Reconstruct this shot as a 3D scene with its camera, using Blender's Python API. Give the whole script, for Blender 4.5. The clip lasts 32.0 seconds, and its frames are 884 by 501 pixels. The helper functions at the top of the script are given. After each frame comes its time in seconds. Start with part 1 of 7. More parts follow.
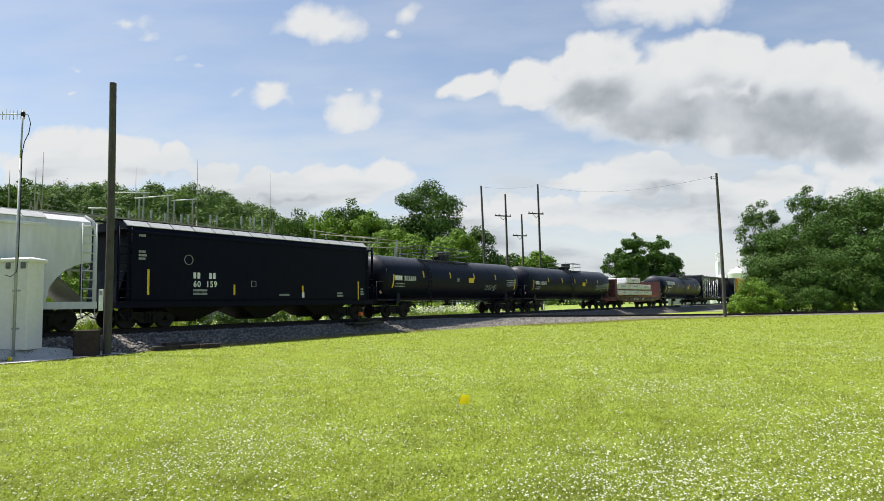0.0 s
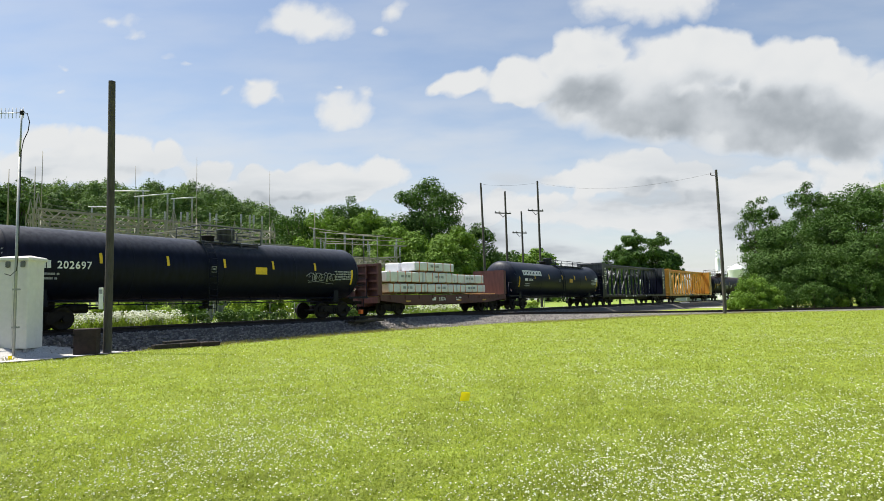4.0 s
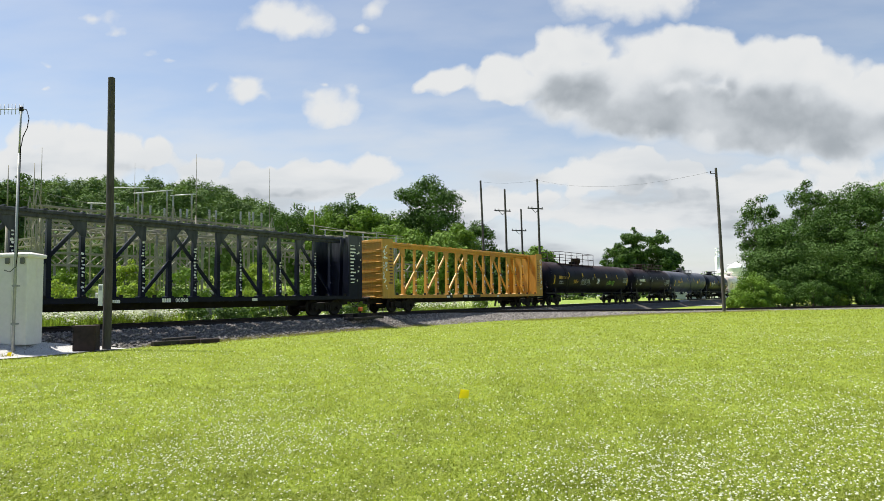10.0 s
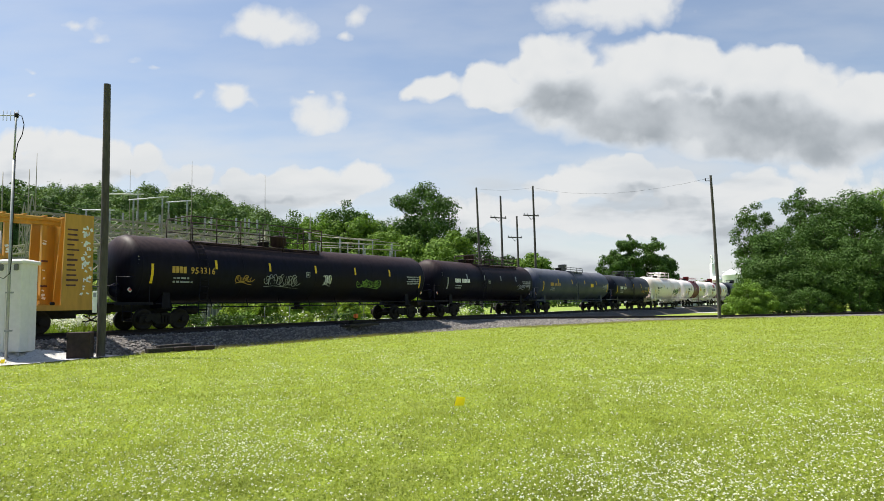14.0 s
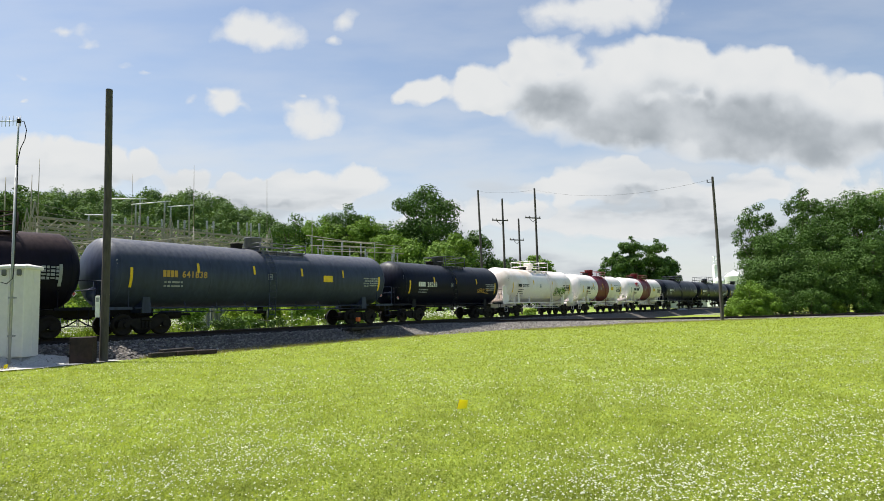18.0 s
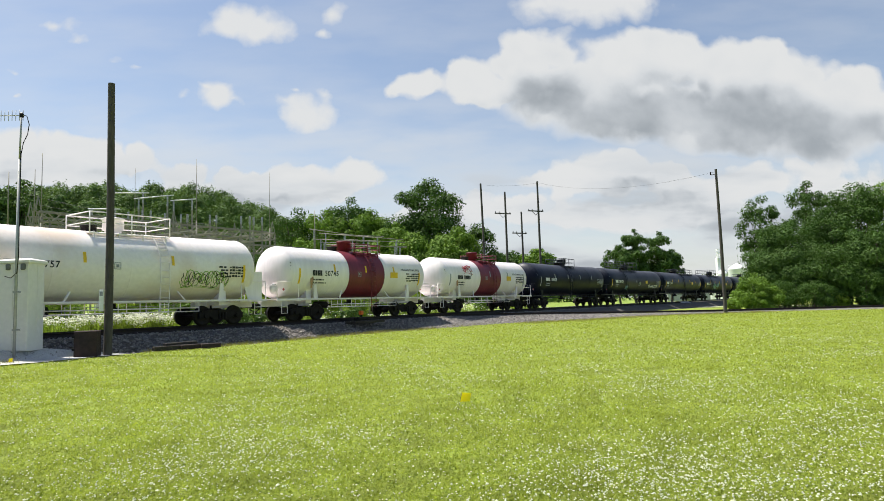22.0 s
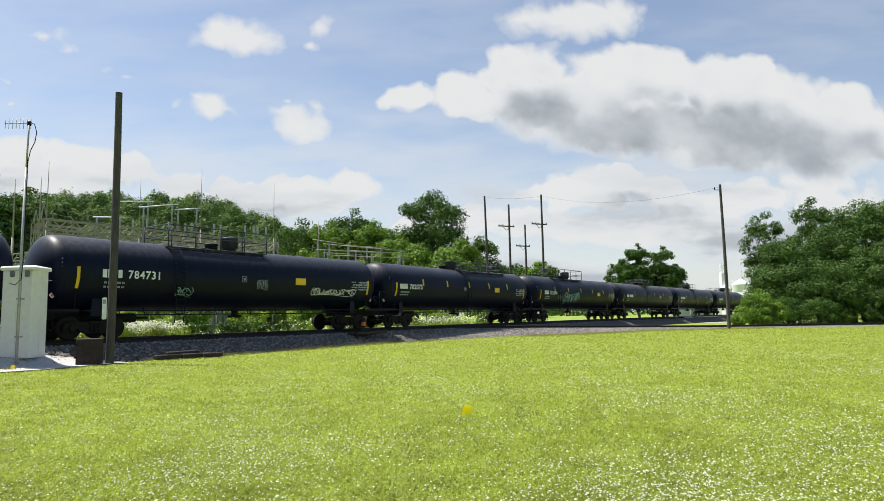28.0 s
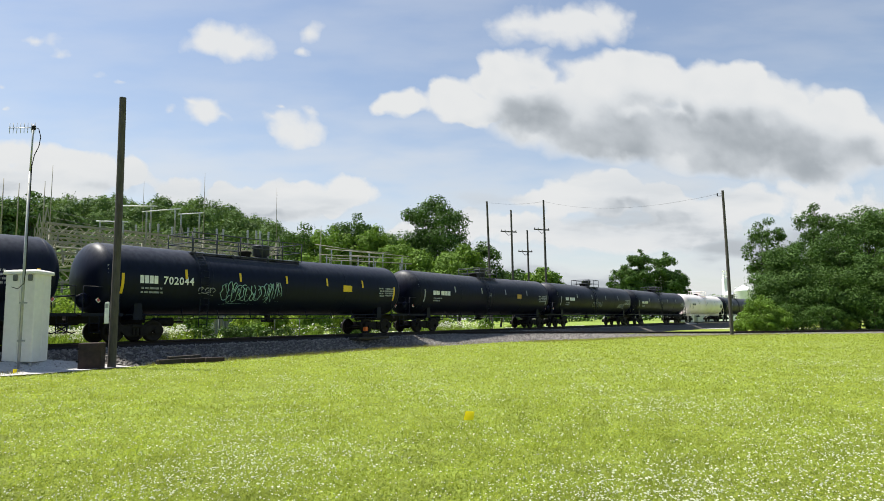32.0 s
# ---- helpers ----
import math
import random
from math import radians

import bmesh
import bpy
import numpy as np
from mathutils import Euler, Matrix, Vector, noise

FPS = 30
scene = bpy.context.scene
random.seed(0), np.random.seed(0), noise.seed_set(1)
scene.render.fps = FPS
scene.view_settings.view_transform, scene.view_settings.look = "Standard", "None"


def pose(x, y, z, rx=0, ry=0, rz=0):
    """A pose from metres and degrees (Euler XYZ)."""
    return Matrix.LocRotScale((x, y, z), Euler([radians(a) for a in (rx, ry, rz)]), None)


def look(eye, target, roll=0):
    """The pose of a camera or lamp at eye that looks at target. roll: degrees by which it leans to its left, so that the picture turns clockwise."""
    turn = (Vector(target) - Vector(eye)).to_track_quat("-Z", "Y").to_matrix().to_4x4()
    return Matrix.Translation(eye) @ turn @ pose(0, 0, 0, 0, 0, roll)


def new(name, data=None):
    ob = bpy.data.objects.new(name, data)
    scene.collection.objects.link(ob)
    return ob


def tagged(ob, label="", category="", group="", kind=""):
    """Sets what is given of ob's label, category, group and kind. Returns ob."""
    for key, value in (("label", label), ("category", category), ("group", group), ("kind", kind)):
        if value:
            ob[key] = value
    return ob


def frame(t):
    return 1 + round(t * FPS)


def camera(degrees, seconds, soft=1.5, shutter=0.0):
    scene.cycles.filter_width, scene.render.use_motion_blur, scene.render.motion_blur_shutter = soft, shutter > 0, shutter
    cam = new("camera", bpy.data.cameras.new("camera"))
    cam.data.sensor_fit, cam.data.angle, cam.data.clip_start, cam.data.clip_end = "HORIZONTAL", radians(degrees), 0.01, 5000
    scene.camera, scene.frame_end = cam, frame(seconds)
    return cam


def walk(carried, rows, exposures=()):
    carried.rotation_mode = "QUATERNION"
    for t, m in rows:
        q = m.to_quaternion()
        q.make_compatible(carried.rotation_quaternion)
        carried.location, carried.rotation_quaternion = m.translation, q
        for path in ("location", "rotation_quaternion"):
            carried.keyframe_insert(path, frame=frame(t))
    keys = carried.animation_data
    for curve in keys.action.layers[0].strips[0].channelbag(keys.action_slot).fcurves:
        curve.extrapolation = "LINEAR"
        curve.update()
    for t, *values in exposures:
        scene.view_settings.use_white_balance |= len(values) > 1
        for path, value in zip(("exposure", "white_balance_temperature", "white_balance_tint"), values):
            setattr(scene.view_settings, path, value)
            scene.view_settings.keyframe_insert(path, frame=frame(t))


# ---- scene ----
# ---- camera ----
cam = camera(68.57, 32.0, soft=0.45)
EYE = (0.0, 0.0, 1.5)
walk(cam, [(t, pose(*EYE, rx, ry, rz)) for t, rx, ry, rz in [
    (0, 94.74, 1.10, 0.13), (0.5, 94.64, 1.17, 0.04), (1, 94.56, 1.21, -0.03), (1.5, 94.49, 1.23, -0.07), (2, 94.45, 1.25, -0.06), 
    (2.5, 94.45, 1.29, -0.02), (3, 94.48, 1.32, 0.04), (3.5, 94.53, 1.32, 0.10), (5.5, 94.33, 1.19, 0.15), (6, 94.27, 1.18, 0.05), 
    (6.5, 94.22, 1.14, -0.03), (7, 94.20, 1.10, -0.06), (7.5, 94.22, 1.10, -0.04), (8, 94.28, 1.14, 0.01), (8.5, 94.32, 1.18, 0.06), 
    (9, 94.31, 1.20, 0.09), (9.5, 94.29, 1.18, 0.09), (10, 94.29, 1.14, 0.08), (10.5, 94.34, 1.08, 0.06), (11, 94.43, 1.03, 0.03), 
    (11.5, 94.53, 1.02, 0.00), (12, 94.61, 1.03, -0.05), (12.5, 94.67, 1.04, -0.11), (13, 94.72, 1.05, -0.17), (13.5, 94.80, 1.08, -0.24), 
    (14, 94.89, 1.13, -0.29), (14.5, 94.97, 1.18, -0.31), (16.5, 95.24, 1.46, -0.29), (17, 95.25, 1.45, -0.24), (17.5, 95.22, 1.46, -0.17), 
    (18, 95.15, 1.43, -0.09), (18.5, 95.04, 1.37, -0.03), (19, 94.92, 1.32, 0.00), (19.5, 94.81, 1.30, 0.02), (20, 94.71, 1.33, 0.04), 
    (20.5, 94.65, 1.40, 0.07), (21, 94.62, 1.45, 0.11), (21.5, 94.60, 1.49, 0.14), (22, 94.57, 1.54, 0.16), (22.5, 94.56, 1.55, 0.19), 
    (23, 94.62, 1.51, 0.23), (23.5, 94.76, 1.45, 0.27), (24, 94.92, 1.35, 0.29), (24.5, 95.08, 1.23, 0.28), (25, 95.21, 1.13, 0.27), 
    (25.5, 95.32, 1.03, 0.26), (27.5, 95.65, 0.88, 0.39), (28, 95.63, 0.84, 0.39), (28.5, 95.57, 0.77, 0.42), (29, 95.52, 0.73, 0.47), 
    (29.5, 95.51, 0.73, 0.51), (30, 95.57, 0.74, 0.55), (30.5, 95.70, 0.76, 0.57), (31, 95.85, 0.77, 0.58), (31.5, 95.99, 0.72, 0.58), 
    (32, 96.10, 0.65, 0.57),
]], exposures=[(0.0, 0.72), (19.5, 0.70), (22.0, 0.65), (24.0, 0.64), (26.0, 0.70), (32.0, 0.72)])


# ---- light ----
SUN_AZ, SUN_EL = -69.0, 62.0     # degrees from the view axis (to the right), degrees up
sun_way = Vector((math.sin(radians(SUN_AZ)) * math.cos(radians(SUN_EL)), math.cos(radians(SUN_AZ)) * math.cos(radians(SUN_EL)), math.sin(radians(SUN_EL))))
world = bpy.data.worlds.new("sky_world")
scene.world = world
world.use_nodes = True
wn = world.node_tree
sky = wn.nodes.new("ShaderNodeTexSky")
sky.sky_type, sky.sun_disc = "NISHITA", False
sky.sun_elevation, sky.sun_rotation = radians(SUN_EL), radians(SUN_AZ)
sky.air_density, sky.dust_density, sky.ozone_density = 1.0, 1.0, 1.0
wn.links.new(sky.outputs[0], wn.nodes["Background"].inputs[0])
wn.nodes["Background"].inputs[1].default_value = 0.088
sun = new("sun", bpy.data.lights.new("sun", "SUN"))
sun.data.energy, sun.data.angle, sun.data.color = 5.0, radians(0.6), (1.0, 0.95, 0.86)
sun.matrix_world = look(tuple(sun_way * 100), (0, 0, 0))


# ---- mesh tools ----
class Shape:
    """Collects points and faces of one mesh."""

    def __init__(self):
        self.v, self.f, self.s = [], [], []

    def add(self, pts, faces, smooth=False):
        k = len(self.v)
        self.v += [tuple(p) for p in pts]
        self.f += [tuple(k + i for i in q) for q in faces]
        self.s += [smooth] * len(faces)
        return self

    def box(self, c, size, m=None, bev=0.0):
        hx, hy, hz = (a / 2 for a in size)
        b = min(bev, hx * 0.9, hy * 0.9, hz * 0.9)
        m = m or Matrix()
        if b <= 0:
            pts = [Vector((x * hx, y * hy, z * hz)) for x in (-1, 1) for y in (-1, 1) for z in (-1, 1)]
            faces = [(0, 1, 3, 2), (4, 6, 7, 5), (0, 4, 5, 1), (2, 3, 7, 6), (0, 2, 6, 4), (1, 5, 7, 3)]
        else:
            bm = bmesh.new()
            bmesh.ops.create_cube(bm, size=1.0)
            for q in bm.verts:
                q.co = Vector((q.co.x * 2 * hx, q.co.y * 2 * hy, q.co.z * 2 * hz))
            bmesh.ops.bevel(bm, geom=bm.edges[:], offset=b, segments=1, affect="EDGES")
            bm.verts.index_update()
            pts = [q.co.copy() for q in bm.verts]
            faces = [[q.index for q in p.verts] for p in bm.faces]
            bm.free()
        return self.add([m @ p + Vector(c) for p in pts], faces)

    def rod(self, a, b, r, r2=None, n=8, cap=True):
        a, b = Vector(a), Vector(b)
        r2 = r if r2 is None else r2
        d = (b - a).normalized()
        p = d.orthogonal().normalized()
        q = d.cross(p)
        ring = [(p * math.cos(2 * math.pi * i / n) + q * math.sin(2 * math.pi * i / n)) for i in range(n)]
        k = len(self.v)
        self.add([a + w * r for w in ring] + [b + w * r2 for w in ring], [(i, (i + 1) % n, n + (i + 1) % n, n + i) for i in range(n)], True)
        if cap:
            self.f += [tuple(k + i for i in reversed(range(n))), tuple(k + n + i for i in range(n))]
            self.s += [False, False]
        return self

    def tube(self, pts, r, n=6):
        """One round pipe bent along the points."""
        pts = [Vector(p) for p in pts]
        rings = []
        side = None
        for i, p in enumerate(pts):
            d = ((pts[min(i + 1, len(pts) - 1)] - p).normalized() + (p - pts[max(i - 1, 0)]).normalized())
            d = d.normalized() if d.length > 1e-6 else Vector((0, 0, 1))
            side = d.orthogonal().normalized() if side is None else (side - d * side.dot(d))
            side = side.normalized() if side.length > 1e-4 else d.orthogonal().normalized()
            up = d.cross(side)
            rings.append([p + (side * math.cos(2 * math.pi * k / n) + up * math.sin(2 * math.pi * k / n)) * r for k in range(n)])
        v = [q for ring in rings for q in ring]
        f = [(j * n + k, j * n + (k + 1) % n, (j + 1) * n + (k + 1) % n, (j + 1) * n + k) for j in range(len(pts) - 1) for k in range(n)]
        self.add(v, f, True)
        return self.add(rings[0] + rings[-1], [tuple(reversed(range(n))), tuple(range(n, 2 * n))])

    def beam(self, a, b, w, h=None):
        """A square bar from a to b."""
        a, b = Vector(a), Vector(b)
        d = b - a
        m = d.to_track_quat("X", "Z").to_matrix().to_4x4()
        return self.box((a + b) / 2, (d.length, w, h or w), m)

    def lathe(self, rings, axis="x", n=32, m=None):
        """rings: (place on the axis, radius, shift in z)."""
        pts, faces = [], []
        for a, r, dz in rings:
            for i in range(n):
                c, s = math.cos(2 * math.pi * i / n) * r, math.sin(2 * math.pi * i / n) * r
                pts.append({"x": Vector((a, c, s + dz)), "y": Vector((s, a, c + dz)), "z": Vector((c, s, a + dz))}[axis])
        for j in range(len(rings) - 1):
            for i in range(n):
                faces.append((j * n + i, (j + 1) * n + i, (j + 1) * n + (i + 1) % n, j * n + (i + 1) % n))
        if m:
            pts = [m @ p for p in pts]
        return self.add(pts, faces, True)

    def slab(self, outline, y0, y1):
        """An outline in x and z, drawn out from y0 to y1."""
        n = len(outline)
        pts = [(x, y0, z) for x, z in outline] + [(x, y1, z) for x, z in outline]
        faces = [tuple(range(n)), tuple(reversed(range(n, 2 * n)))] + [(i, n + i, n + (i + 1) % n, (i + 1) % n) for i in range(n)]
        return self.add(pts, faces)

    def mesh(self, name, material):
        me = bpy.data.meshes.new(name)
        me.from_pydata(self.v, [], self.f)
        me.polygons.foreach_set("use_smooth", self.s)
        bm = bmesh.new()
        bm.from_mesh(me)
        bmesh.ops.recalc_face_normals(bm, faces=bm.faces[:])
        bm.to_mesh(me)
        bm.free()
        me.materials.append(material)
        me.update()
        return me


def part(name, shape, material, parent, label="", at=None, kind=""):
    """Links a shape (or a mesh made before) as one mesh object under a thing or a part."""
    me = shape if isinstance(shape, bpy.types.Mesh) else shape.mesh(name, material)
    ob = new(name, me)
    ob.parent = parent
    if at is not None:
        ob.matrix_basis = at
    return tagged(ob, label, kind=kind)


def thing(name, m, label, category, group="", kind=""):
    ob = new(name)
    ob.empty_display_size = 0.3
    ob.matrix_basis = m
    return tagged(ob, label, category, group, kind)


def solid(name, shape, material, label="", category="", group="", kind="", m=None):
    ob = new(name, shape if isinstance(shape, bpy.types.Mesh) else shape.mesh(name, material))
    if m is not None:
        ob.matrix_basis = m
    return tagged(ob, label, category, group, kind)


def cards(name, pts, material, n):
    """One mesh of many separate faces of n corners from an array (count, n, 3)."""
    count = len(pts)
    me = bpy.data.meshes.new(name)
    me.vertices.add(count * n)
    me.vertices.foreach_set("co", np.asarray(pts, dtype=np.float32).ravel())
    me.loops.add(count * n)
    me.loops.foreach_set("vertex_index", np.arange(count * n, dtype=np.int32))
    me.polygons.add(count)
    me.polygons.foreach_set("loop_start", np.arange(0, count * n, n, dtype=np.int32))
    me.materials.append(material)
    me.update(calc_edges=True)
    me.validate()
    return me


def tri_mesh(name, verts, tris, material, smooth=False):
    me = bpy.data.meshes.new(name)
    verts, tris = np.asarray(verts, dtype=np.float32), np.asarray(tris, dtype=np.int32)
    k = tris.shape[1]
    me.vertices.add(len(verts))
    me.vertices.foreach_set("co", verts.ravel())
    me.loops.add(tris.size)
    me.loops.foreach_set("vertex_index", tris.ravel())
    me.polygons.add(len(tris))
    me.polygons.foreach_set("loop_start", np.arange(0, tris.size, k, dtype=np.int32))
    me.polygons.foreach_set("use_smooth", np.full(len(tris), smooth))
    me.materials.append(material)
    me.update(calc_edges=True)
    me.validate()
    return me


# ---- materials ----
def ramp(nt, stops):
    r = nt.nodes.new("ShaderNodeValToRGB")
    while len(r.color_ramp.elements) < len(stops):
        r.color_ramp.elements.new(0.5)
    for e, (p, c) in zip(r.color_ramp.elements, stops):
        e.position, e.color = p, (*c, 1)
    return r


def surface(name, color, rough=0.6, metal=0.0, vary=0.18, grain=6.0, coarse=0.7, bump=0.15, bump_scale=40.0, dirt=None, dirt_amount=0.35, streak=False, leafy=0.0, spread=0.0, coat=0.0, spec=0.5, dust_and_sun=None):
    """A worn paint, metal, wood or stone: two scales of colour variation, dirt patches, fine relief."""
    m = bpy.data.materials.new(name)
    m.use_nodes = True
    nt = m.node_tree
    N, L = nt.nodes, nt.links
    bsdf = N["Principled BSDF"]
    bsdf.inputs["Roughness"].default_value, bsdf.inputs["Metallic"].default_value = rough, metal
    bsdf.inputs["Specular IOR Level"].default_value = spec
    if coat:
        bsdf.inputs["Coat Weight"].default_value, bsdf.inputs["Coat Roughness"].default_value = coat, 0.15
    tc = N.new("ShaderNodeTexCoord")
    src = tc.outputs["Object"]
    if streak:
        mp = N.new("ShaderNodeMapping")
        mp.inputs["Scale"].default_value = (1.0, 1.0, 0.18)
        L.new(src, mp.inputs[0])
        src = mp.outputs[0]
    fine, big = N.new("ShaderNodeTexNoise"), N.new("ShaderNodeTexNoise")
    fine.inputs["Scale"].default_value, fine.inputs["Detail"].default_value = grain, 6
    big.inputs["Scale"].default_value, big.inputs["Detail"].default_value = coarse, 4
    L.new(src, fine.inputs["Vector"])
    L.new(src, big.inputs["Vector"])
    lo, hi = [max(0, c * (1 - vary)) for c in color], [min(1, c * (1 + vary)) for c in color]
    r1 = ramp(nt, [(0.3, lo), (0.7, hi)])
    L.new(fine.outputs["Fac"], r1.inputs[0])
    out = r1.outputs[0]
    dirt = dirt or [c * 0.55 for c in color]
    mix = N.new("ShaderNodeMix")
    mix.data_type = "RGBA"
    mr = N.new("ShaderNodeMapRange")
    mr.inputs[1].default_value, mr.inputs[2].default_value, mr.inputs[4].default_value = 0.45, 0.75, dirt_amount
    L.new(big.outputs["Fac"], mr.inputs[0])
    L.new(mr.outputs[0], mix.inputs[0])
    L.new(out, mix.inputs[6])
    mix.inputs[7].default_value = (*dirt, 1)
    out = mix.outputs[2]
    if spread:
        gi = N.new("ShaderNodeNewGeometry")
        hs = N.new("ShaderNodeHueSaturation")
        mh, mv = N.new("ShaderNodeMapRange"), N.new("ShaderNodeMapRange")
        mh.inputs[3].default_value, mh.inputs[4].default_value = 0.5 - 0.03 * spread, 0.5 + 0.02 * spread
        mv.inputs[3].default_value, mv.inputs[4].default_value = 1 - 0.45 * spread, 1 + 0.45 * spread
        L.new(gi.outputs["Random Per Island"], mv.inputs[0])
        L.new(big.outputs["Fac"], mh.inputs[0])
        L.new(mh.outputs[0], hs.inputs["Hue"])
        L.new(mv.outputs[0], hs.inputs["Value"])
        L.new(out, hs.inputs["Color"])
        out = hs.outputs[0]
    if dust_and_sun:
        # dusty upper part of a tank; its tone also paints in sunlit brightness
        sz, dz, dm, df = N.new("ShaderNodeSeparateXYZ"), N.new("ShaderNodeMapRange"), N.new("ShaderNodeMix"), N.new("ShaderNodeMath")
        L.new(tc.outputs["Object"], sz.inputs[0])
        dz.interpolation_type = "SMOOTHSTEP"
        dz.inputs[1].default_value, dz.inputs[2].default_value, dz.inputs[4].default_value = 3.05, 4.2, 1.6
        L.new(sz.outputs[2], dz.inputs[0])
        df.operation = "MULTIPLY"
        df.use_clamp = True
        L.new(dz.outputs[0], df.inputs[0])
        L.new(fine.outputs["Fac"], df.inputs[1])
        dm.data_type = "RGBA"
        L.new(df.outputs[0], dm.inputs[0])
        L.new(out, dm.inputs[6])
        dm.inputs[7].default_value = (*dust_and_sun, 1)
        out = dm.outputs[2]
    L.new(out, bsdf.inputs["Base Color"])
    rr = N.new("ShaderNodeMapRange")
    rr.inputs[3].default_value, rr.inputs[4].default_value = max(0.05, rough - 0.1), min(1, rough + 0.12)
    L.new(big.outputs["Fac"], rr.inputs[0])
    L.new(rr.outputs[0], bsdf.inputs["Roughness"])
    if bump:
        bn, bt = N.new("ShaderNodeBump"), N.new("ShaderNodeTexNoise")
        bt.inputs["Scale"].default_value, bt.inputs["Detail"].default_value = bump_scale, 5
        L.new(src, bt.inputs["Vector"])
        bn.inputs["Strength"].default_value, bn.inputs["Distance"].default_value = bump, 0.02
        L.new(bt.outputs["Fac"], bn.inputs["Height"])
        L.new(bn.outputs[0], bsdf.inputs["Normal"])
    if leafy:
        tr, ms = N.new("ShaderNodeBsdfTranslucent"), N.new("ShaderNodeMixShader")
        ms.inputs[0].default_value = leafy
        warm = N.new("ShaderNodeMix")
        warm.data_type, warm.blend_type = "RGBA", "MULTIPLY"
        warm.inputs[0].default_value = 1.0
        L.new(out, warm.inputs[6])
        warm.inputs[7].default_value = (1.15, 1.2, 0.6, 1)
        L.new(warm.outputs[2], tr.inputs[0])
        L.new(bsdf.outputs[0], ms.inputs[1])
        L.new(tr.outputs[0], ms.inputs[2])
        L.new(ms.outputs[0], N["Material Output"].inputs[0])
    return m


M_NAVY = surface("navy_black_paint", (0.0026, 0.0036, 0.0130), 0.5, spec=0.08, vary=0.3, coarse=0.4, dirt=(0.006, 0.006, 0.012), dirt_amount=0.5, bump=0.04, streak=True)
# black and slate top tones hold sunlit brightness too; rusty black has a brown top
M_BLACK = surface("black_paint", (0.0048, 0.0062, 0.018), 0.42, dust_and_sun=(0.080, 0.083, 0.094), spec=0.12, vary=0.3, coarse=0.5, dirt=(0.012, 0.012, 0.018), dirt_amount=0.5, bump=0.05, streak=True)
M_BLACK_NEW = surface("fresh_black_paint", (0.0044, 0.0066, 0.020), 0.42, spec=0.14, dust_and_sun=(0.056, 0.060, 0.074), vary=0.2, coarse=0.4, dirt=(0.009, 0.011, 0.020), dirt_amount=0.4, bump=0.03, streak=True)
M_BROWNBLACK = surface("rusty_black_paint", (0.0055, 0.0056, 0.015), 0.5, dust_and_sun=(0.055, 0.036, 0.034), spec=0.10, vary=0.3, coarse=0.5, dirt=(0.014, 0.009, 0.010), dirt_amount=0.6, bump=0.08, streak=True)
M_SLATE = surface("slate_blue_paint", (0.038, 0.048, 0.092), 0.48, dust_and_sun=(0.15, 0.15, 0.165), spec=0.22, vary=0.2, coarse=0.6, dirt=(0.027, 0.033, 0.058), dirt_amount=0.6, bump=0.05, streak=True)
M_WHITE = surface("weathered_white_paint", (0.86, 0.80, 0.80), 0.45, vary=0.05, coarse=0.5, dirt=(0.64, 0.57, 0.50), dirt_amount=0.45, bump=0.04, streak=True)
M_RED = surface("oxide_red_paint", (0.150, 0.012, 0.024), 0.5, vary=0.2, dirt=(0.12, 0.011, 0.019), dirt_amount=0.5, bump=0.05, streak=True)
M_GREYCAR = surface("light_grey_paint", (0.60, 0.595, 0.62), 0.55, vary=0.08, dirt=(0.48, 0.45, 0.43), dirt_amount=0.5, bump=0.05, streak=True)
M_ROOFGREY = surface("galvanized_roof", (0.42, 0.43, 0.43), 0.5, metal=0.3, vary=0.15, dirt=(0.3, 0.3, 0.29), bump=0.05)
M_BROWN = surface("boxcar_brown_paint", (0.075, 0.022, 0.021), 0.6, vary=0.25, dirt=(0.06, 0.025, 0.02), dirt_amount=0.6, bump=0.1, streak=True)
M_YELLOW = surface("freight_yellow_paint", (0.47, 0.25, 0.032), 0.55, vary=0.15, dirt=(0.38, 0.18, 0.04), dirt_amount=0.55, bump=0.08, streak=True)
M_FENCE = surface("dull_fence_pipe", (0.13, 0.135, 0.13), 0.6, vary=0.2, bump=0.0)
M_PALEPIPE = surface("pale_bus_pipe", (0.62, 0.63, 0.62), 0.45, vary=0.08, bump=0.0)
M_WHITE_RUST = surface("rust_stained_white_paint", (0.86, 0.80, 0.78), 0.45, vary=0.05, coarse=0.33, dirt=(0.62, 0.44, 0.28), dirt_amount=0.8, bump=0.04)
M_STAIN = surface("rust_stain", (0.42, 0.24, 0.13), 0.7, vary=0.3, bump=0.0)
M_PINK = surface("faded_red_mark", (0.50, 0.10, 0.12), 0.6, vary=0.2, bump=0.0)
M_STEEL = surface("dirty_dark_steel", (0.013, 0.0115, 0.0115), 0.65, spec=0.14, metal=0.0, vary=0.3, dirt=(0.02, 0.015, 0.012), dirt_amount=0.5, bump=0.2)
M_WHEEL = surface("wheel_steel", (0.018, 0.015, 0.014), 0.5, spec=0.14, vary=0.3, dirt=(0.016, 0.012, 0.010), bump=0.1)
M_RAIL = surface("rail_steel", (0.022, 0.016, 0.014), 0.65, spec=0.3, vary=0.25, dirt=(0.035, 0.022, 0.016), bump=0.1)
M_MARK_Y = surface("yellow_mark", (0.75, 0.48, 0.01), 0.5, vary=0.1, dirt_amount=0.25, bump=0.0)
M_MARK_W = surface("white_mark", (0.78, 0.78, 0.76), 0.6, vary=0.1, dirt_amount=0.3, bump=0.0)
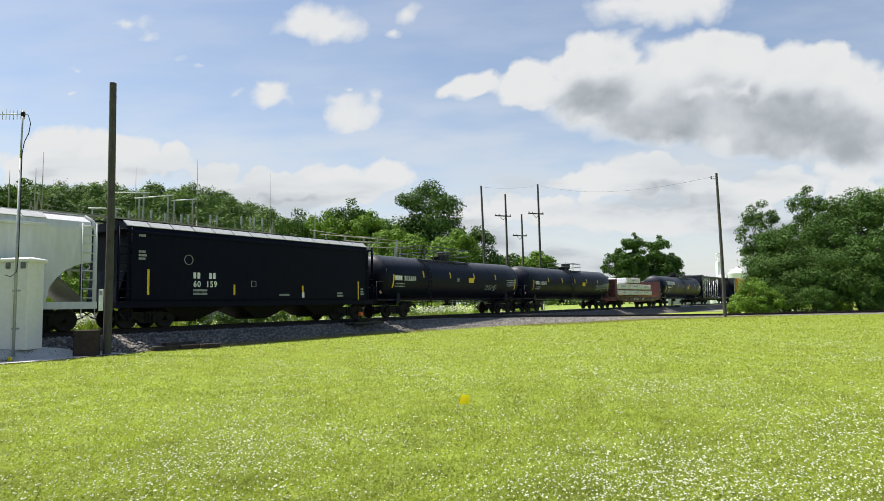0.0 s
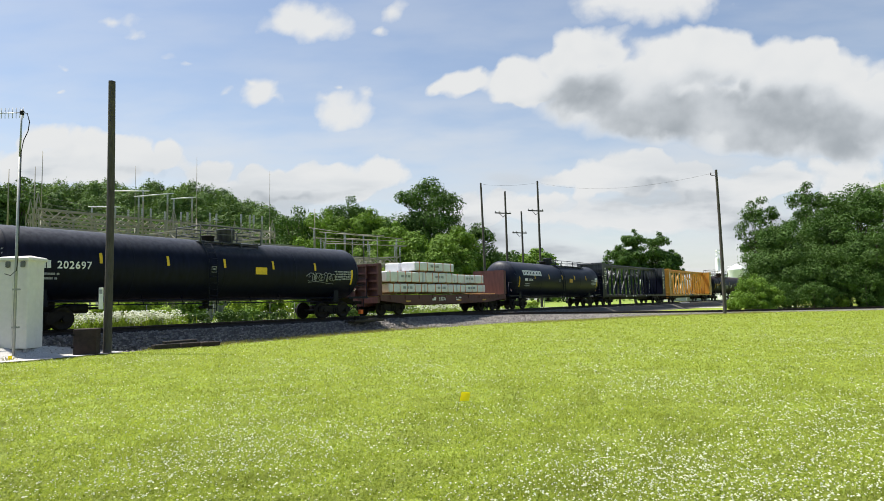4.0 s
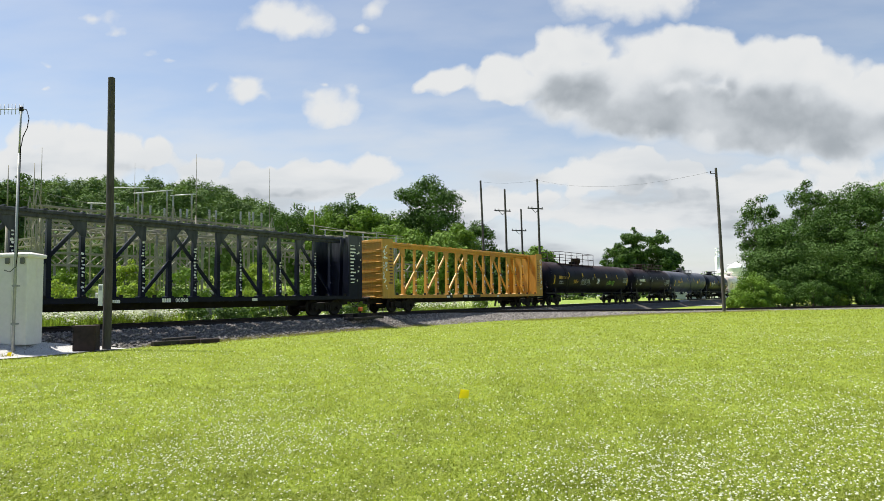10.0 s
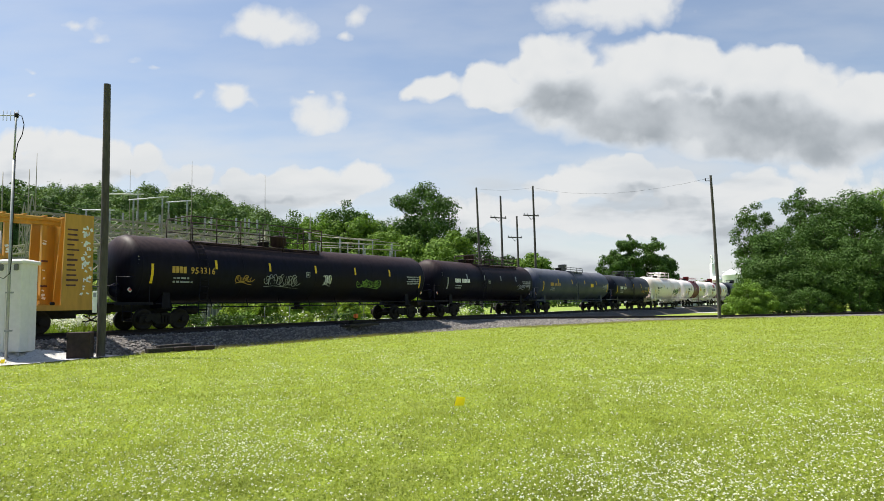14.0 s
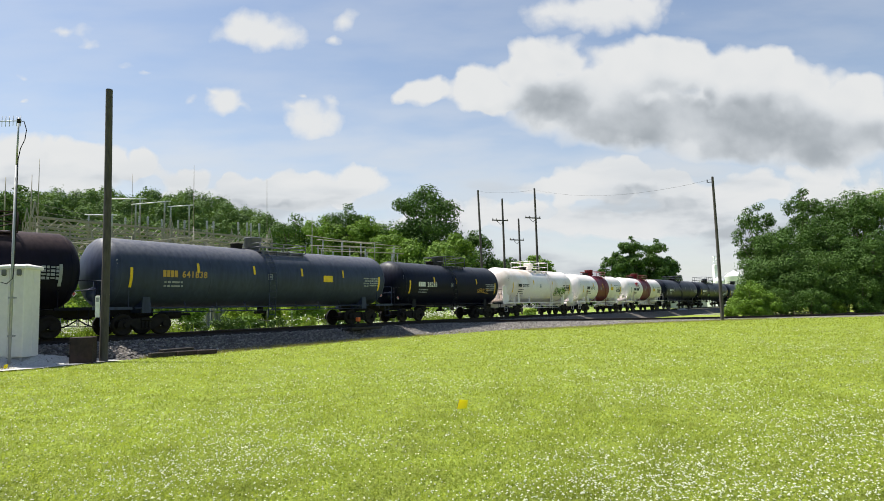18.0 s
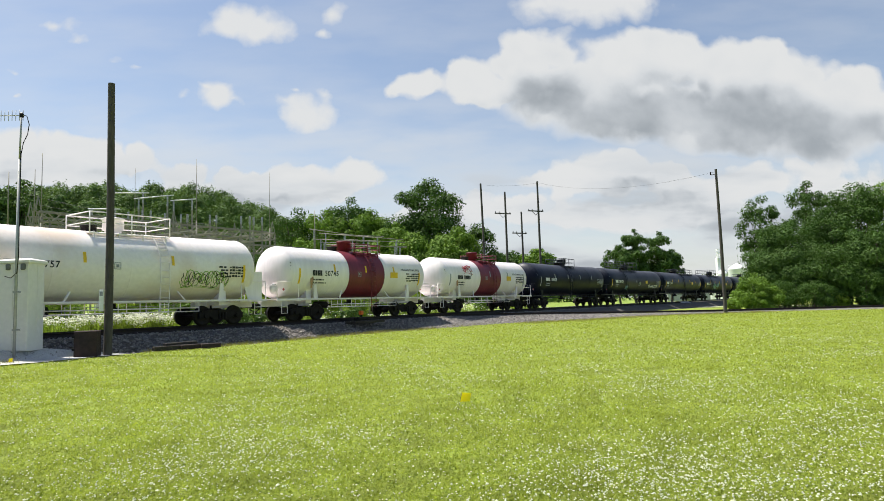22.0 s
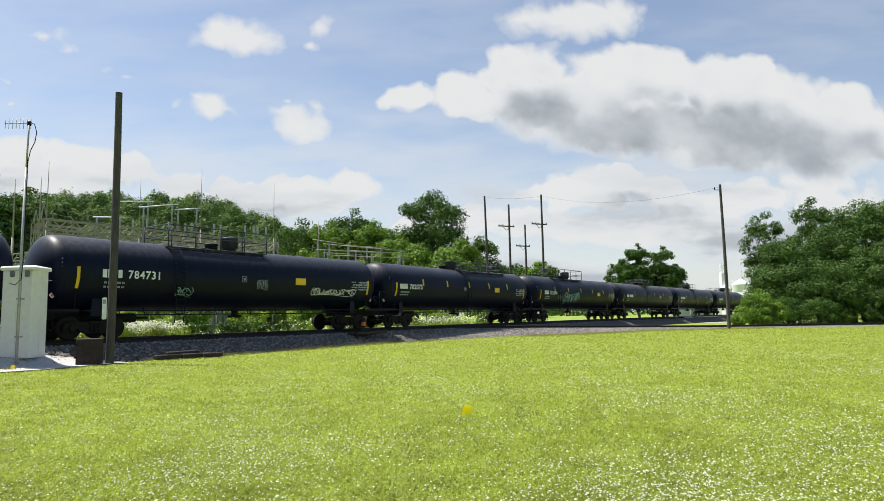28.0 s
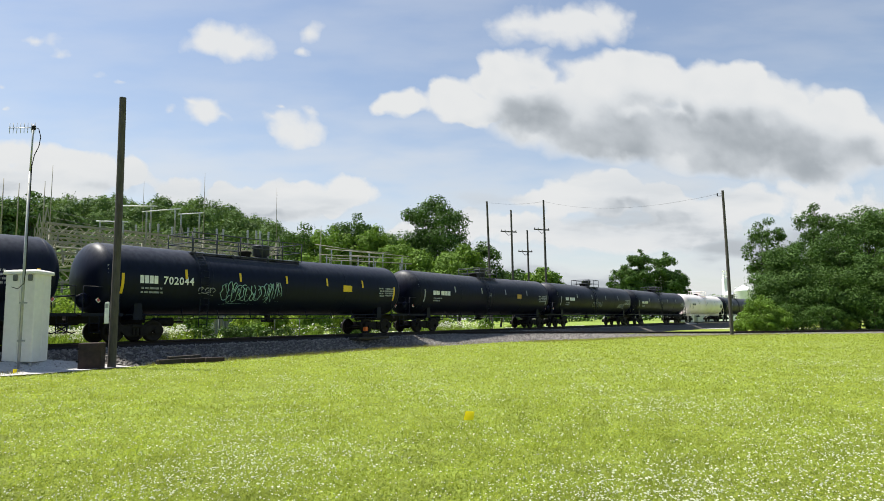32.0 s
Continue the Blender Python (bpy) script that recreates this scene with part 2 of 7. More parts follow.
M_MARK_D = surface("dull_mark", (0.30, 0.31, 0.32), 0.6, vary=0.2, dirt_amount=0.5, bump=0.0)
M_MARK_G = surface("gold_mark", (0.50, 0.30, 0.05), 0.6, vary=0.15, dirt_amount=0.4, bump=0.0)
M_MARK_K = surface("black_mark", (0.015, 0.016, 0.018), 0.6, vary=0.2, dirt_amount=0.2, bump=0.0)
M_SPRAY = surface("pale_spray_paint", (0.34, 0.55, 0.52), 0.7, vary=0.3, dirt_amount=0.5, bump=0.0)
M_SPRAY_G = surface("green_spray_paint", (0.22, 0.40, 0.06), 0.7, vary=0.3, dirt_amount=0.5, bump=0.0)
M_SPRAY_R = surface("red_spray_paint", (0.40, 0.03, 0.04), 0.7, vary=0.2, dirt_amount=0.3, bump=0.0)
M_WRAP = surface("grey_white_wrap", (0.64, 0.65, 0.67), 0.45, vary=0.1, grain=3, coarse=1.2, dirt=(0.52, 0.54, 0.56), dirt_amount=0.6, bump=0.35, bump_scale=6)
M_STRAP = surface("orange_strap", (0.55, 0.16, 0.05), 0.5, vary=0.15, bump=0.0)
M_WOOD = surface("raw_lumber", (0.42, 0.26, 0.12), 0.75, vary=0.2, grain=20, bump=0.2)
M_POLE = surface("weathered_pole_wood", (0.060, 0.052, 0.047), 0.85, vary=0.35, grain=14, coarse=1.5, dirt=(0.10, 0.09, 0.083), dirt_amount=0.6, bump=0.5, bump_scale=30, streak=True)
M_TIE = surface("creosote_tie", (0.030, 0.024, 0.020), 0.9, vary=0.35, grain=12, dirt=(0.10, 0.085, 0.07), bump=0.5, bump_scale=25)
M_STONE = surface("ballast_stone", (0.205, 0.188, 0.172), 0.85, vary=0.3, grain=9, dirt=(0.18, 0.165, 0.155), dirt_amount=0.5, bump=0.3, spread=1.0)
M_BALLAST = surface("ballast_bed", (0.095, 0.083, 0.074), 0.9, vary=0.6, grain=16, coarse=0.5, dirt=(0.10, 0.092, 0.086), bump=1.0, bump_scale=26)
M_GRAVEL = surface("pale_gravel", (0.48, 0.47, 0.45), 0.9, vary=0.3, grain=25, bump=0.8, bump_scale=30)
M_CABINET = surface("cream_cabinet_paint", (0.78, 0.745, 0.71), 0.45, vary=0.04, dirt=(0.55, 0.56, 0.50), dirt_amount=0.3, bump=0.03)
M_GALV = surface("galvanized_steel", (0.34, 0.345, 0.345), 0.5, metal=0.25, vary=0.15, dirt=(0.36, 0.37, 0.37), bump=0.06)
M_LATTICE = surface("weathered_lattice_steel", (0.27, 0.25, 0.20), 0.7, metal=0.0, vary=0.15, dirt=(0.19, 0.175, 0.14), bump=0.05)
M_PORCELAIN = surface("grey_porcelain", (0.20, 0.19, 0.185), 0.35, vary=0.15, bump=0.0)
M_RUST = surface("rusty_iron", (0.030, 0.018, 0.016), 0.85, vary=0.4, dirt=(0.07, 0.035, 0.025), dirt_amount=0.6, bump=0.5)
M_FLAG = surface("fluorescent_yellow_film", (0.95, 0.82, 0.04), 0.5, vary=0.03, dirt=(0.9, 0.76, 0.03), dirt_amount=0.2, bump=0.0, leafy=0.6)
M_WIRE = surface("dark_wire", (0.05, 0.05, 0.05), 0.6, vary=0.2, bump=0.0)
M_ORANGE = surface("orange_target_paint", (0.65, 0.13, 0.02), 0.5, vary=0.1, bump=0.0)
M_BARK = surface("tree_bark", (0.10, 0.080, 0.060), 0.9, vary=0.35, grain=10, bump=0.6, bump_scale=12)
M_TANKWHITE = surface("white_tank_paint", (0.80, 0.81, 0.82), 0.5, vary=0.04, dirt_amount=0.2, bump=0.0)
M_LEAF = surface("summer_leaves", (0.128, 0.222, 0.034), 0.6, spec=0.12, vary=0.25, coarse=0.25, grain=1.5, dirt=(0.10, 0.165, 0.022), dirt_amount=0.6, bump=0.0, leafy=0.18, spread=0.5)
M_LEAF_DARK = surface("dark_leaves", (0.060, 0.118, 0.026), 0.6, spec=0.12, vary=0.25, coarse=0.2, grain=1.2, dirt=(0.052, 0.098, 0.02), dirt_amount=0.6, bump=0.0, leafy=0.17, spread=0.5)
M_LEAF_HILL = surface("hill_leaves", (0.090, 0.156, 0.046), 0.65, spec=0.12, vary=0.25, coarse=0.06, grain=0.5, dirt=(0.135, 0.205, 0.045), dirt_amount=0.7, bump=0.0, leafy=0.2, spread=0.5)
M_LEAF_LIGHT = surface("light_weed_leaves", (0.22, 0.31, 0.060), 0.65, spec=0.12, vary=0.25, coarse=0.3, grain=2, dirt=(0.13, 0.20, 0.035), bump=0.0, leafy=0.5, spread=0.7)
M_BLADE = surface("grass_blades", (0.276, 0.328, 0.059), 0.6, spec=0.25, vary=0.24, coarse=0.35, grain=1.3, dirt=(0.330, 0.360, 0.076), dirt_amount=0.7, bump=0.0, leafy=0.5, spread=0.45)
M_BLADE_DRY = surface("dry_grass_blades", (0.26, 0.24, 0.08), 0.7, vary=0.25, bump=0.0, leafy=0.3, spread=0.6)
M_CLOVER = surface("white_clover_heads", (0.66, 0.675, 0.55), 0.7, vary=0.12, dirt=(0.58, 0.56, 0.42), dirt_amount=0.5, bump=0.0, leafy=0.25, spread=0.3)
M_FLOWER = surface("white_wild_flowers", (0.75, 0.76, 0.70), 0.7, vary=0.1, bump=0.0, leafy=0.25, spread=0.3)

# ---- the plan: s runs along the main track (away), n across it (beyond it) ----
HEAD = 34.66
UX, UY = math.sin(radians(HEAD)), math.cos(radians(HEAD))
NX, NY = -UY, UX
TRACK_N, RAIL_Z = 27.9, 0.70


def plan(s, n):
    return (s * UX + n * NX, s * UY + n * NY)


def main_line(s):
    """Distance across and heading change of the main track at s: straight, then a very wide bend."""
    if s < 35:
        return TRACK_N, 0.0
    e = min(s, 170) - 35
    n, slope = TRACK_N - e * e / 4900.0, -2 * e / 4900.0
    return n + slope * (max(s, 170) - 170), math.atan(slope)


SPUR_S, SPUR_R, SPUR_BEND = 30.0, 52.0, radians(55)


def spur_line(l):
    """Place, heading change and rail height of the spur, l metres past the switch."""
    a = min(l / SPUR_R, SPUR_BEND)
    ds, dn = SPUR_R * math.sin(a), -SPUR_R * (1 - math.cos(a))
    rest = max(0.0, l - SPUR_R * SPUR_BEND)
    return SPUR_S + ds + rest * math.cos(a), TRACK_N + dn - rest * math.sin(a), -a, RAIL_Z - 0.62 * float(smooth(0, 45, l))


def smooth(a, b, x):
    t = np.clip((x - a) / (b - a), 0, 1)
    return t * t * (3 - 2 * t)


def ground_z(x, y):
    """Height of the ground sheet: lawn, dip along the spur, yard beyond the track, wooded hill."""
    x, y = np.asarray(x, float), np.asarray(y, float)
    s, n = x * UX + y * UY, x * NX + y * NY
    z = -0.15 - 0.003 * np.clip(s - 55, 0, 60)
    z = z + 0.03 * np.sin(x * 0.35 + 1) * np.sin(y * 0.28) * smooth(6, 14, y)
    z = z + 38.5 * (1 - smooth(-106, 2, x)) * np.exp(-((y - 265) / 95) ** 2) * smooth(70, 130, n)
    return z


# ground sheet, finer near the camera
gx = np.sign(np.linspace(-1, 1, 181)) * np.abs(np.linspace(-1, 1, 181)) ** 3.2 * 3500
gy = np.concatenate([-np.linspace(1, 0.02, 30) ** 3 * 2500, np.linspace(0, 1, 170) ** 3.0 * 4200])
gxx, gyy = np.meshgrid(gx, gy)
gv = np.stack([gxx, gyy, ground_z(gxx, gyy)], -1).reshape(-1, 3)
nx_, ny_ = len(gx), len(gy)
ii = (np.arange(ny_ - 1)[:, None] * nx_ + np.arange(nx_ - 1)[None]).ravel()
gq = np.stack([ii, ii + 1, ii + nx_ + 1, ii + nx_], -1)


def ground_material():
    """Mown lawn this side of the track, weeds and dirt beyond it."""
    m = surface("lawn_and_yard", (0.210, 0.262, 0.050), 0.9, spec=0.1, vary=0.28, grain=3.0, coarse=0.25, dirt=(0.23, 0.30, 0.048), dirt_amount=0.7, bump=0.6, bump_scale=14)
    nt = m.node_tree
    N, L = nt.nodes, nt.links
    bsdf = N["Principled BSDF"]
    old = bsdf.inputs["Base Color"].links[0].from_socket
    tc, dot = N.new("ShaderNodeTexCoord"), N.new("ShaderNodeVectorMath")
    dot.operation = "DOT_PRODUCT"
    dot.inputs[1].default_value = (NX, NY, 0)
    L.new(tc.outputs["Object"], dot.inputs[0])
    wob, ad = N.new("ShaderNodeTexNoise"), N.new("ShaderNodeMath")
    wob.inputs["Scale"].default_value = 0.3
    L.new(tc.outputs["Object"], wob.inputs["Vector"])
    ad.operation = "MULTIPLY_ADD"
    ad.inputs[1].default_value = 4.0
    L.new(wob.outputs["Fac"], ad.inputs[0])
    L.new(dot.outputs["Value"], ad.inputs[2])
    mr = N.new("ShaderNodeMapRange")
    mr.inputs[1].default_value, mr.inputs[2].default_value = 30.5, 32.5
    L.new(ad.outputs[0], mr.inputs[0])
    weeds = N.new("ShaderNodeTexNoise")
    weeds.inputs["Scale"].default_value, weeds.inputs["Detail"].default_value = 0.6, 8
    L.new(tc.outputs["Object"], weeds.inputs["Vector"])
    rp = ramp(nt, [(0.35, (0.14, 0.22, 0.038)), (0.58, (0.23, 0.30, 0.06)), (0.76, (0.32, 0.30, 0.17))])
    L.new(weeds.outputs["Fac"], rp.inputs[0])
    mix = N.new("ShaderNodeMix")
    mix.data_type = "RGBA"
    L.new(mr.outputs[0], mix.inputs[0])
    L.new(old, mix.inputs[6])
    L.new(rp.outputs[0], mix.inputs[7])
    L.new(mix.outputs[2], bsdf.inputs["Base Color"])
    return m


ground = tagged(new("ground", tri_mesh("ground", gv, gq, ground_material(), True)), "mown clover lawn and weedy yard to the horizon", "ground", kind="structure")


# ---- track ----
def ribbon(name, rows, material):
    """rows: cross sections of equal length, joined to one strip."""
    k = len(rows[0])
    v = [p for r in rows for p in r]
    f = [(j * k + i, j * k + i + 1, (j + 1) * k + i + 1, (j + 1) * k + i) for j in range(len(rows) - 1) for i in range(k - 1)]
    return tri_mesh(name, v, f, material, True)


def bed_rows(line, steps, half, near, far, spread_near=0.0):
    out = []
    for l in steps:
        s, n, a, z = line(l)
        ca, sa = math.cos(a), math.sin(a)
        row = []
        wide = near + spread_near * (1 - float(smooth(12, 46, l)))
        for e, k in ((-wide, None), (-half, 0.25), (0, 0.24), (half, 0.25), (far, None)):
            p = plan(s - e * sa, n + e * ca)
            g = float(ground_z(*p))
            row.append((p[0], p[1], z - k if k is not None else g - 0.05))
        out.append(row)
    return out


def main_at(s):
    n, a = main_line(s)
    return s, n, a, RAIL_Z


def local(line, l, e=0.0, dz=0.0):
    s, n, a, z = line(l)
    x, y = plan(s - e * math.sin(a), n + e * math.cos(a))
    return Matrix.Translation((x, y, z + dz)) @ Matrix.Rotation(radians(90 - HEAD) + a, 4, "Z")


S_STEPS = list(np.arange(-140, 60, 2.0)) + list(np.arange(60, 420, 8.0))
L_STEPS = list(np.arange(0, 170, 2.0))
ballast = tagged(new("ballast_bed", ribbon("ballast_bed", bed_rows(main_at, S_STEPS, 1.75, 3.5, 3.5), M_BALLAST)), "grey crushed stone ballast bed under the main track", "ballast", kind="structure")
spur_bed = tagged(new("spur_ballast_bed", ribbon("spur_ballast_bed", bed_rows(spur_line, L_STEPS, 1.15, 2.1, 1.5, 1.7), M_BALLAST)), "thin grey ballast bed under the curved spur track", "ballast", kind="structure")
RAIL_OUT = [(-0.068, -0.16), (0.068, -0.16), (0.068, -0.148), (0.012, -0.13), (0.010, -0.045), (0.036, -0.035), (0.036, -0.006), (0.028, 0.0), (-0.028, 0.0), (-0.036, -0.006), (-0.036, -0.035), (-0.010, -0.045), (-0.012, -0.13), (-0.068, -0.148), (-0.068, -0.16)]


def rail(name, line, steps, e, label):
    rows = []
    for l in steps:
        m = local(line, l, e)
        rows.append([tuple(m @ Vector((0, y, z))) for y, z in RAIL_OUT])
    return tagged(new(name, ribbon(name, rows, M_RAIL)), label, "rail", "rails of the main track" if line is main_at else "rails of the spur", "structure")


for e in (-0.755, 0.755):
    rail("rail", main_at, S_STEPS, e, "rusty steel rail of the main track")
    rail("spur_rail", spur_line, L_STEPS, e, "rusty steel rail of the curved spur")

tie_mesh = Shape().box((0, 0, -0.25), (0.22, 2.6, 0.17), bev=0.012).mesh("tie", M_TIE)
main_ties = thing("main_ties", Matrix(), "row of dark creosoted wooden ties under the main track", "ties", kind="structure")
spur_ties = thing("spur_ties", Matrix(), "row of dark wooden ties under the curved spur", "ties", kind="structure")
rng = random.Random(5)
for i in range(230):
    part("tie", tie_mesh, None, main_ties, at=local(main_at, -22 + i * 0.55, rng.uniform(-0.05, 0.05), rng.uniform(0, 0.012)))
for i in range(190):
    part("tie", tie_mesh, None, spur_ties, at=local(spur_line, 11 + i * 0.56, rng.uniform(-0.05, 0.05), rng.uniform(-0.075, -0.06)))


# ---- freight train ----
def travel(t):
    """Metres that the train has gone by t seconds, counted from 10 s."""
    return 10.208 * (t - 10) - 0.0129 * (t - 10) ** 2


TRAIN = []      # (thing, place along the track at 10 s, offset in the car's space)


def on_track(s, inner=None):
    n, a = main_line(s)
    x, y = plan(s, n)
    m = Matrix.Translation((x, y, RAIL_Z)) @ Matrix.Rotation(radians(90 - HEAD) + a, 4, "Z")
    return m @ inner if inner else m


def arc(cx, cz, r, a0, a1, n):
    return [(cx + r * math.cos(radians(a0 + (a1 - a0) * i / n)), cz + r * math.sin(radians(a0 + (a1 - a0) * i / n))) for i in range(n + 1)]


# wheels and trucks, shared by all cars
R_WHEEL = 0.46
wheel_rings = [(0.0, 0.10), (0.02, 0.10), (0.03, 0.16), (0.025, 0.34), (0.0, 0.38), (0.0, 0.46), (0.11, 0.46), (0.115, 0.485), (0.14, 0.485), (0.14, 0.38), (0.10, 0.34), (0.10, 0.14), (0.12, 0.10)]
ws = Shape()
for side in (-1, 1):
    ws.lathe([(side * (0.84 - a), r, 0) for a, r in wheel_rings], "y", 28)
ws.rod((0, -1.02, 0), (0, 1.02, 0), 0.08, n=12)
for side in (-1, 1):
    for k in range(3):
        b = k * 2.0944
        ws.box((0.045 * math.cos(b), side * 1.02, 0.045 * math.sin(b)), (0.03, 0.03, 0.03))
WHEELSET = ws.mesh("wheelset", M_WHEEL)
frame_out = [(-1.22, 0.34), (-1.22, 0.60), (-1.05, 0.68), (-0.55, 0.72), (0.55, 0.72), (1.05, 0.68), (1.22, 0.60), (1.22, 0.34), (1.02, 0.34), (0.95, 0.46), (0.72, 0.46), (0.40, 0.24), (-0.40, 0.24), (-0.72, 0.46), (-0.95, 0.46), (-1.02, 0.34)]
SIDEFRAME = {}
for side in (-1, 1):
    sf = Shape().slab(frame_out, side * 1.0 - 0.07, side * 1.0 + 0.07)
    for x in (-0.16, 0.0, 0.16):
        sf.lathe([(0.30 + i * 0.03, 0.055 + 0.018 * (i % 2), 0) for i in range(11)], "z", 8, Matrix.Translation((x, side * 1.09, 0)))
    for x in (-0.89, 0.89):
        sf.rod((x, side * 1.0, 0.46), (x, side * 1.16, 0.46), 0.13, n=12)
    sf.box((0, side * 1.05, 0.68), (0.5, 0.18, 0.12), bev=0.02)
    SIDEFRAME[side] = sf.mesh("sideframe", M_STEEL)
BOLSTER = Shape().box((0, 0, 0.62), (0.42, 1.9, 0.26), bev=0.03).rod((0, 0, 0.7), (0, 0, 0.95), 0.2).mesh("bolster", M_STEEL)
cp = Shape().box((0.32, 0, 0.86), (0.75, 0.16, 0.20), bev=0.02).box((0.72, 0.02, 0.86), (0.22, 0.26, 0.28), bev=0.04).box((0.84, -0.10, 0.86), (0.14, 0.10, 0.24), bev=0.03)
cp.tube([(0.25, -0.3, 0.72), (0.55, -0.32, 0.52), (0.85, -0.26, 0.42), (1.0, -0.2, 0.46)], 0.03)
COUPLER = cp.mesh("coupler", M_STEEL)
WHEELS = {-1: [], 1: []}


def running_gear(car, x_truck, x_end):
    for sx in (-1, 1):
        tr = part("truck", BOLSTER, None, car, "black cast steel freight truck", pose(sx * x_truck, 0, 0))
        for side in (-1, 1):
            part("sideframe", SIDEFRAME[side], None, tr)
        for ax in (-1, 1):
            w = part("wheelset", WHEELSET, None, tr, at=pose(ax * 0.89, 0, R_WHEEL))
            WHEELS[ax].append(w)
        part("coupler", COUPLER, None, car, "", pose(sx * (x_end - 0.55), 0, 0, 0, 0, 0 if sx > 0 else 180))


def letter_bars(shape, x0, z0, y, h, text, gap=0.26, place=None, wide=0.5):
    """Plain bars of the size of a line of lettering; a blank in text leaves a space."""
    x = x0
    w = h * wide
    for ch in text:
        if ch != " ":
            c = (x + w / 2, y, z0)
            if place:
                c = place(x + w / 2, z0)
            shape.box(c, (w * (0.45 if ch == "1" else 1), 0.012, h))
        x += w * (1 + gap)
    return x


def figures(shape, x0, z0, h, text, place):
    """A line of painted figures or words in the built-in font, h high; returns where it ends."""
    cu = bpy.data.curves.new("figures", "FONT")
    cu.body, cu.resolution_u, cu.space_character, cu.offset = text, 3, 1.14, 0.022
    ob = bpy.data.objects.new("figures", cu)
    me = bpy.data.meshes.new_from_object(ob)
    top = max(v.co.y for v in me.vertices)
    k = h / top
    pts = [place(x0 + v.co.x * k * 0.95, z0 - h / 2 + v.co.y * k) for v in me.vertices]
    shape.add(pts, [tuple(f.vertices) for f in me.polygons])
    end = x0 + max(v.co.x for v in me.vertices) * k * 0.95
    bpy.data.meshes.remove(me)
    bpy.data.objects.remove(ob)
    bpy.data.curves.remove(cu)
    return end


def near_side(r, zc, lift=0.012):
    def place(x, z):
        return (x, -math.sqrt(max(0.01, r * r - (z - zc) ** 2)) - lift, z)
    return place


def scribble(shape, rnd, x0, x1, z0, z1, place, r=0.018, strokes=10):
    """Spray tags on a curved side: rounded outlines, jagged inner strokes and an underline."""
    zm, hh = (z0 + z1) / 2, (z1 - z0) / 2
    for k in range(strokes):
        cx = x0 + (x1 - x0) * (k + 0.5) / strokes
        w, h = (x1 - x0) / strokes * rnd.uniform(0.55, 1.0), hh * rnd.uniform(0.55, 1)
        a0, turn = rnd.uniform(0, 6.28), rnd.choice((-1, 1)) * rnd.uniform(3.0, 6.2)
        wob = rnd.uniform(0.1, 0.35)
        pts = [place(cx + w * (1 + wob * math.sin(3 * i)) * math.cos(a0 + turn * i / 9), zm + h * math.sin(a0 + turn * i / 9)) for i in range(10)]
        shape.tube(pts, r, n=4)
        jag = [(cx + w * rnd.uniform(-0.7, 0.7), zm + h * rnd.uniform(-0.9, 0.9)) for i in range(4)]
        shape.tube([place(x, z) for x, z in jag], r * 0.8, n=4)
    shape.tube([place(x0 + (x1 - x0) * f, z0 + 0.06 * math.sin(5 * f)) for f in (0, 0.25, 0.5, 0.75, 1.0)], r * 0.8, n=4)


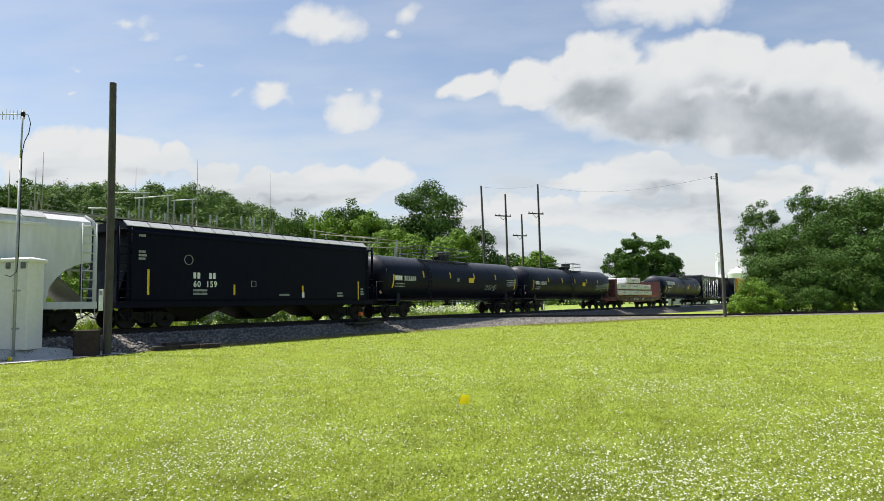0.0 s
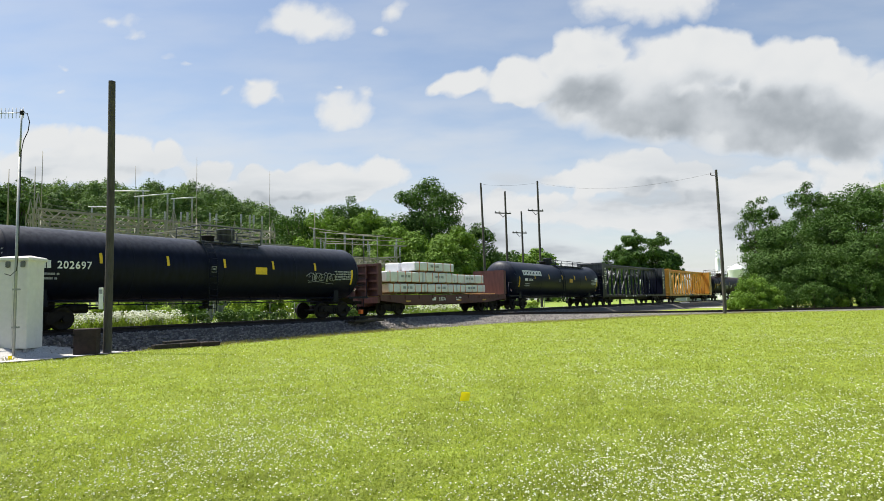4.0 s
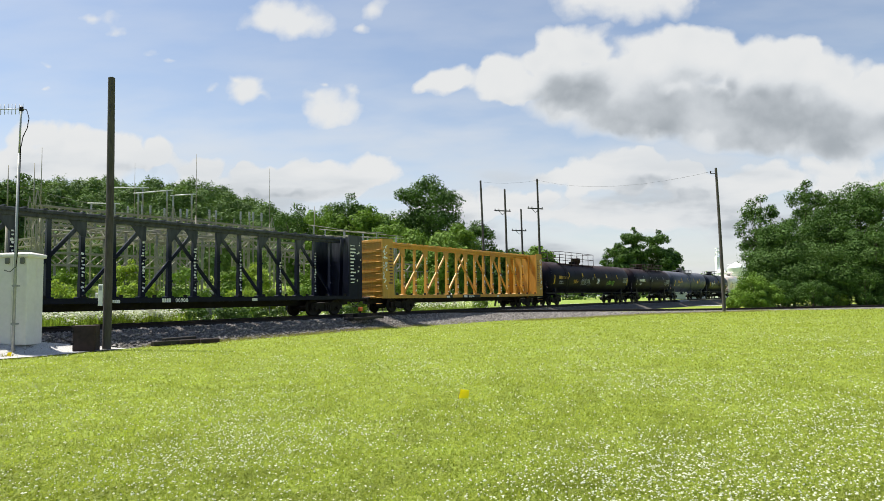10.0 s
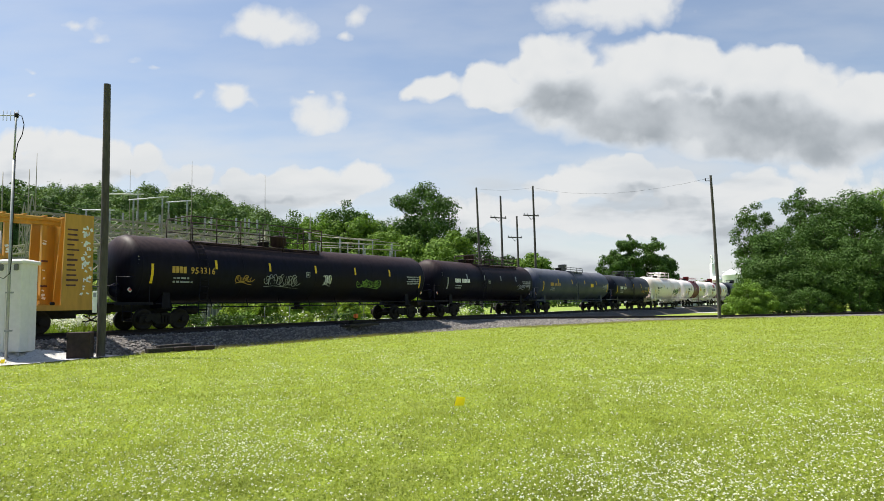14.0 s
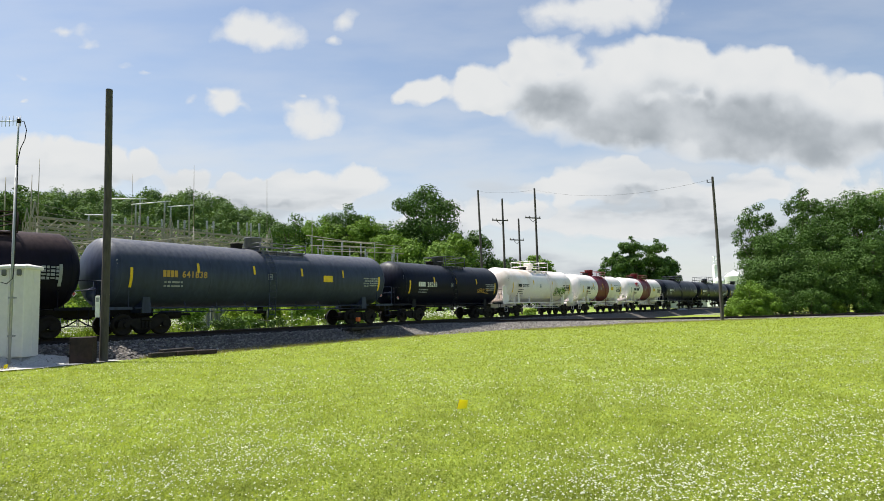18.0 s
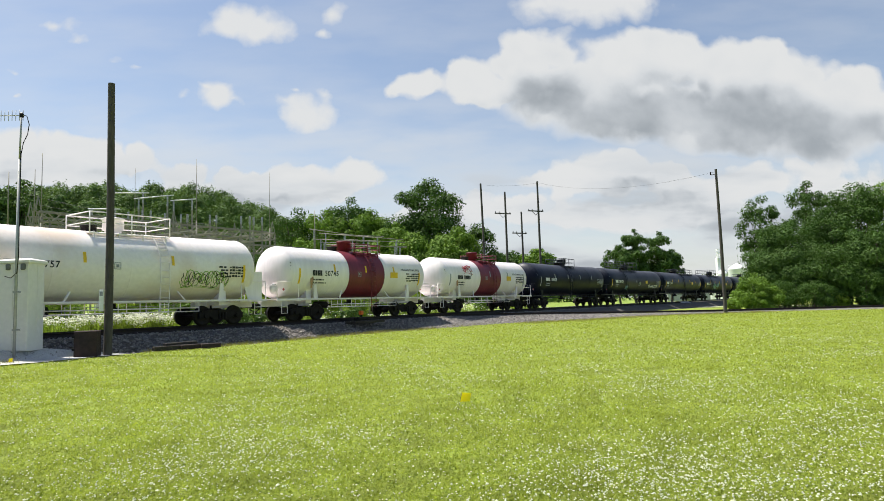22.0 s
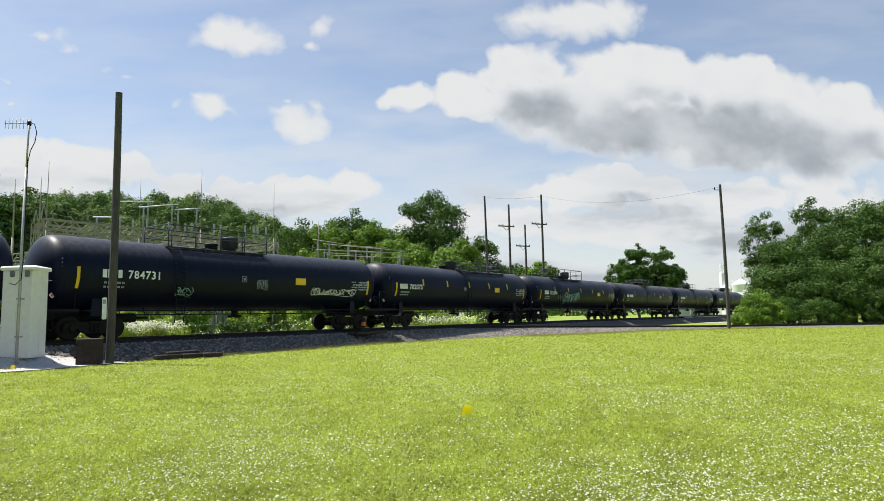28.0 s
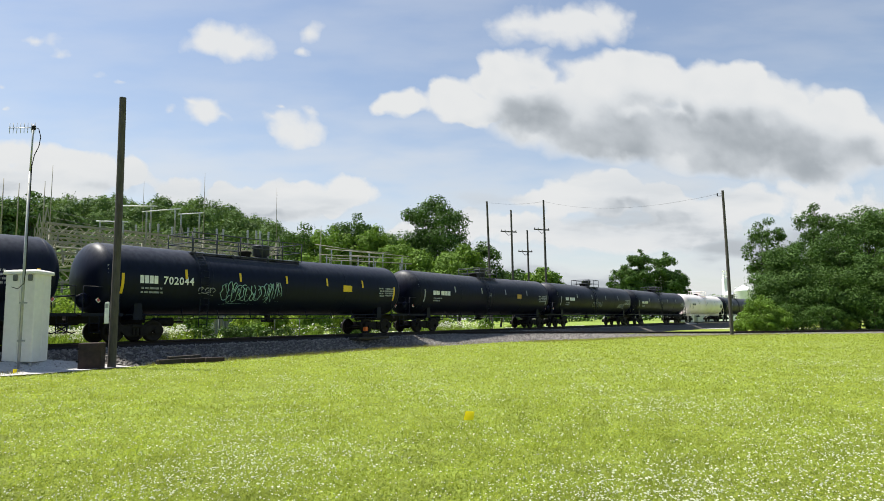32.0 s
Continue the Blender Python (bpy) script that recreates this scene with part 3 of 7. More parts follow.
def tank_car(s, half, label, body, r=1.53, zc=2.72, trim=None, stripe=M_MARK_Y, marks=M_MARK_W, band=None, band_x=(0, 0), sag=0.05, stripes=6, text=("4444 444444", 0.30), rail_h=0.75,
             platform=(-1.3, 1.3), number="", cargo="", text_x=2.1, placard=None, spray=(), seed=1, white_gear=False, plate=True, big=None, rows=0, dome=None, end_plate=False, ladder_x=None):
    """A tank car with its centre at s (at 10 s) and a tank 2*half long."""
    rnd = random.Random(seed)
    trim = trim or body
    car = thing("tank_car", Matrix(), label, "tank car", "cars of the freight train")
    TRAIN.append((car, s, None))

    def axis(x):
        return zc - sag * (1 - abs(x) / half)
    head = 0.72
    xs = [(-half + head * (1 - math.cos(radians(b))), r * math.sin(radians(b))) for b in (0.5, 12, 25, 38, 50, 62, 75, 90)]
    mids = [(-half + head + (2 * half - 2 * head) * i / 10, r) for i in range(1, 10)]
    prof = xs + mids + [(-x, q) for x, q in reversed(xs)]
    if band:
        prof = sorted(prof + [(band_x[0], r), (band_x[1], r)])
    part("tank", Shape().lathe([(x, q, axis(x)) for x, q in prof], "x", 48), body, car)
    if band:
        part("tank_band", Shape().lathe([(x, r + 0.012, axis(x)) for x in (band_x[0], (band_x[0] + band_x[1]) / 2, band_x[1])], "x", 48), band, car, "dark red painted band round the tank")
    seams = [-half + head, -half * 0.45, 0, half * 0.45, half - head]
    for x in seams:
        part("seam", Shape().lathe([(x - 0.03, r + 0.002, axis(x)), (x, r + 0.014, axis(x)), (x + 0.03, r + 0.002, axis(x))], "x", 48), body if not (band and band_x[0] < x < band_x[1]) else band, car)
    # stub sills, saddles, end platforms
    for sx in (-1, 1):
        xe = half + 0.25
        part("stub_sill", Shape().box((sx * (half - 1.3), 0, 0.98), (3.4, 0.36, 0.34), bev=0.02), trim if white_gear else M_STEEL, car)
        part("saddle", Shape().slab([(sx * (half - 2.1) - 0.22, 0.95), (sx * (half - 2.1) + 0.22, 0.95), (sx * (half - 2.1) + 0.16, zc - r * 0.62), (sx * (half - 2.1) - 0.16, zc - r * 0.62)], -1.1, 1.1), trim, car)
        part("end_platform", Shape().box((sx * (half - 0.05), 0, 1.20), (0.85, 2.7, 0.05)).box((sx * (half - 0.45), -1.36, 1.16), (1.7, 0.06, 0.12)).box((sx * (half - 0.45), 1.36, 1.16), (1.7, 0.06, 0.12)), trim, car)
        for y in (-1.32, 1.32):
            hz = 2.12 if white_gear else 2.30
            part("grab_rail", Shape().tube([(sx * (half + 0.33), y, 1.2), (sx * (half + 0.33), y, hz), (sx * (half - 1.05), y, hz), (sx * (half - 1.15), y, hz - 0.12), (sx * (half - 1.15), y, 1.2)], 0.022), trim, car)
            part("sill_step", Shape().tube([(sx * (half + 0.05), y, 1.2), (sx * (half + 0.05), y, 0.45), (sx * (half - 0.35), y, 0.45), (sx * (half - 0.35), y, 1.2)], 0.022).rod((sx * (half + 0.05), y, 0.82), (sx * (half - 0.35), y, 0.82), 0.02), trim, car)
        if end_plate:
            for y in (-1.24, 1.24):
                part("end_web", Shape().slab([(sx * (half + 0.15), 1.22), (sx * (half + 0.18), 2.62), (sx * (half - 1.15), 2.58), (sx * (half - 0.72), 1.22)], y - 0.015, y + 0.015), trim, car, "white shield plate beside the tank end")
        if white_gear:
            for y in (-1.36, 1.36):
                part("saddle_bracket", Shape().slab([(sx * (half - 2.55), 1.2), (sx * (half - 2.25), 1.2), (sx * (half - 2.25), 1.95), (sx * (half - 2.42), 2.05)], y - 0.03, y + 0.03), trim, car)
                part("sill_strut", Shape().beam((sx * (half - 4.3), y, 1.2), (sx * (half - 4.6), y * 0.9, 1.62), 0.06), trim, car)
        part("end_rail", Shape().rod((sx * (half + 0.33), -1.32, 1.93), (sx * (half + 0.33), 1.32, 1.93), 0.022), trim, car)
    bw = Shape().lathe([(1.36 - 0.02, 0.02, 0), (1.36, 0.30, 0), (1.38, 0.28, 0), (1.36, 0.26, 0)], "y", 16, Matrix.Translation((-half - 0.05, -2.1, 1.75)))
    part("brake_wheel", bw, trim, car)
    part("brake_cylinder", Shape().rod((-half + 3.2, -0.45, 0.85), (-half + 4.1, -0.45, 0.85), 0.20, n=14).rod((-half + 4.1, -0.45, 0.85), (-half + 4.7, -0.45, 0.85), 0.05), M_STEEL, car)
    part("side_pipe", Shape().tube([(-half + 1.6, -1.05, 1.16), (half - 1.6, -1.05, 1.16)], 0.035, 8), trim, car)
    if white_gear:
        for y in (-1.38, 1.38):
            part("side_sill_walk", Shape().box((0, y, 1.18), (2 * half - 0.3, 0.14, 0.08)), trim, car)
            sr = part("safety_rail", Shape().rod((-half + 3.6, y, 0.86), (half - 3.6, y, 0.86), 0.025).rod((-half + 3.6, y, 0.70), (half - 3.6, y, 0.70), 0.02), trim, car, "white pipe rail under the side sill")
            for k in range(8):
                x = -half + 3.6 + (2 * half - 7.2) * k / 7
                part("rail_post", Shape().rod((x, y, 0.70), (x, y, 1.16), 0.02), trim, sr)
    else:
        for y in (-1.05, 1.05):
            hg = Shape()
            for k in range(9):
                x = -half + 2.4 + (2 * half - 4.8) * k / 8
                hg.rod((x, y, 0.98), (x, y * 0.8, zc - r * 0.82), 0.022)
            hg.rod((-half + 2.4, y, 0.98), (half - 2.4, y, 0.98), 0.02)
            part("pipe_hanger", hg, trim, car)
    part("bottom_outlet", Shape().rod((0, 0, zc - r - sag - 0.35), (0, 0, zc - r + 0.05), 0.16, n=12).box((0, 0, zc - r - sag - 0.28), (0.5, 0.5, 0.14), bev=0.03), M_STEEL, car)
    # top: platform, railing, dome housing
    top = zc + r - sag
    p0, p1 = platform
    pf = Shape()
    for y in (-0.72, 0.72):
        for k in range(4):
            pf.box(((p0 + p1) / 2, y + (k - 1.5) * 0.13, top - 0.14), (p1 - p0, 0.10, 0.035))
    for x in np.linspace(p0 + 0.2, p1 - 0.2, 4):
        pf.box((x, 0, top - 0.10), (0.06, 1.9, 0.06))
        for y in (-0.95, 0.95):
            pf.beam((x, y, top - 0.12), (x, y * 1.02, zc + r * 0.70), 0.05)
    part("top_walkway", pf, trim if not band else band, car, "narrow steel walkway over the tank", kind="stuff")
    rmat = trim if not band else band
    hoop = [(p0, -0.98), (p1, -0.98), (p1, 0.98), (p0, 0.98), (p0, -0.98)]
    rl = part("top_railing", Shape().tube([(x, y, top - 0.12 + rail_h) for x, y in hoop], 0.027), rmat, car, "pipe railing round the top walkway")
    part("mid_rail", Shape().tube([(x, y, top - 0.12 + rail_h * 0.5) for x, y in hoop], 0.024), rmat, rl)
    for y in (-0.98, 0.98):
        for x in np.linspace(p0, p1, max(3, int((p1 - p0) / 1.3) + 1)):
            part("rail_post", Shape().rod((x, y, top - 0.14), (x, y, top - 0.12 + rail_h), 0.027), rmat, rl)
    pc = (p0 + p1) / 2 + 0.35 if dome is None else dome
    part("dome_housing", Shape().lathe([(top - 0.1, 0.34, 0), (top + 0.10, 0.34, 0), (top + 0.12, 0.44, 0), (top + 0.56, 0.44, 0), (top + 0.57, 0.47, 0), (top + 0.63, 0.47, 0), (top + 0.66, 0.38, 0), (top + 0.68, 0.01, 0)], "z", 20, Matrix.Translation((pc, 0, 0))), trim if not band else band, car, "round valve housing on top of the tank")
    part("manway", Shape().lathe([(top - 0.1, 0.30, 0), (top + 0.18, 0.30, 0), (top + 0.20, 0.34, 0), (top + 0.26, 0.32, 0), (top + 0.30, 0.01, 0)], "z", 16, Matrix.Translation((pc - 1.05, 0, 0))), M_STEEL, car)
    ld = Shape()
    lx = p0 + 0.3 if ladder_x is None else ladder_x
    for y in (-1,):
        for dx in (-0.22, 0.22):
            ld.tube([(lx + dx, -1.50, 0.6), (lx + dx, -r - 0.10, zc - 0.6)] + [(lx + dx, -(r + 0.09) * math.cos(b), zc + (r + 0.09) * math.sin(b)) for b in (0, 0.25, 0.5, 0.75, 0.98)], 0.022)
        for k in range(7):
            ld.rod((lx - 0.22, -1.56, 0.72 + 0.3 * k), (lx + 0.22, -1.56, 0.72 + 0.3 * k), 0.016)
        for k in range(5):
            b = 0.1 + 0.19 * k
            ld.rod((lx - 0.22, -(r + 0.09) * math.cos(b), zc + (r + 0.09) * math.sin(b)), (lx + 0.22, -(r + 0.09) * math.cos(b), zc + (r + 0.09) * math.sin(b)), 0.016)
    part("ladder", ld, trim if not band else band, car)
    # marks
    place = near_side(r, zc)
    for i in range(stripes):
        x = -half + 1.15 + (2 * half - 2.3) * i / (stripes - 1)
        st = Shape()
        tall = 0.85 if i in (0, stripes - 1) else 0.42
        for k in range(4):
            z = zc + 0.62 - tall + tall * (k + 0.5) / 4 - (0.15 if tall < 0.5 else 0.45)
            c = place(x, z)
            tilt = math.atan2(z - zc, r)
            st.box(c, (0.12, 0.012, tall / 4 + 0.01), Matrix.Rotation(-math.asin(max(-1, min(1, (z - zc) / r))), 4, "X"))
        part("reflector_stripe", st, stripe, car, "upright reflective stripe")
    lt = Shape()
    if number:
        x_end = letter_bars(lt, -half + text_x, zc - 0.05, 0, text[1], "4444 ", place=place)
        figures(lt, x_end, zc - 0.05, text[1], number, place)
    else:
        letter_bars(lt, -half + text_x, zc - 0.05, 0, text[1], text[0], place=place)
    if cargo:
        cg = Shape()
        figures(cg, half - 3.1, zc + 0.32, 0.13, cargo, place)
        part("cargo_name", cg, marks, car, "small black painted cargo name")
    if text[0]:
        part("reporting_mark", lt, marks, car, "painted car mark with its number", kind="stuff")
    sm = Shape()
    for k in range(2 + rows):
        letter_bars(sm, -half + text_x + 0.1, zc - 0.42 - 0.17 * k, 0, 0.085, "44 444 " + "4" * rnd.randint(5, 9) + " 44", place=place)
    for k in range(4):
        letter_bars(sm, half - 2.6 + 0.1 * (k % 2), zc + 0.05 - 0.15 * k, 0, 0.08, "4444 44444444"[: rnd.randint(7, 13)], place=place)
    for k in range(3):
        letter_bars(sm, -half + 0.55, zc + 0.45 - 0.16 * k, 0, 0.09, "4444 444"[: rnd.randint(4, 8)], place=lambda x, z: (x, -math.sqrt(max(0.01, r * r - (z - zc) ** 2)) * 0.93 - 0.05, z))
    part("small_lettering", sm, M_MARK_D if marks is not M_MARK_K else M_MARK_K, car, "small illegible lettering as plain bars", kind="stuff")
    if plate:
        if big:
            part("data_panel", Shape().box(place(half - 1.35, zc + 0.12), (0.62, 0.015, 0.40)), M_MARK_W, car, "white lettered data panel")
        dp = Shape()
        for k in range(4):
            for q in range(5):
                dp.box(place(half - 1.95 + 0.17 * q, zc + 0.05 - 0.14 * k), (0.15 if q % 2 else 0.10, 0.012, 0.10 if (k + q) % 3 else 0.06))
        part("data_panel", dp, M_MARK_D if marks is not M_MARK_K else M_MARK_K, car, "lettered data grid as plain bars", kind="stuff")
    bx = Shape()
    for dx, dz, a_, c_ in ((0, 0.13, 0.28, 0.025), (0, -0.13, 0.28, 0.025), (0.13, 0, 0.025, 0.28), (-0.13, 0, 0.025, 0.28), (0, 0, 0.12, 0.12)):
        bx.box(place(-0.6 + dx, zc - 0.05 + dz), (a_, 0.012, c_))
    part("stencil_box", bx, M_MARK_D, car, "small stencilled square", kind="stuff")
    if band:
        st = Shape()
        for k in range(3):
            st.box((-half + 2.0 + 0.07 * k, -r * 0.93 - 0.07, zc - 0.62 + 0.12 * k), (0.07, 0.02, 0.55 - 0.1 * k))
        part("rust_streak", st, M_STAIN, car, "brown rust streak below the handrail", kind="stuff")
    if big:
        lb = Shape()
        for k in range(len(big)):
            x, tip = -half + 2.15 + 0.59 * k, math.asin(0.54 / r)
            q = Matrix.Rotation(-tip, 4, "X")
            for dx, dz, a_, c_ in ((0, 0.17, 0.52, 0.13), (0, -0.17, 0.52, 0.13), (-0.19, 0, 0.15, 0.42), (0.19, 0, 0.15, 0.42)):
                lb.box((x + dx, -(r + 0.02) * math.cos(tip) + dz * math.sin(tip), zc + 0.54 + dz * math.cos(tip)), (a_, 0.014, c_), q)
        part("emblem", lb, marks, car, "large white company emblem as plain bars", kind="stuff")
    if placard:
        px, pmat = placard
        part("placard", Shape().box(place(px, zc - 0.05), (0.72, 0.015, 0.36), Matrix.Rotation(0.03, 4, "X")), pmat, car, "yellow warning panel")
    for x0, x1, z0, z1, smat in spray:
        sc = Shape()
        scribble(sc, rnd, x0, x1, zc + z0, zc + z1, place, 0.020, max(4, int((x1 - x0) / 0.26)))
        part("graffiti", sc, smat, car, "loose spray paint scrawl", kind="stuff")
    running_gear(car, half - 2.1, half + 0.45)
    for sx in (-1, 1):
        xd, zd = sx * (half - 0.42), zc - 0.95
        yd = -math.sqrt(max(0.05, (r * 0.91) ** 2 - 0.95 ** 2)) - 0.03
        dm = part("hazard_diamond", Shape().box((xd, yd, zd), (0.18, 0.014, 0.18), Matrix.Rotation(radians(45), 4, "Y")), M_MARK_W, car, "small white and red diamond placard")
        part("diamond_center", Shape().box((xd, yd - 0.01, zd), (0.12, 0.010, 0.12), Matrix.Rotation(radians(45), 4, "Y")), M_PINK, dm)
    return car


def hopper_car(s, half, label, body, roof, number="", light=False, marks=M_MARK_W, zt=4.62, zb=1.05):
    """A covered hopper: rounded sides, roof with hatches and a running board, slope sheets, hoppers."""
    car = thing("hopper_car", Matrix(), label, "hopper car", "cars of the freight train")
    TRAIN.append((car, s, None))
    w = 1.52

    sec = [(-1.46, zb), (-w, zb + 0.25), (-w, zt - 0.55), (-w + 0.10, zt - 0.25), (-w + 0.42, zt - 0.02), (0, zt + 0.06)]
    sec = sec + [(-y, z) for y, z in reversed(sec[:-1])]
    b = Shape()
    body_half = half - 1.9 if light else half - 0.45
    k = len(sec)
    pts = [(x, y, z) for x in (-body_half, body_half) for y, z in sec]
    b.add(pts, [(i, i + 1, k + i + 1, k + i) for i in range(k - 1)], False)
    b.add([pts[i] for i in range(k)], [tuple(range(k))])
    b.add([pts[k + i] for i in range(k)], [tuple(reversed(range(k)))])
    part("body", b, body, car)
    if light:
        # side sheets and roof run on to the end above a rounded opening
        for sx in (-1, 1):
            steps = [(1.9, zb + 0.05), (1.78, 1.75), (1.55, 2.1), (1.2, 2.42), (0.8, 2.62), (0.42, 2.72), (0.24, 2.74)]
            rings = [[(sx * (half - b), y, max(z, lo)) for y, z in sec] for b, lo in steps]
            ex = Shape()
            ex.add([q for ring in rings for q in ring], [(j * k + i, j * k + (i + 1) % k, (j + 1) * k + (i + 1) % k, (j + 1) * k + i) for j in range(len(steps) - 1) for i in range(k)])
            ex.add(rings[-1], [tuple(range(k))])
            part("end_sheet", ex, body, car, "light grey end sheet over a rounded opening")
            for y in (-1.50, 1.50):
                part("end_post", Shape().tube([(sx * (half - 0.10), y, zb), (sx * (half - 0.10), y, zt - 0.55), (sx * (half - 0.16), y * 0.96, zt - 0.2), (sx * (half - 0.3), y * 0.72, zt + 0.02)], 0.06, 6), body, car)
    for y in (-1.54, 1.54):
        part("side_sill", Shape().box((0, y, zb - 0.02), (2 * half, 0.10, 0.28), bev=0.01), body, car)
        part("top_chord", Shape().box((0, y * 0.995, zt - 0.50), (2 * body_half, 0.10, 0.12), bev=0.01), body, car)
    for i in range(6):
        x = -body_half + 2 * body_half * (i + 0.5) / 6
        part("hatch_cover", Shape().box((x, 0, zt + 0.10), (2 * body_half / 6 - 0.12, 0.62, 0.10), bev=0.03), roof, car)
    nrp = 14
    for i in range(nrp):
        x = -body_half + 2 * body_half * (i + 0.5) / nrp
        for sy in (-1, 1):
            part("roof_panel", Shape().add([(x - body_half / nrp + 0.03, sy * 1.44, zt - 0.245), (x + body_half / nrp - 0.03, sy * 1.44, zt - 0.245), (x + body_half / nrp - 0.03, sy * 1.08, zt + 0.005), (x - body_half / nrp + 0.03, sy * 1.08, zt + 0.005),
                                           (x - body_half / nrp + 0.03, sy * 1.46, zt - 0.22), (x + body_half / nrp - 0.03, sy * 1.46, zt - 0.22), (x + body_half / nrp - 0.03, sy * 1.10, zt + 0.03), (x - body_half / nrp + 0.03, sy * 1.10, zt + 0.03)],
                                          [(0, 1, 2, 3), (4, 7, 6, 5), (0, 4, 5, 1), (1, 5, 6, 2), (2, 6, 7, 3), (3, 7, 4, 0)]), roof, car)
    em = Shape()
    for k in range(12):
        b0, b1 = k * 0.5236, (k + 1) * 0.5236
        em.beam((-half + 3.35 + 0.22 * math.cos(b0), -w - 0.01, 3.05 + 0.22 * math.sin(b0)), (-half + 3.35 + 0.22 * math.cos(b1), -w - 0.01, 3.05 + 0.22 * math.sin(b1)), 0.025)
    part("emblem", em, M_MARK_D, car, "faint round emblem as a plain ring", kind="stuff")
    part("route_board", Shape().box((half * 0.28, -w - 0.014, 1.45), (0.16, 0.012, 0.28)), M_MARK_W, car, "small white card")
    rb = Shape()
    for sy in (-1, 1):
        rb.box((0, sy * 0.55, zt + 0.10), (2 * half - 0.2, 0.40, 0.04))
        for i in range(10):
            x = -body_half + 2 * body_half * (i + 0.5) / 10
            rb.box((x, sy * 0.55, zt + 0.04), (0.06, 0.5, 0.12))
    part("running_board", rb, M_ROOFGREY if light else M_STEEL, car)
    for i in range(3):
        x = (i - 1) * body_half * 0.55
        hp = Shape()
        a, c = body_half * 0.26, 0.45
        hp.add([(x - a, -1.4, zb), (x + a, -1.4, zb), (x + a, 1.4, zb), (x - a, 1.4, zb), (x - c, -0.9, 0.32), (x + c, -0.9, 0.32), (x + c, 0.9, 0.32), (x - c, 0.9, 0.32)],
               [(0, 1, 5, 4), (1, 2, 6, 5), (2, 3, 7, 6), (3, 0, 4, 7), (4, 5, 6, 7), (0, 3, 2, 1)])
        part("hopper_bay", hp, body if light else M_STEEL, car)
        part("outlet_gate", Shape().box((x, 0, 0.30), (1.0, 1.3, 0.12), bev=0.02).rod((x + 0.3, -1.2, 0.34), (x + 0.3, 1.2, 0.34), 0.03), M_STEEL, car)
    for sx in (-1, 1):
        ef = Shape()
        for y in (-1.48, 1.48):
            ef.box((sx * (half - 0.06), y, (zb + zt) / 2 - 0.1), (0.10, 0.10, zt - zb - 0.3))
        ef.box((sx * (half - 0.06), 0, zb - 0.02), (0.12, 3.0, 0.28))
        ef.box((sx * (half - 0.4), 0, zt - 0.42), (0.8, 3.0, 0.08))
        part("end_frame", ef, body, car)
        ld = Shape()
        for x in (sx * (half - 0.08), sx * (half - 0.62)):
            ld.rod((x, -1.56, 0.5), (x, -1.56, zt - 0.3), 0.022)
        for k in range(11):
            ld.rod((sx * (half - 0.08), -1.56, 0.6 + 0.36 * k), (sx * (half - 0.62), -1.56, 0.6 + 0.36 * k), 0.018)
        part("ladder", ld, body, car)
        part("slope_sheet", Shape().add([(sx * body_half, -1.45, zb + 1.5), (sx * body_half, 1.45, zb + 1.5), (sx * (half - 0.15), 1.2, zb + 0.05), (sx * (half - 0.15), -1.2, zb + 0.05), (sx * body_half, -1.45, zb + 1.4), (sx * body_half, 1.45, zb + 1.4)], [(0, 1, 2, 3), (4, 3, 2, 5)]), body, car)
    place = lambda x, z: (x, -w - 0.012, z)
    for i in range(4):
        x = -half + 1.4 + (2 * half - 2.8) * i / 3
        if abs(x) > body_half - 0.1:
            continue
        part("reflector_stripe", Shape().box(place(x, 2.0 if i == 0 else 1.7), (0.10, 0.012, 1.1 if i in (0, 3) else 0.5)), M_MARK_Y, car, "upright yellow reflective stripe")
    lt, sm = Shape(), Shape()
    letter_bars(lt, -half + 3.6, 2.34, 0, 0.28, "44  44", place=place, gap=0.5)
    if number:
        figures(lt, -half + 3.6, 1.96, 0.28, number, place)
    else:
        letter_bars(lt, -half + 3.6, 1.96, 0, 0.28, "44  144", place=place, gap=0.5)
    part("reporting_mark", lt, marks, car, "car mark as plain bars", kind="stuff")
    for k, (x, z, n) in enumerate([(-half + 3.6, 1.66, 12), (-half + 3.6, 1.5, 12), (half - 3.2, 1.55, 7), (half - 3.2, 1.4, 8), (half - 1.2, 1.8, 4), (half - 1.2, 1.65, 4), (half - 1.2, 1.5, 5), (0.6, 1.45, 11), (-half + 0.95, 3.3, 5), (-half + 0.95, 3.15, 6), (-half + 0.95, 3.0, 5), (-half + 0.95, 4.0, 5)]):
        if not light or abs(x) < body_half - 0.8 or z > 2.9:
            letter_bars(sm, x, z, 0, 0.10, "4" * n, place=place)
    part("small_lettering", sm, M_MARK_D, car, "small illegible lettering as plain bars", kind="stuff")
    bx = Shape()
    for dx, dz, a, c in ((0, 0.14, 0.3, 0.02), (0, -0.14, 0.3, 0.02), (0.14, 0, 0.02, 0.3), (-0.14, 0, 0.02, 0.3)):
        bx.box((0.15 + dx - half * 0.15, -w - 0.012, 2.0 + dz), (a, 0.012, c))
    part("stencil_box", bx, M_MARK_D, car, kind="stuff")
    running_gear(car, half - 1.75, half + 0.45)
    return car


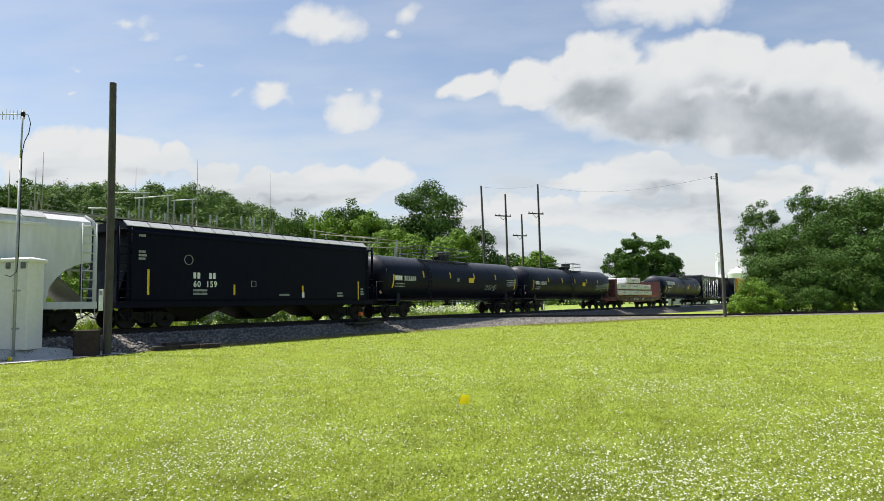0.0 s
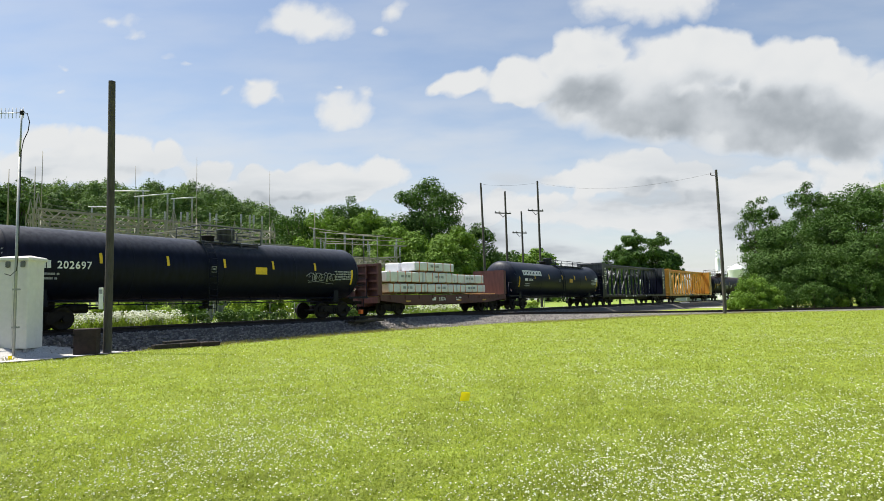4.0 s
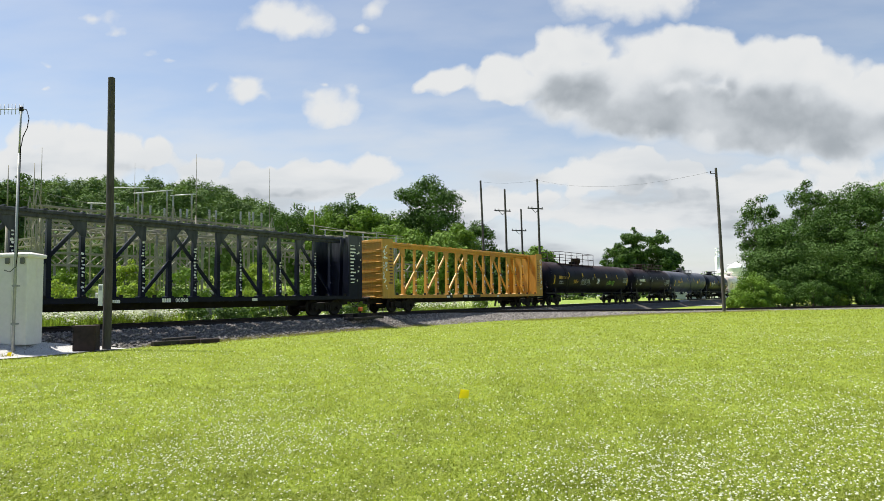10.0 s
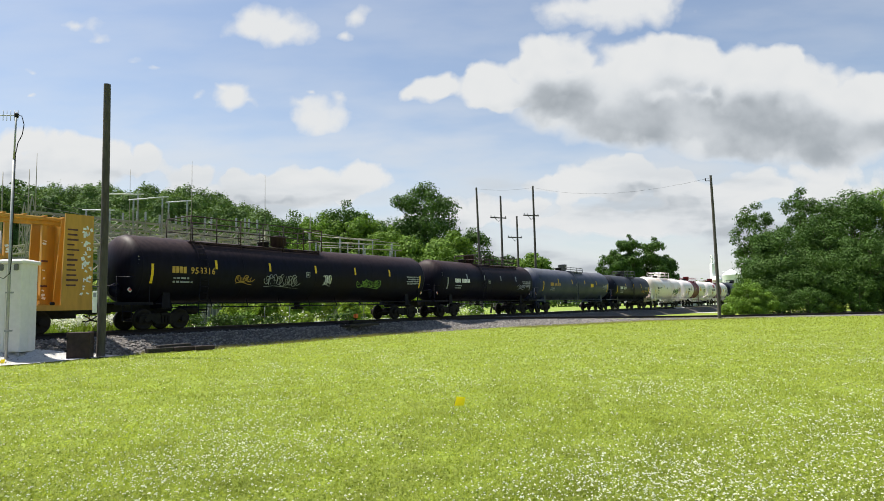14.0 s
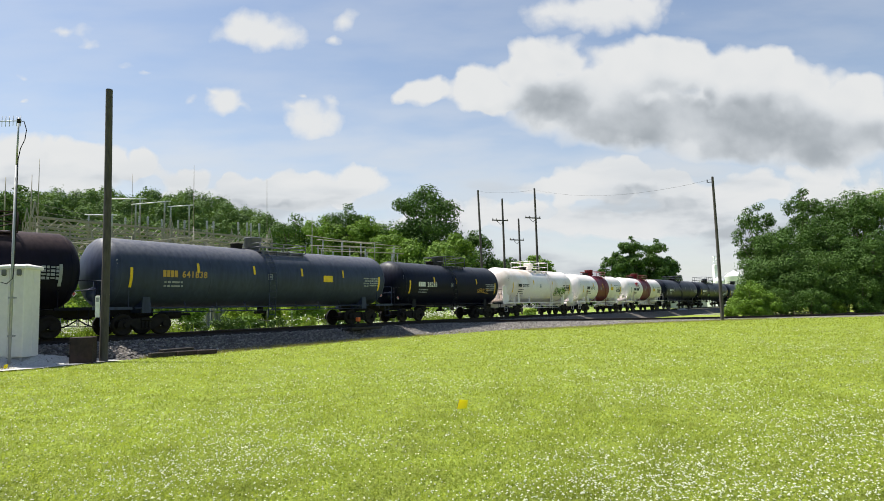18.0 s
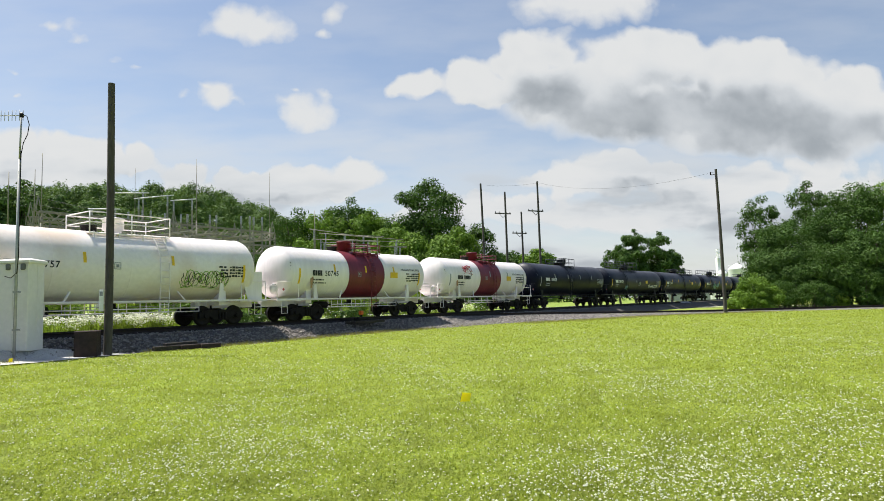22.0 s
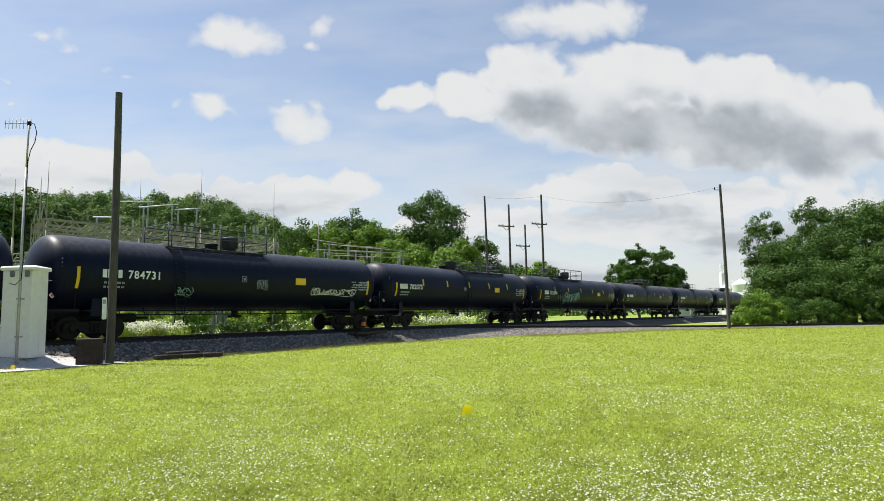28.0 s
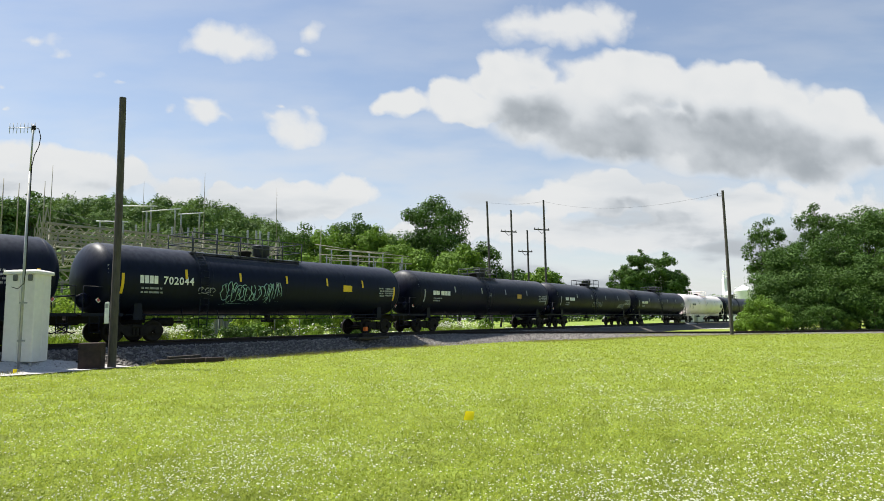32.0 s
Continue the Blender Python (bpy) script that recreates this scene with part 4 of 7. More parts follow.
def centerbeam_car(s, half, label, body, number, seed=3, tall=4.72):
    """A centre-beam flat car: deck, two end bulkheads, a centre truss of posts and braces under a top beam."""
    rnd = random.Random(seed)
    car = thing("centerbeam_car", Matrix(), label, "flat car", "cars of the freight train")
    TRAIN.append((car, s, None))
    zd = 1.12
    for y in (-1.42, 1.42):
        part("side_sill", Shape().slab([(-half, zd), (half, zd), (half, zd - 0.20), (half * 0.62, zd - 0.22), (-half * 0.62, zd - 0.22), (-half, zd - 0.20)], y - 0.05, y + 0.05), body, car)
    dk = Shape()
    nseg = 16
    for i in range(nseg):
        x = -half + 2 * half * (i + 0.5) / nseg
        for sy in (-1, 1):
            dk.add([(x - 0.55, sy * 1.40, zd + 0.0), (x + 0.55, sy * 1.40, zd), (x + 0.55, sy * 0.2, zd - 0.10), (x - 0.55, sy * 0.2, zd - 0.10), (x - 0.55, sy * 1.40, zd - 0.09), (x + 0.55, sy * 1.40, zd - 0.09), (x + 0.55, sy * 0.2, zd - 0.19), (x - 0.55, sy * 0.2, zd - 0.19)],
                   [(0, 1, 2, 3), (4, 7, 6, 5), (0, 4, 5, 1), (1, 5, 6, 2), (2, 6, 7, 3), (3, 7, 4, 0)])
    part("deck", dk, body, car)
    part("center_sill", Shape().box((0, 0, zd - 0.32), (2 * half, 0.5, 0.42), bev=0.02), M_STEEL, car)
    part("top_beam", Shape().box((0, 0, tall - 0.11), (2 * half - 0.1, 0.52, 0.16), bev=0.03).box((0, 0, tall - 0.26), (2 * half - 0.1, 0.30, 0.18), bev=0.02), body, car)
    for i in range(30):
        part("top_batten", Shape().box((-half + 0.6 + (2 * half - 1.2) * i / 29, 0, tall - 0.01), (0.10, 0.74, 0.05)), body, car)
    n = 15
    yellow = body is M_YELLOW
    xs = [-half + 1.25 + (2 * half - 2.5) * i / n for i in range(n + 1)]
    wide = 0.17
    for i, x in enumerate(xs):
        y0, y1 = 0.07, 0.12
        ps = Shape().add([(x + sx * wide * (0.5 if sz else 0.62), sy * (y0 if sz else y1), tall - 0.3 if sz else zd - 0.05) for sx in (-1, 1) for sy in (-1, 1) for sz in (0, 1)],
                         [(0, 1, 3, 2), (4, 6, 7, 5), (0, 4, 5, 1), (2, 3, 7, 6), (0, 2, 6, 4), (1, 5, 7, 3)])
        post = part("post", ps, body, car)
        part("foot_plate", Shape().box((x, 0, zd + 0.02), (0.42, 0.36, 0.10), bev=0.02), body, post)
        sm = Shape()
        if i % 2 == 0 or yellow:
            for k in range(rnd.randint(11, 16) if not yellow else rnd.randint(7, 12)):
                z = 1.45 + 0.155 * k if not yellow else 1.3 + rnd.random() * 2.5
                y = -(y1 - (y1 - y0) * (z - zd) / (tall - zd)) - 0.014
                sm.box((x + rnd.uniform(-0.03, 0.03), y, z + rnd.uniform(-0.03, 0.03)), (wide * rnd.uniform(0.35, 0.85), 0.012, rnd.uniform(0.03, 0.11)), Matrix.Rotation(rnd.uniform(-0.5, 0.5), 4, "Y"))
            part("stencil", sm, M_MARK_W, post, "worn white stencil bars", kind="stuff")
        for z in (1.9, 2.9):
            part("strap_eye", Shape().box((x, -0.14, z), (0.24, 0.06, 0.08), bev=0.01), M_BROWN if yellow else body, post)
    for a, b in ((0, 2), (2, 4), (4, 6), (6, 8), (9, 7), (11, 9), (13, 11), (15, 13)):
        lo, hi = xs[a], xs[b]
        part("brace", Shape().beam((lo, -0.02, zd + 0.15), (hi, -0.02, tall - 0.38), 0.10, 0.15), body, car)
        d = 1 if hi > lo else -1
        part("gusset", Shape().slab([(hi - d * 0.62, tall - 0.33), (hi + d * 0.14, tall - 0.33), (hi + d * 0.12, tall - 1.0), (hi - d * 0.08, tall - 1.0)], -0.10, -0.07), body, car)
    for sx in (-1, 1):
        bk = Shape()
        x0 = sx * (half - 0.12)
        bk.box((x0 - sx * 0.02, 0, (zd + tall) / 2), (0.10, 2.78, tall - zd))
        bk = part("bulkhead", bk, body, car)
        for k in range(6):
            part("rib", Shape().box((x0 + sx * 0.05, 0, zd + 0.25 + k * (tall - zd - 0.4) / 5), (0.14, 2.78, 0.10)), body, bk)
        for y in (-1.42, 1.42):
            part("bulkhead_post", Shape().slab([(sx * (half - 1.20), zd), (sx * half, zd), (sx * half, tall), (sx * (half - 1.10), tall)], y - 0.04, y + 0.04), body, car)
        part("corner_panel", Shape().slab([(sx * (half - 1.05), zd), (sx * (half - 0.75), zd), (sx * (half - 0.55), tall - 0.1), (sx * (half - 0.8), tall - 0.15)], -0.5, -0.44), body, car)
        ld = Shape()
        for k in range(10):
            ld.rod((sx * (half + 0.02), -1.42, 0.6 + 0.38 * k), (sx * (half + 0.02), -0.95, 0.6 + 0.38 * k), 0.02)
        part("ladder", ld, body, car)
        lt = Shape()
        peel = Shape()
        for k in range(12):
            wl = rnd.uniform(0.25, 0.46)
            lt.box((sx * half - sx * 1.02 + sx * wl / 2, -1.466, 1.9 + 0.20 * k), (wl, 0.01, rnd.uniform(0.05, 0.09)))
        for k in range(46 if body is M_YELLOW else 8):
            peel.box((sx * (half - rnd.uniform(0.08, 0.46)), -1.466, rnd.uniform(1.5, tall - 0.4)), (rnd.uniform(0.03, 0.14), 0.008, rnd.uniform(0.03, 0.16)), Matrix.Rotation(rnd.uniform(-0.5, 0.5), 4, "Y"))
        part("peeling_decal", peel, M_MARK_W, car, "flaking white decal remains", kind="stuff")
        part("small_lettering", lt, M_MARK_W if body is not M_YELLOW else M_BROWN, car, "peeling white lettering as plain bars", kind="stuff")
    rb = Shape()
    x_end = letter_bars(rb, -1.9, zd - 0.13, -1.480, 0.17, "4444  ")
    figures(rb, x_end, zd - 0.13, 0.17, number, lambda x, z: (x, -1.488, z))
    letter_bars(rb, -4.2, zd - 0.15, -1.478, 0.13, "44444")
    letter_bars(rb, 3.0, zd - 0.15, -1.478, 0.13, "4444")
    if yellow:
        part("mark_panel", Shape().box((-0.85, -1.474, zd - 0.13), (2.5, 0.006, 0.20)).box((-3.85, -1.474, zd - 0.13), (0.8, 0.006, 0.18)), M_MARK_K, car, "black panel behind the car mark")
    part("reporting_mark", rb, M_MARK_W, car, "car mark as plain bars", kind="stuff")
    wn_ = Shape()
    for i in range(14):
        x = -half + 1.5 + (2 * half - 3) * i / 13
        wn_.box((x, -1.44, zd + 0.06), (0.16, 0.10, 0.12), bev=0.02)
    part("strap_winches", wn_, M_STEEL, car, "row of small strap winches", kind="stuff")
    running_gear(car, half - 2.6, half + 0.55)
    return car


def bulkhead_flat(s, half, label):
    car = thing("bulkhead_flat_car", Matrix(), label, "flat car", "cars of the freight train")
    TRAIN.append((car, s, None))
    zd = 1.30
    part("deck", Shape().box((0, 0, zd - 0.05), (2 * half - 0.5, 2.9, 0.10), bev=0.01), M_WOOD, car, "worn plank deck")
    for y in (-1.45, 1.45):
        part("side_sill", Shape().slab([(-half + 0.2, zd), (half - 0.2, zd), (half - 0.2, zd - 0.35), (half * 0.6, zd - 0.62), (-half * 0.6, zd - 0.62), (-half + 0.2, zd - 0.35)], y - 0.06, y + 0.06), M_BROWN, car)
    part("center_sill", Shape().box((0, 0, 0.85), (2 * half, 0.6, 0.5), bev=0.02), M_BROWN, car)
    for i in range(10):
        x = -half + 1.2 + (2 * half - 2.4) * i / 9
        part("stake_pocket", Shape().box((x, -1.53, zd - 0.14), (0.20, 0.08, 0.26), bev=0.02), M_BROWN, car)
    for sx in (-1, 1):
        bk = Shape().box((sx * (half - 0.25), 0, (zd + 3.25) / 2), (0.16, 2.95, 3.25 - zd + 0.1))
        bk = part("bulkhead", bk, M_BROWN, car, "brown ribbed steel end bulkhead")
        for y in (-1.44, -0.5, 0.5, 1.44):
            part("stiffener", Shape().slab([(sx * (half - 0.40) if abs(y) > 1 else sx * (half - 0.1), zd), (sx * (half + 0.02), zd), (sx * (half + 0.02), 3.25), (sx * (half - 0.36), 3.25)], y - 0.05, y + 0.05), M_BROWN, bk)
        for k in range(4):
            part("rib", Shape().box((sx * (half - 0.12), 0, zd + 0.4 + 0.5 * k), (0.14, 2.95, 0.10)), M_BROWN, bk)
        part("end_sill", Shape().box((sx * (half - 0.1), 0, 1.0), (0.2, 2.9, 0.4)), M_BROWN, car)
    rb = Shape()
    letter_bars(rb, -2.4, zd - 0.28, -1.53, 0.24, "444 ")
    figures(rb, -1.62, zd - 0.28, 0.24, "52239", lambda x, z: (x, -1.536, z))
    letter_bars(rb, 0.6, zd - 0.22, -1.53, 0.09, "444444 44444")
    letter_bars(rb, 0.6, zd - 0.36, -1.53, 0.09, "444 444")
    part("reporting_mark", rb, M_MARK_W, car, "car mark as plain bars", kind="stuff")
    for x in (-half + 3.0, half - 3.6, 1.0):
        part("reflector_stripe", Shape().box((x, -1.525, zd - 0.42), (0.5, 0.012, 0.10)), M_MARK_G, car)
    ch = Shape()
    for x in (half - 1.4, half - 1.9, -half + 1.5):
        ch.rod((x, -1.2, zd + 0.05), (x - 0.8, 1.2, zd + 0.12), 0.05, n=4)
    part("dunnage", ch, M_WOOD, car, "loose lumber pieces on the deck", kind="stuff")
    running_gear(car, half - 2.0, half + 0.45)
    return car


def lumber_bundle(s, dx, z0, length, high, y, k):
    """A wrapped bundle of lumber; rides on the flat car at dx, height z0 over the rails."""
    ob = thing("lumber_bundle", Matrix(), "grey-white wrapped lumber bundle strapped on a brown flat car", "lumber bundle", "lumber bundles on the flat car")
    TRAIN.append((ob, s, Matrix.Translation((dx, y, z0))))
    rnd = random.Random(k)
    part("wrapping", Shape().box((0, 0, high / 2), (length - 0.06, 1.22, high), bev=0.05), M_WRAP, ob)
    st = Shape()
    for i in range(5):
        x = -length / 2 + length * (i + 0.5) / 5 + rnd.uniform(-0.1, 0.1)
        st.box((x, 0, high / 2), (0.05, 1.245, high + 0.02), Matrix.Rotation(rnd.uniform(-0.05, 0.05), 4, "Y"))
    part("strap", st, M_STRAP, ob, "orange tie-down straps", kind="stuff")
    pr = Shape()
    letter_bars(pr, -length * 0.12, high * 0.55, -0.622, 0.16, "444 44 444")
    part("printing", pr, M_MARK_D, ob, "dark printed lettering as plain bars", kind="stuff")
    for x in (-length * 0.3, length * 0.3):
        part("bearer", Shape().box((x, 0, -0.045), (0.1, 1.2, 0.09)), M_WOOD, ob)


# the cars, front to rear: place of the centre at 10 s, half length
hopper_car(-97.9, 8.1, "light grey covered hopper car with ribbed ends", M_GREYCAR, M_ROOFGREY, light=True, marks=M_MARK_K)
hopper_car(-80.9, 8.1, "navy-black covered hopper car with grey roof panels", M_NAVY, M_ROOFGREY, number="60  159")
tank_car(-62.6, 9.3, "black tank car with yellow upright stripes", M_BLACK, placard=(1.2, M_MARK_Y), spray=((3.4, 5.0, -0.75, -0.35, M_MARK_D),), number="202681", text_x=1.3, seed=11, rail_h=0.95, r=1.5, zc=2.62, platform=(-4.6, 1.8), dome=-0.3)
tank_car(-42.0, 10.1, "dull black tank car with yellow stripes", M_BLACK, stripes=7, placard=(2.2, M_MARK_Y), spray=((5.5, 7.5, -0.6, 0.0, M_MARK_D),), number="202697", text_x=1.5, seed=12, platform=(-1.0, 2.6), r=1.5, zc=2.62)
bulkhead_flat(-22.5, 8.15, "brown bulkhead flat car loaded with wrapped lumber")
for y in (-0.72, 0.72):
    for k, (a, b, z0, h) in enumerate([(-29.4, -25.5, 1.50, 0.56), (-25.5, -21.5, 1.50, 0.56), (-21.5, -17.4, 1.50, 0.56), (-29.6, -25.7, 2.19, 0.68), (-25.7, -21.8, 2.19, 0.68), (-21.8, -17.6, 2.19, 0.62), (-26.6, -21.8, 2.99, 0.58)]):
        lumber_bundle(-22.5, (a + b) / 2 + 22.5, z0 - 0.02, b - a, h, y, k)
tank_car(-3.5, 9.75, "black tank car with a large white emblem", M_BLACK_NEW, stripes=7, big="444444", text=("4444 44444", 0.22), placard=(2.0, M_MARK_G), number="33816", seed=13, rail_h=0.5, r=1.6, zc=2.62, plate=True, platform=(-0.1, 6.6), dome=0.1)
centerbeam_car(18.4, 11.25, "empty black centre-beam lumber car with steel trusses", M_BLACK, "00900", seed=3)
centerbeam_car(42.95, 11.35, "empty yellow centre-beam lumber car with peeling decals", M_YELLOW, "366384", seed=4)
tank_car(66.7, 11.0, "long black tank car with rusty upper tank and graffiti", M_BROWNBLACK, stripes=7, text=("4444 444444", 0.30), marks=M_MARK_G, spray=((-3.6, -1.2, -0.75, -0.05, M_MARK_D), (0.6, 1.2, -0.6, 0.0, M_MARK_W), (3.6, 5.6, -0.7, -0.2, M_SPRAY_G), (-5.4, -4.4, -0.6, -0.2, M_MARK_G)), number="958316", seed=14, rail_h=1.2, platform=(-7.6, 1.0), dome=-1.4)
tank_car(86.6, 7.7, "rust-brown black tank car with dull stripes", M_BROWNBLACK, stripes=6, stripe=M_MARK_D, spray=((4.4, 5.6, -0.6, -0.2, M_MARK_D),), seed=15, platform=(-1.8, 5.2), dome=-1.2)
tank_car(104.1, 9.25, "slate blue-grey tank car with a yellow panel", M_SLATE, stripes=6, placard=(3.6, M_MARK_Y), text=("44444444", 0.30), marks=M_MARK_G, number="641838", text_x=2.6, seed=16, rail_h=0.42, platform=(-0.8, 2.4), dome=-0.5)
tank_car(121.1, 6.8, "short black tank car with white lettering", M_BLACK, stripes=5, text=("4444 444444", 0.32), spray=((3.0, 4.8, -0.6, -0.2, M_MARK_G),), number="38293", seed=17, zc=2.58, platform=(-0.6, 2.0), dome=-0.2)
tank_car(135.65, 6.95, "white tank car with rust stains and green graffiti", M_WHITE_RUST, stripes=4, text=("4444 444444", 0.26), marks=M_MARK_K, spray=((2.4, 4.9, -0.95, -0.1, M_SPRAY_G), (2.5, 4.8, -0.9, -0.15, M_MARK_K)), number="210757", seed=18, rail_h=0.85, trim=M_WHITE, white_gear=True, rows=2, platform=(-1.5, 2.1), dome=0.0, end_plate=True, ladder_x=1.5)
tank_car(150.6, 6.55, "white tank car with a dark red centre band", M_WHITE, stripes=5, band=M_RED, band_x=(-1.5, 1.75), text=("4444 44444", 0.30), marks=M_MARK_K, placard=(2.7, M_MARK_Y), number="50745", cargo="HYDROCHLORIC ACID", seed=19, rail_h=0.55, trim=M_WHITE, white_gear=True, zc=2.68, r=1.46, platform=(-0.5, 1.9), dome=-0.4, ladder_x=0.6)
tank_car(165.5, 6.8, "white tank car with red centre band and red scrawl", M_WHITE, stripes=5, stripe=M_MARK_D, band=M_RED, band_x=(-1.5, 1.7), text=("4444 44444", 0.28), marks=M_MARK_K, spray=((-3.8, -2.6, 0.25, 0.95, M_SPRAY_R),), placard=(3.0, M_MARK_Y), cargo="HYDROCHLORIC ACID", seed=20, rail_h=0.55, trim=M_WHITE, white_gear=True, zc=2.68, r=1.46, platform=(-0.5, 1.8), dome=-0.4, ladder_x=0.6)
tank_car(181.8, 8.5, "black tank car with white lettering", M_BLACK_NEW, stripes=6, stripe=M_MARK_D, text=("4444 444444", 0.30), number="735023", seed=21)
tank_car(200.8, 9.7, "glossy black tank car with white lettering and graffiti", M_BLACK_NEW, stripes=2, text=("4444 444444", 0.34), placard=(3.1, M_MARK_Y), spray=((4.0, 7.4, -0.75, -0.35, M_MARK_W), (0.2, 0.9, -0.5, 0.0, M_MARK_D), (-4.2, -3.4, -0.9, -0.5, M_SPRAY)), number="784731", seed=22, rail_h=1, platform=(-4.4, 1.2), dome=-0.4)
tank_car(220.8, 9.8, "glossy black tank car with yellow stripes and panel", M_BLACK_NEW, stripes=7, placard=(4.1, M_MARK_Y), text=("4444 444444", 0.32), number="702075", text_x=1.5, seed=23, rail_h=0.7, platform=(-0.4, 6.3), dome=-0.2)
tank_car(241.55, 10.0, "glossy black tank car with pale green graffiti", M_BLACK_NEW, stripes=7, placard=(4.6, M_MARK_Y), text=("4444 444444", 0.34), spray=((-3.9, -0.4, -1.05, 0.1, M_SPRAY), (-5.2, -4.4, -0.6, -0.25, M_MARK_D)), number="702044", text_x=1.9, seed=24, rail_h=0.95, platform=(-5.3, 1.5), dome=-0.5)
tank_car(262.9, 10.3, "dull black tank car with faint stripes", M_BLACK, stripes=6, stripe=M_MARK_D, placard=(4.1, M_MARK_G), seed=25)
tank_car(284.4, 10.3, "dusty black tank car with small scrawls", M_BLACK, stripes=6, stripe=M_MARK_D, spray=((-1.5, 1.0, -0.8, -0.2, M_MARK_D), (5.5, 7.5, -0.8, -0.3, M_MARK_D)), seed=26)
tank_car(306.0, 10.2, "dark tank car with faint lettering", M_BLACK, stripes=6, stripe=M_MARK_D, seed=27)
tank_car(327.6, 10.2, "white tank car with a worn skirt", M_WHITE, stripes=5, stripe=M_MARK_D, text=("4444 44444", 0.28), marks=M_MARK_K, seed=28, trim=M_WHITE)
tank_car(349.2, 10.2, "dark tank car near the rear of the train", M_BLACK, stripes=6, stripe=M_MARK_D, seed=29)


# ---- beside the track, near side ----
def ground_at(x, y, dz=0.0):
    return (x, y, float(ground_z(x, y)) + dz)


def wood_pole(name, x, y, height, r0, r1, lean, label, arms=(), stub=0.4):
    g = ground_at(x, y)
    ob = thing(name, Matrix.Translation(g), label, "utility pole")
    top = Vector((lean[0], lean[1], height))
    sh = Shape()
    steps = [(i / 10, r0 + (r1 - r0) * i / 10) for i in range(11)]
    n = 14
    pts, faces = [], []
    rnd = random.Random(int(abs(x) * 100))
    for f, r in [(-stub / height, r0)] + steps:
        c = top * f + Vector((math.sin(f * 3.1) * 0.03, 0, 0))
        pts += [c + Vector((math.cos(6.2832 * i / n) * r, math.sin(6.2832 * i / n) * r, 0)) for i in range(n)]
    for j in range(11):
        faces += [(j * n + i, j * n + (i + 1) % n, (j + 1) * n + (i + 1) % n, (j + 1) * n + i) for i in range(n)]
    sh.add(pts, faces, True)
    sh.add(pts[-n:], [tuple(range(n))])
    part("shaft", sh, M_POLE, ob)
    for z, w, ang in arms:
        d = Vector((math.cos(radians(ang)), math.sin(radians(ang)), 0))
        c = top * (z / height) - d * w * 0.35
        arm = part("crossarm", Shape().beam(c - d * w, c + d * w, 0.14, 0.16), M_POLE, ob)
        for k in (-0.92, -0.45, 0.45, 0.92):
            p = c + d * w * k
            part("insulator", Shape().lathe([(0.08 + 0.05 * i, 0.05 + 0.03 * (i % 2), 0) for i in range(5)], "z", 8, Matrix.Translation(p)), M_PORCELAIN, arm)
        part("arm_brace", Shape().beam(c - d * w * 0.5, c + Vector((0, 0, -0.6)), 0.05).beam(c + d * w * 0.5, c + Vector((0, 0, -0.6)), 0.05), M_STEEL, ob)
    return ob


P1 = wood_pole("utility_pole", -12.52, 24.25, 10.35, 0.150, 0.122, (0.0, 0.0), "bare weathered wooden pole beside the ballast")
part("pole_tag", Shape().box((-0.20, -0.12, 2.05), (0.17, 0.03, 0.80), bev=0.01), M_MARK_W, P1, "pale upright marker strip")
part("pole_tag_plate", Shape().box((-0.20, -0.138, 2.3), (0.11, 0.01, 0.16)), M_MARK_D, P1)
P2 = wood_pole("utility_pole", 25.25, 58.5, 13.1, 0.165, 0.105, (-0.1, 0.0), "tall slim wooden pole at the lawn's edge")
part("side_pin", Shape().rod((-0.6, 0, 12.6), (-0.1, 0, 12.6), 0.03).rod((-0.6, 0, 12.6), (-0.6, 0, 12.85), 0.05), M_STEEL, P2)

# equipment cabinet with its lid, doors, latches, legs; mast and antenna
CAB = thing("equipment_cabinet", Matrix.Translation(ground_at(-15.025, 23.1)), "cream steel trackside equipment cabinet on short legs", "cabinet")
W_, D_, Z0, Z1 = 1.05, 0.90, 0.34, 3.42
part("body", Shape().box((0, 0, (Z0 + Z1) / 2), (W_, D_, Z1 - Z0), bev=0.015), M_CABINET, CAB)
part("lid", Shape().box((0, 0, Z1 + 0.05), (W_ + 0.16, D_ + 0.16, 0.14), bev=0.03).add([(-W_ / 2 - 0.05, -D_ / 2 - 0.05, Z1 + 0.12), (W_ / 2 + 0.05, -D_ / 2 - 0.05, Z1 + 0.12), (W_ / 2 + 0.05, D_ / 2 + 0.05, Z1 + 0.12), (-W_ / 2 - 0.05, D_ / 2 + 0.05, Z1 + 0.12), (-W_ / 2 + 0.2, 0, Z1 + 0.19), (W_ / 2 - 0.2, 0, Z1 + 0.19)], [(0, 1, 5, 4), (1, 2, 5), (2, 3, 4, 5), (3, 0, 4)]), M_CABINET, CAB)
for k in range(2):
    x = -W_ / 2 + W_ * (k + 0.5) / 2
    d = part("door_panel", Shape().box((x, -D_ / 2 - 0.012, (Z0 + Z1) / 2), (W_ / 2 - 0.02, 0.02, Z1 - Z0 - 0.08), bev=0.006), M_CABINET, CAB)
    part("latch", Shape().box((x + 0.10, -D_ / 2 - 0.06, Z1 - 0.14), (0.16, 0.09, 0.22), bev=0.03), M_FENCE, d, "grey lifting latch")
part("side_seam", Shape().box((W_ / 2 + 0.004, 0.05, (Z0 + Z1) / 2), (0.01, 0.03, Z1 - Z0 - 0.1)), M_CABINET, CAB)
for x in (-0.42, 0.42):
    for y in (-0.36, 0.36):
        part("leg", Shape().box((x, y, 0.15), (0.10, 0.10, 0.35), bev=0.01).box((x, y, 0.20), (0.18, 0.18, 0.03)), M_GALV, CAB)
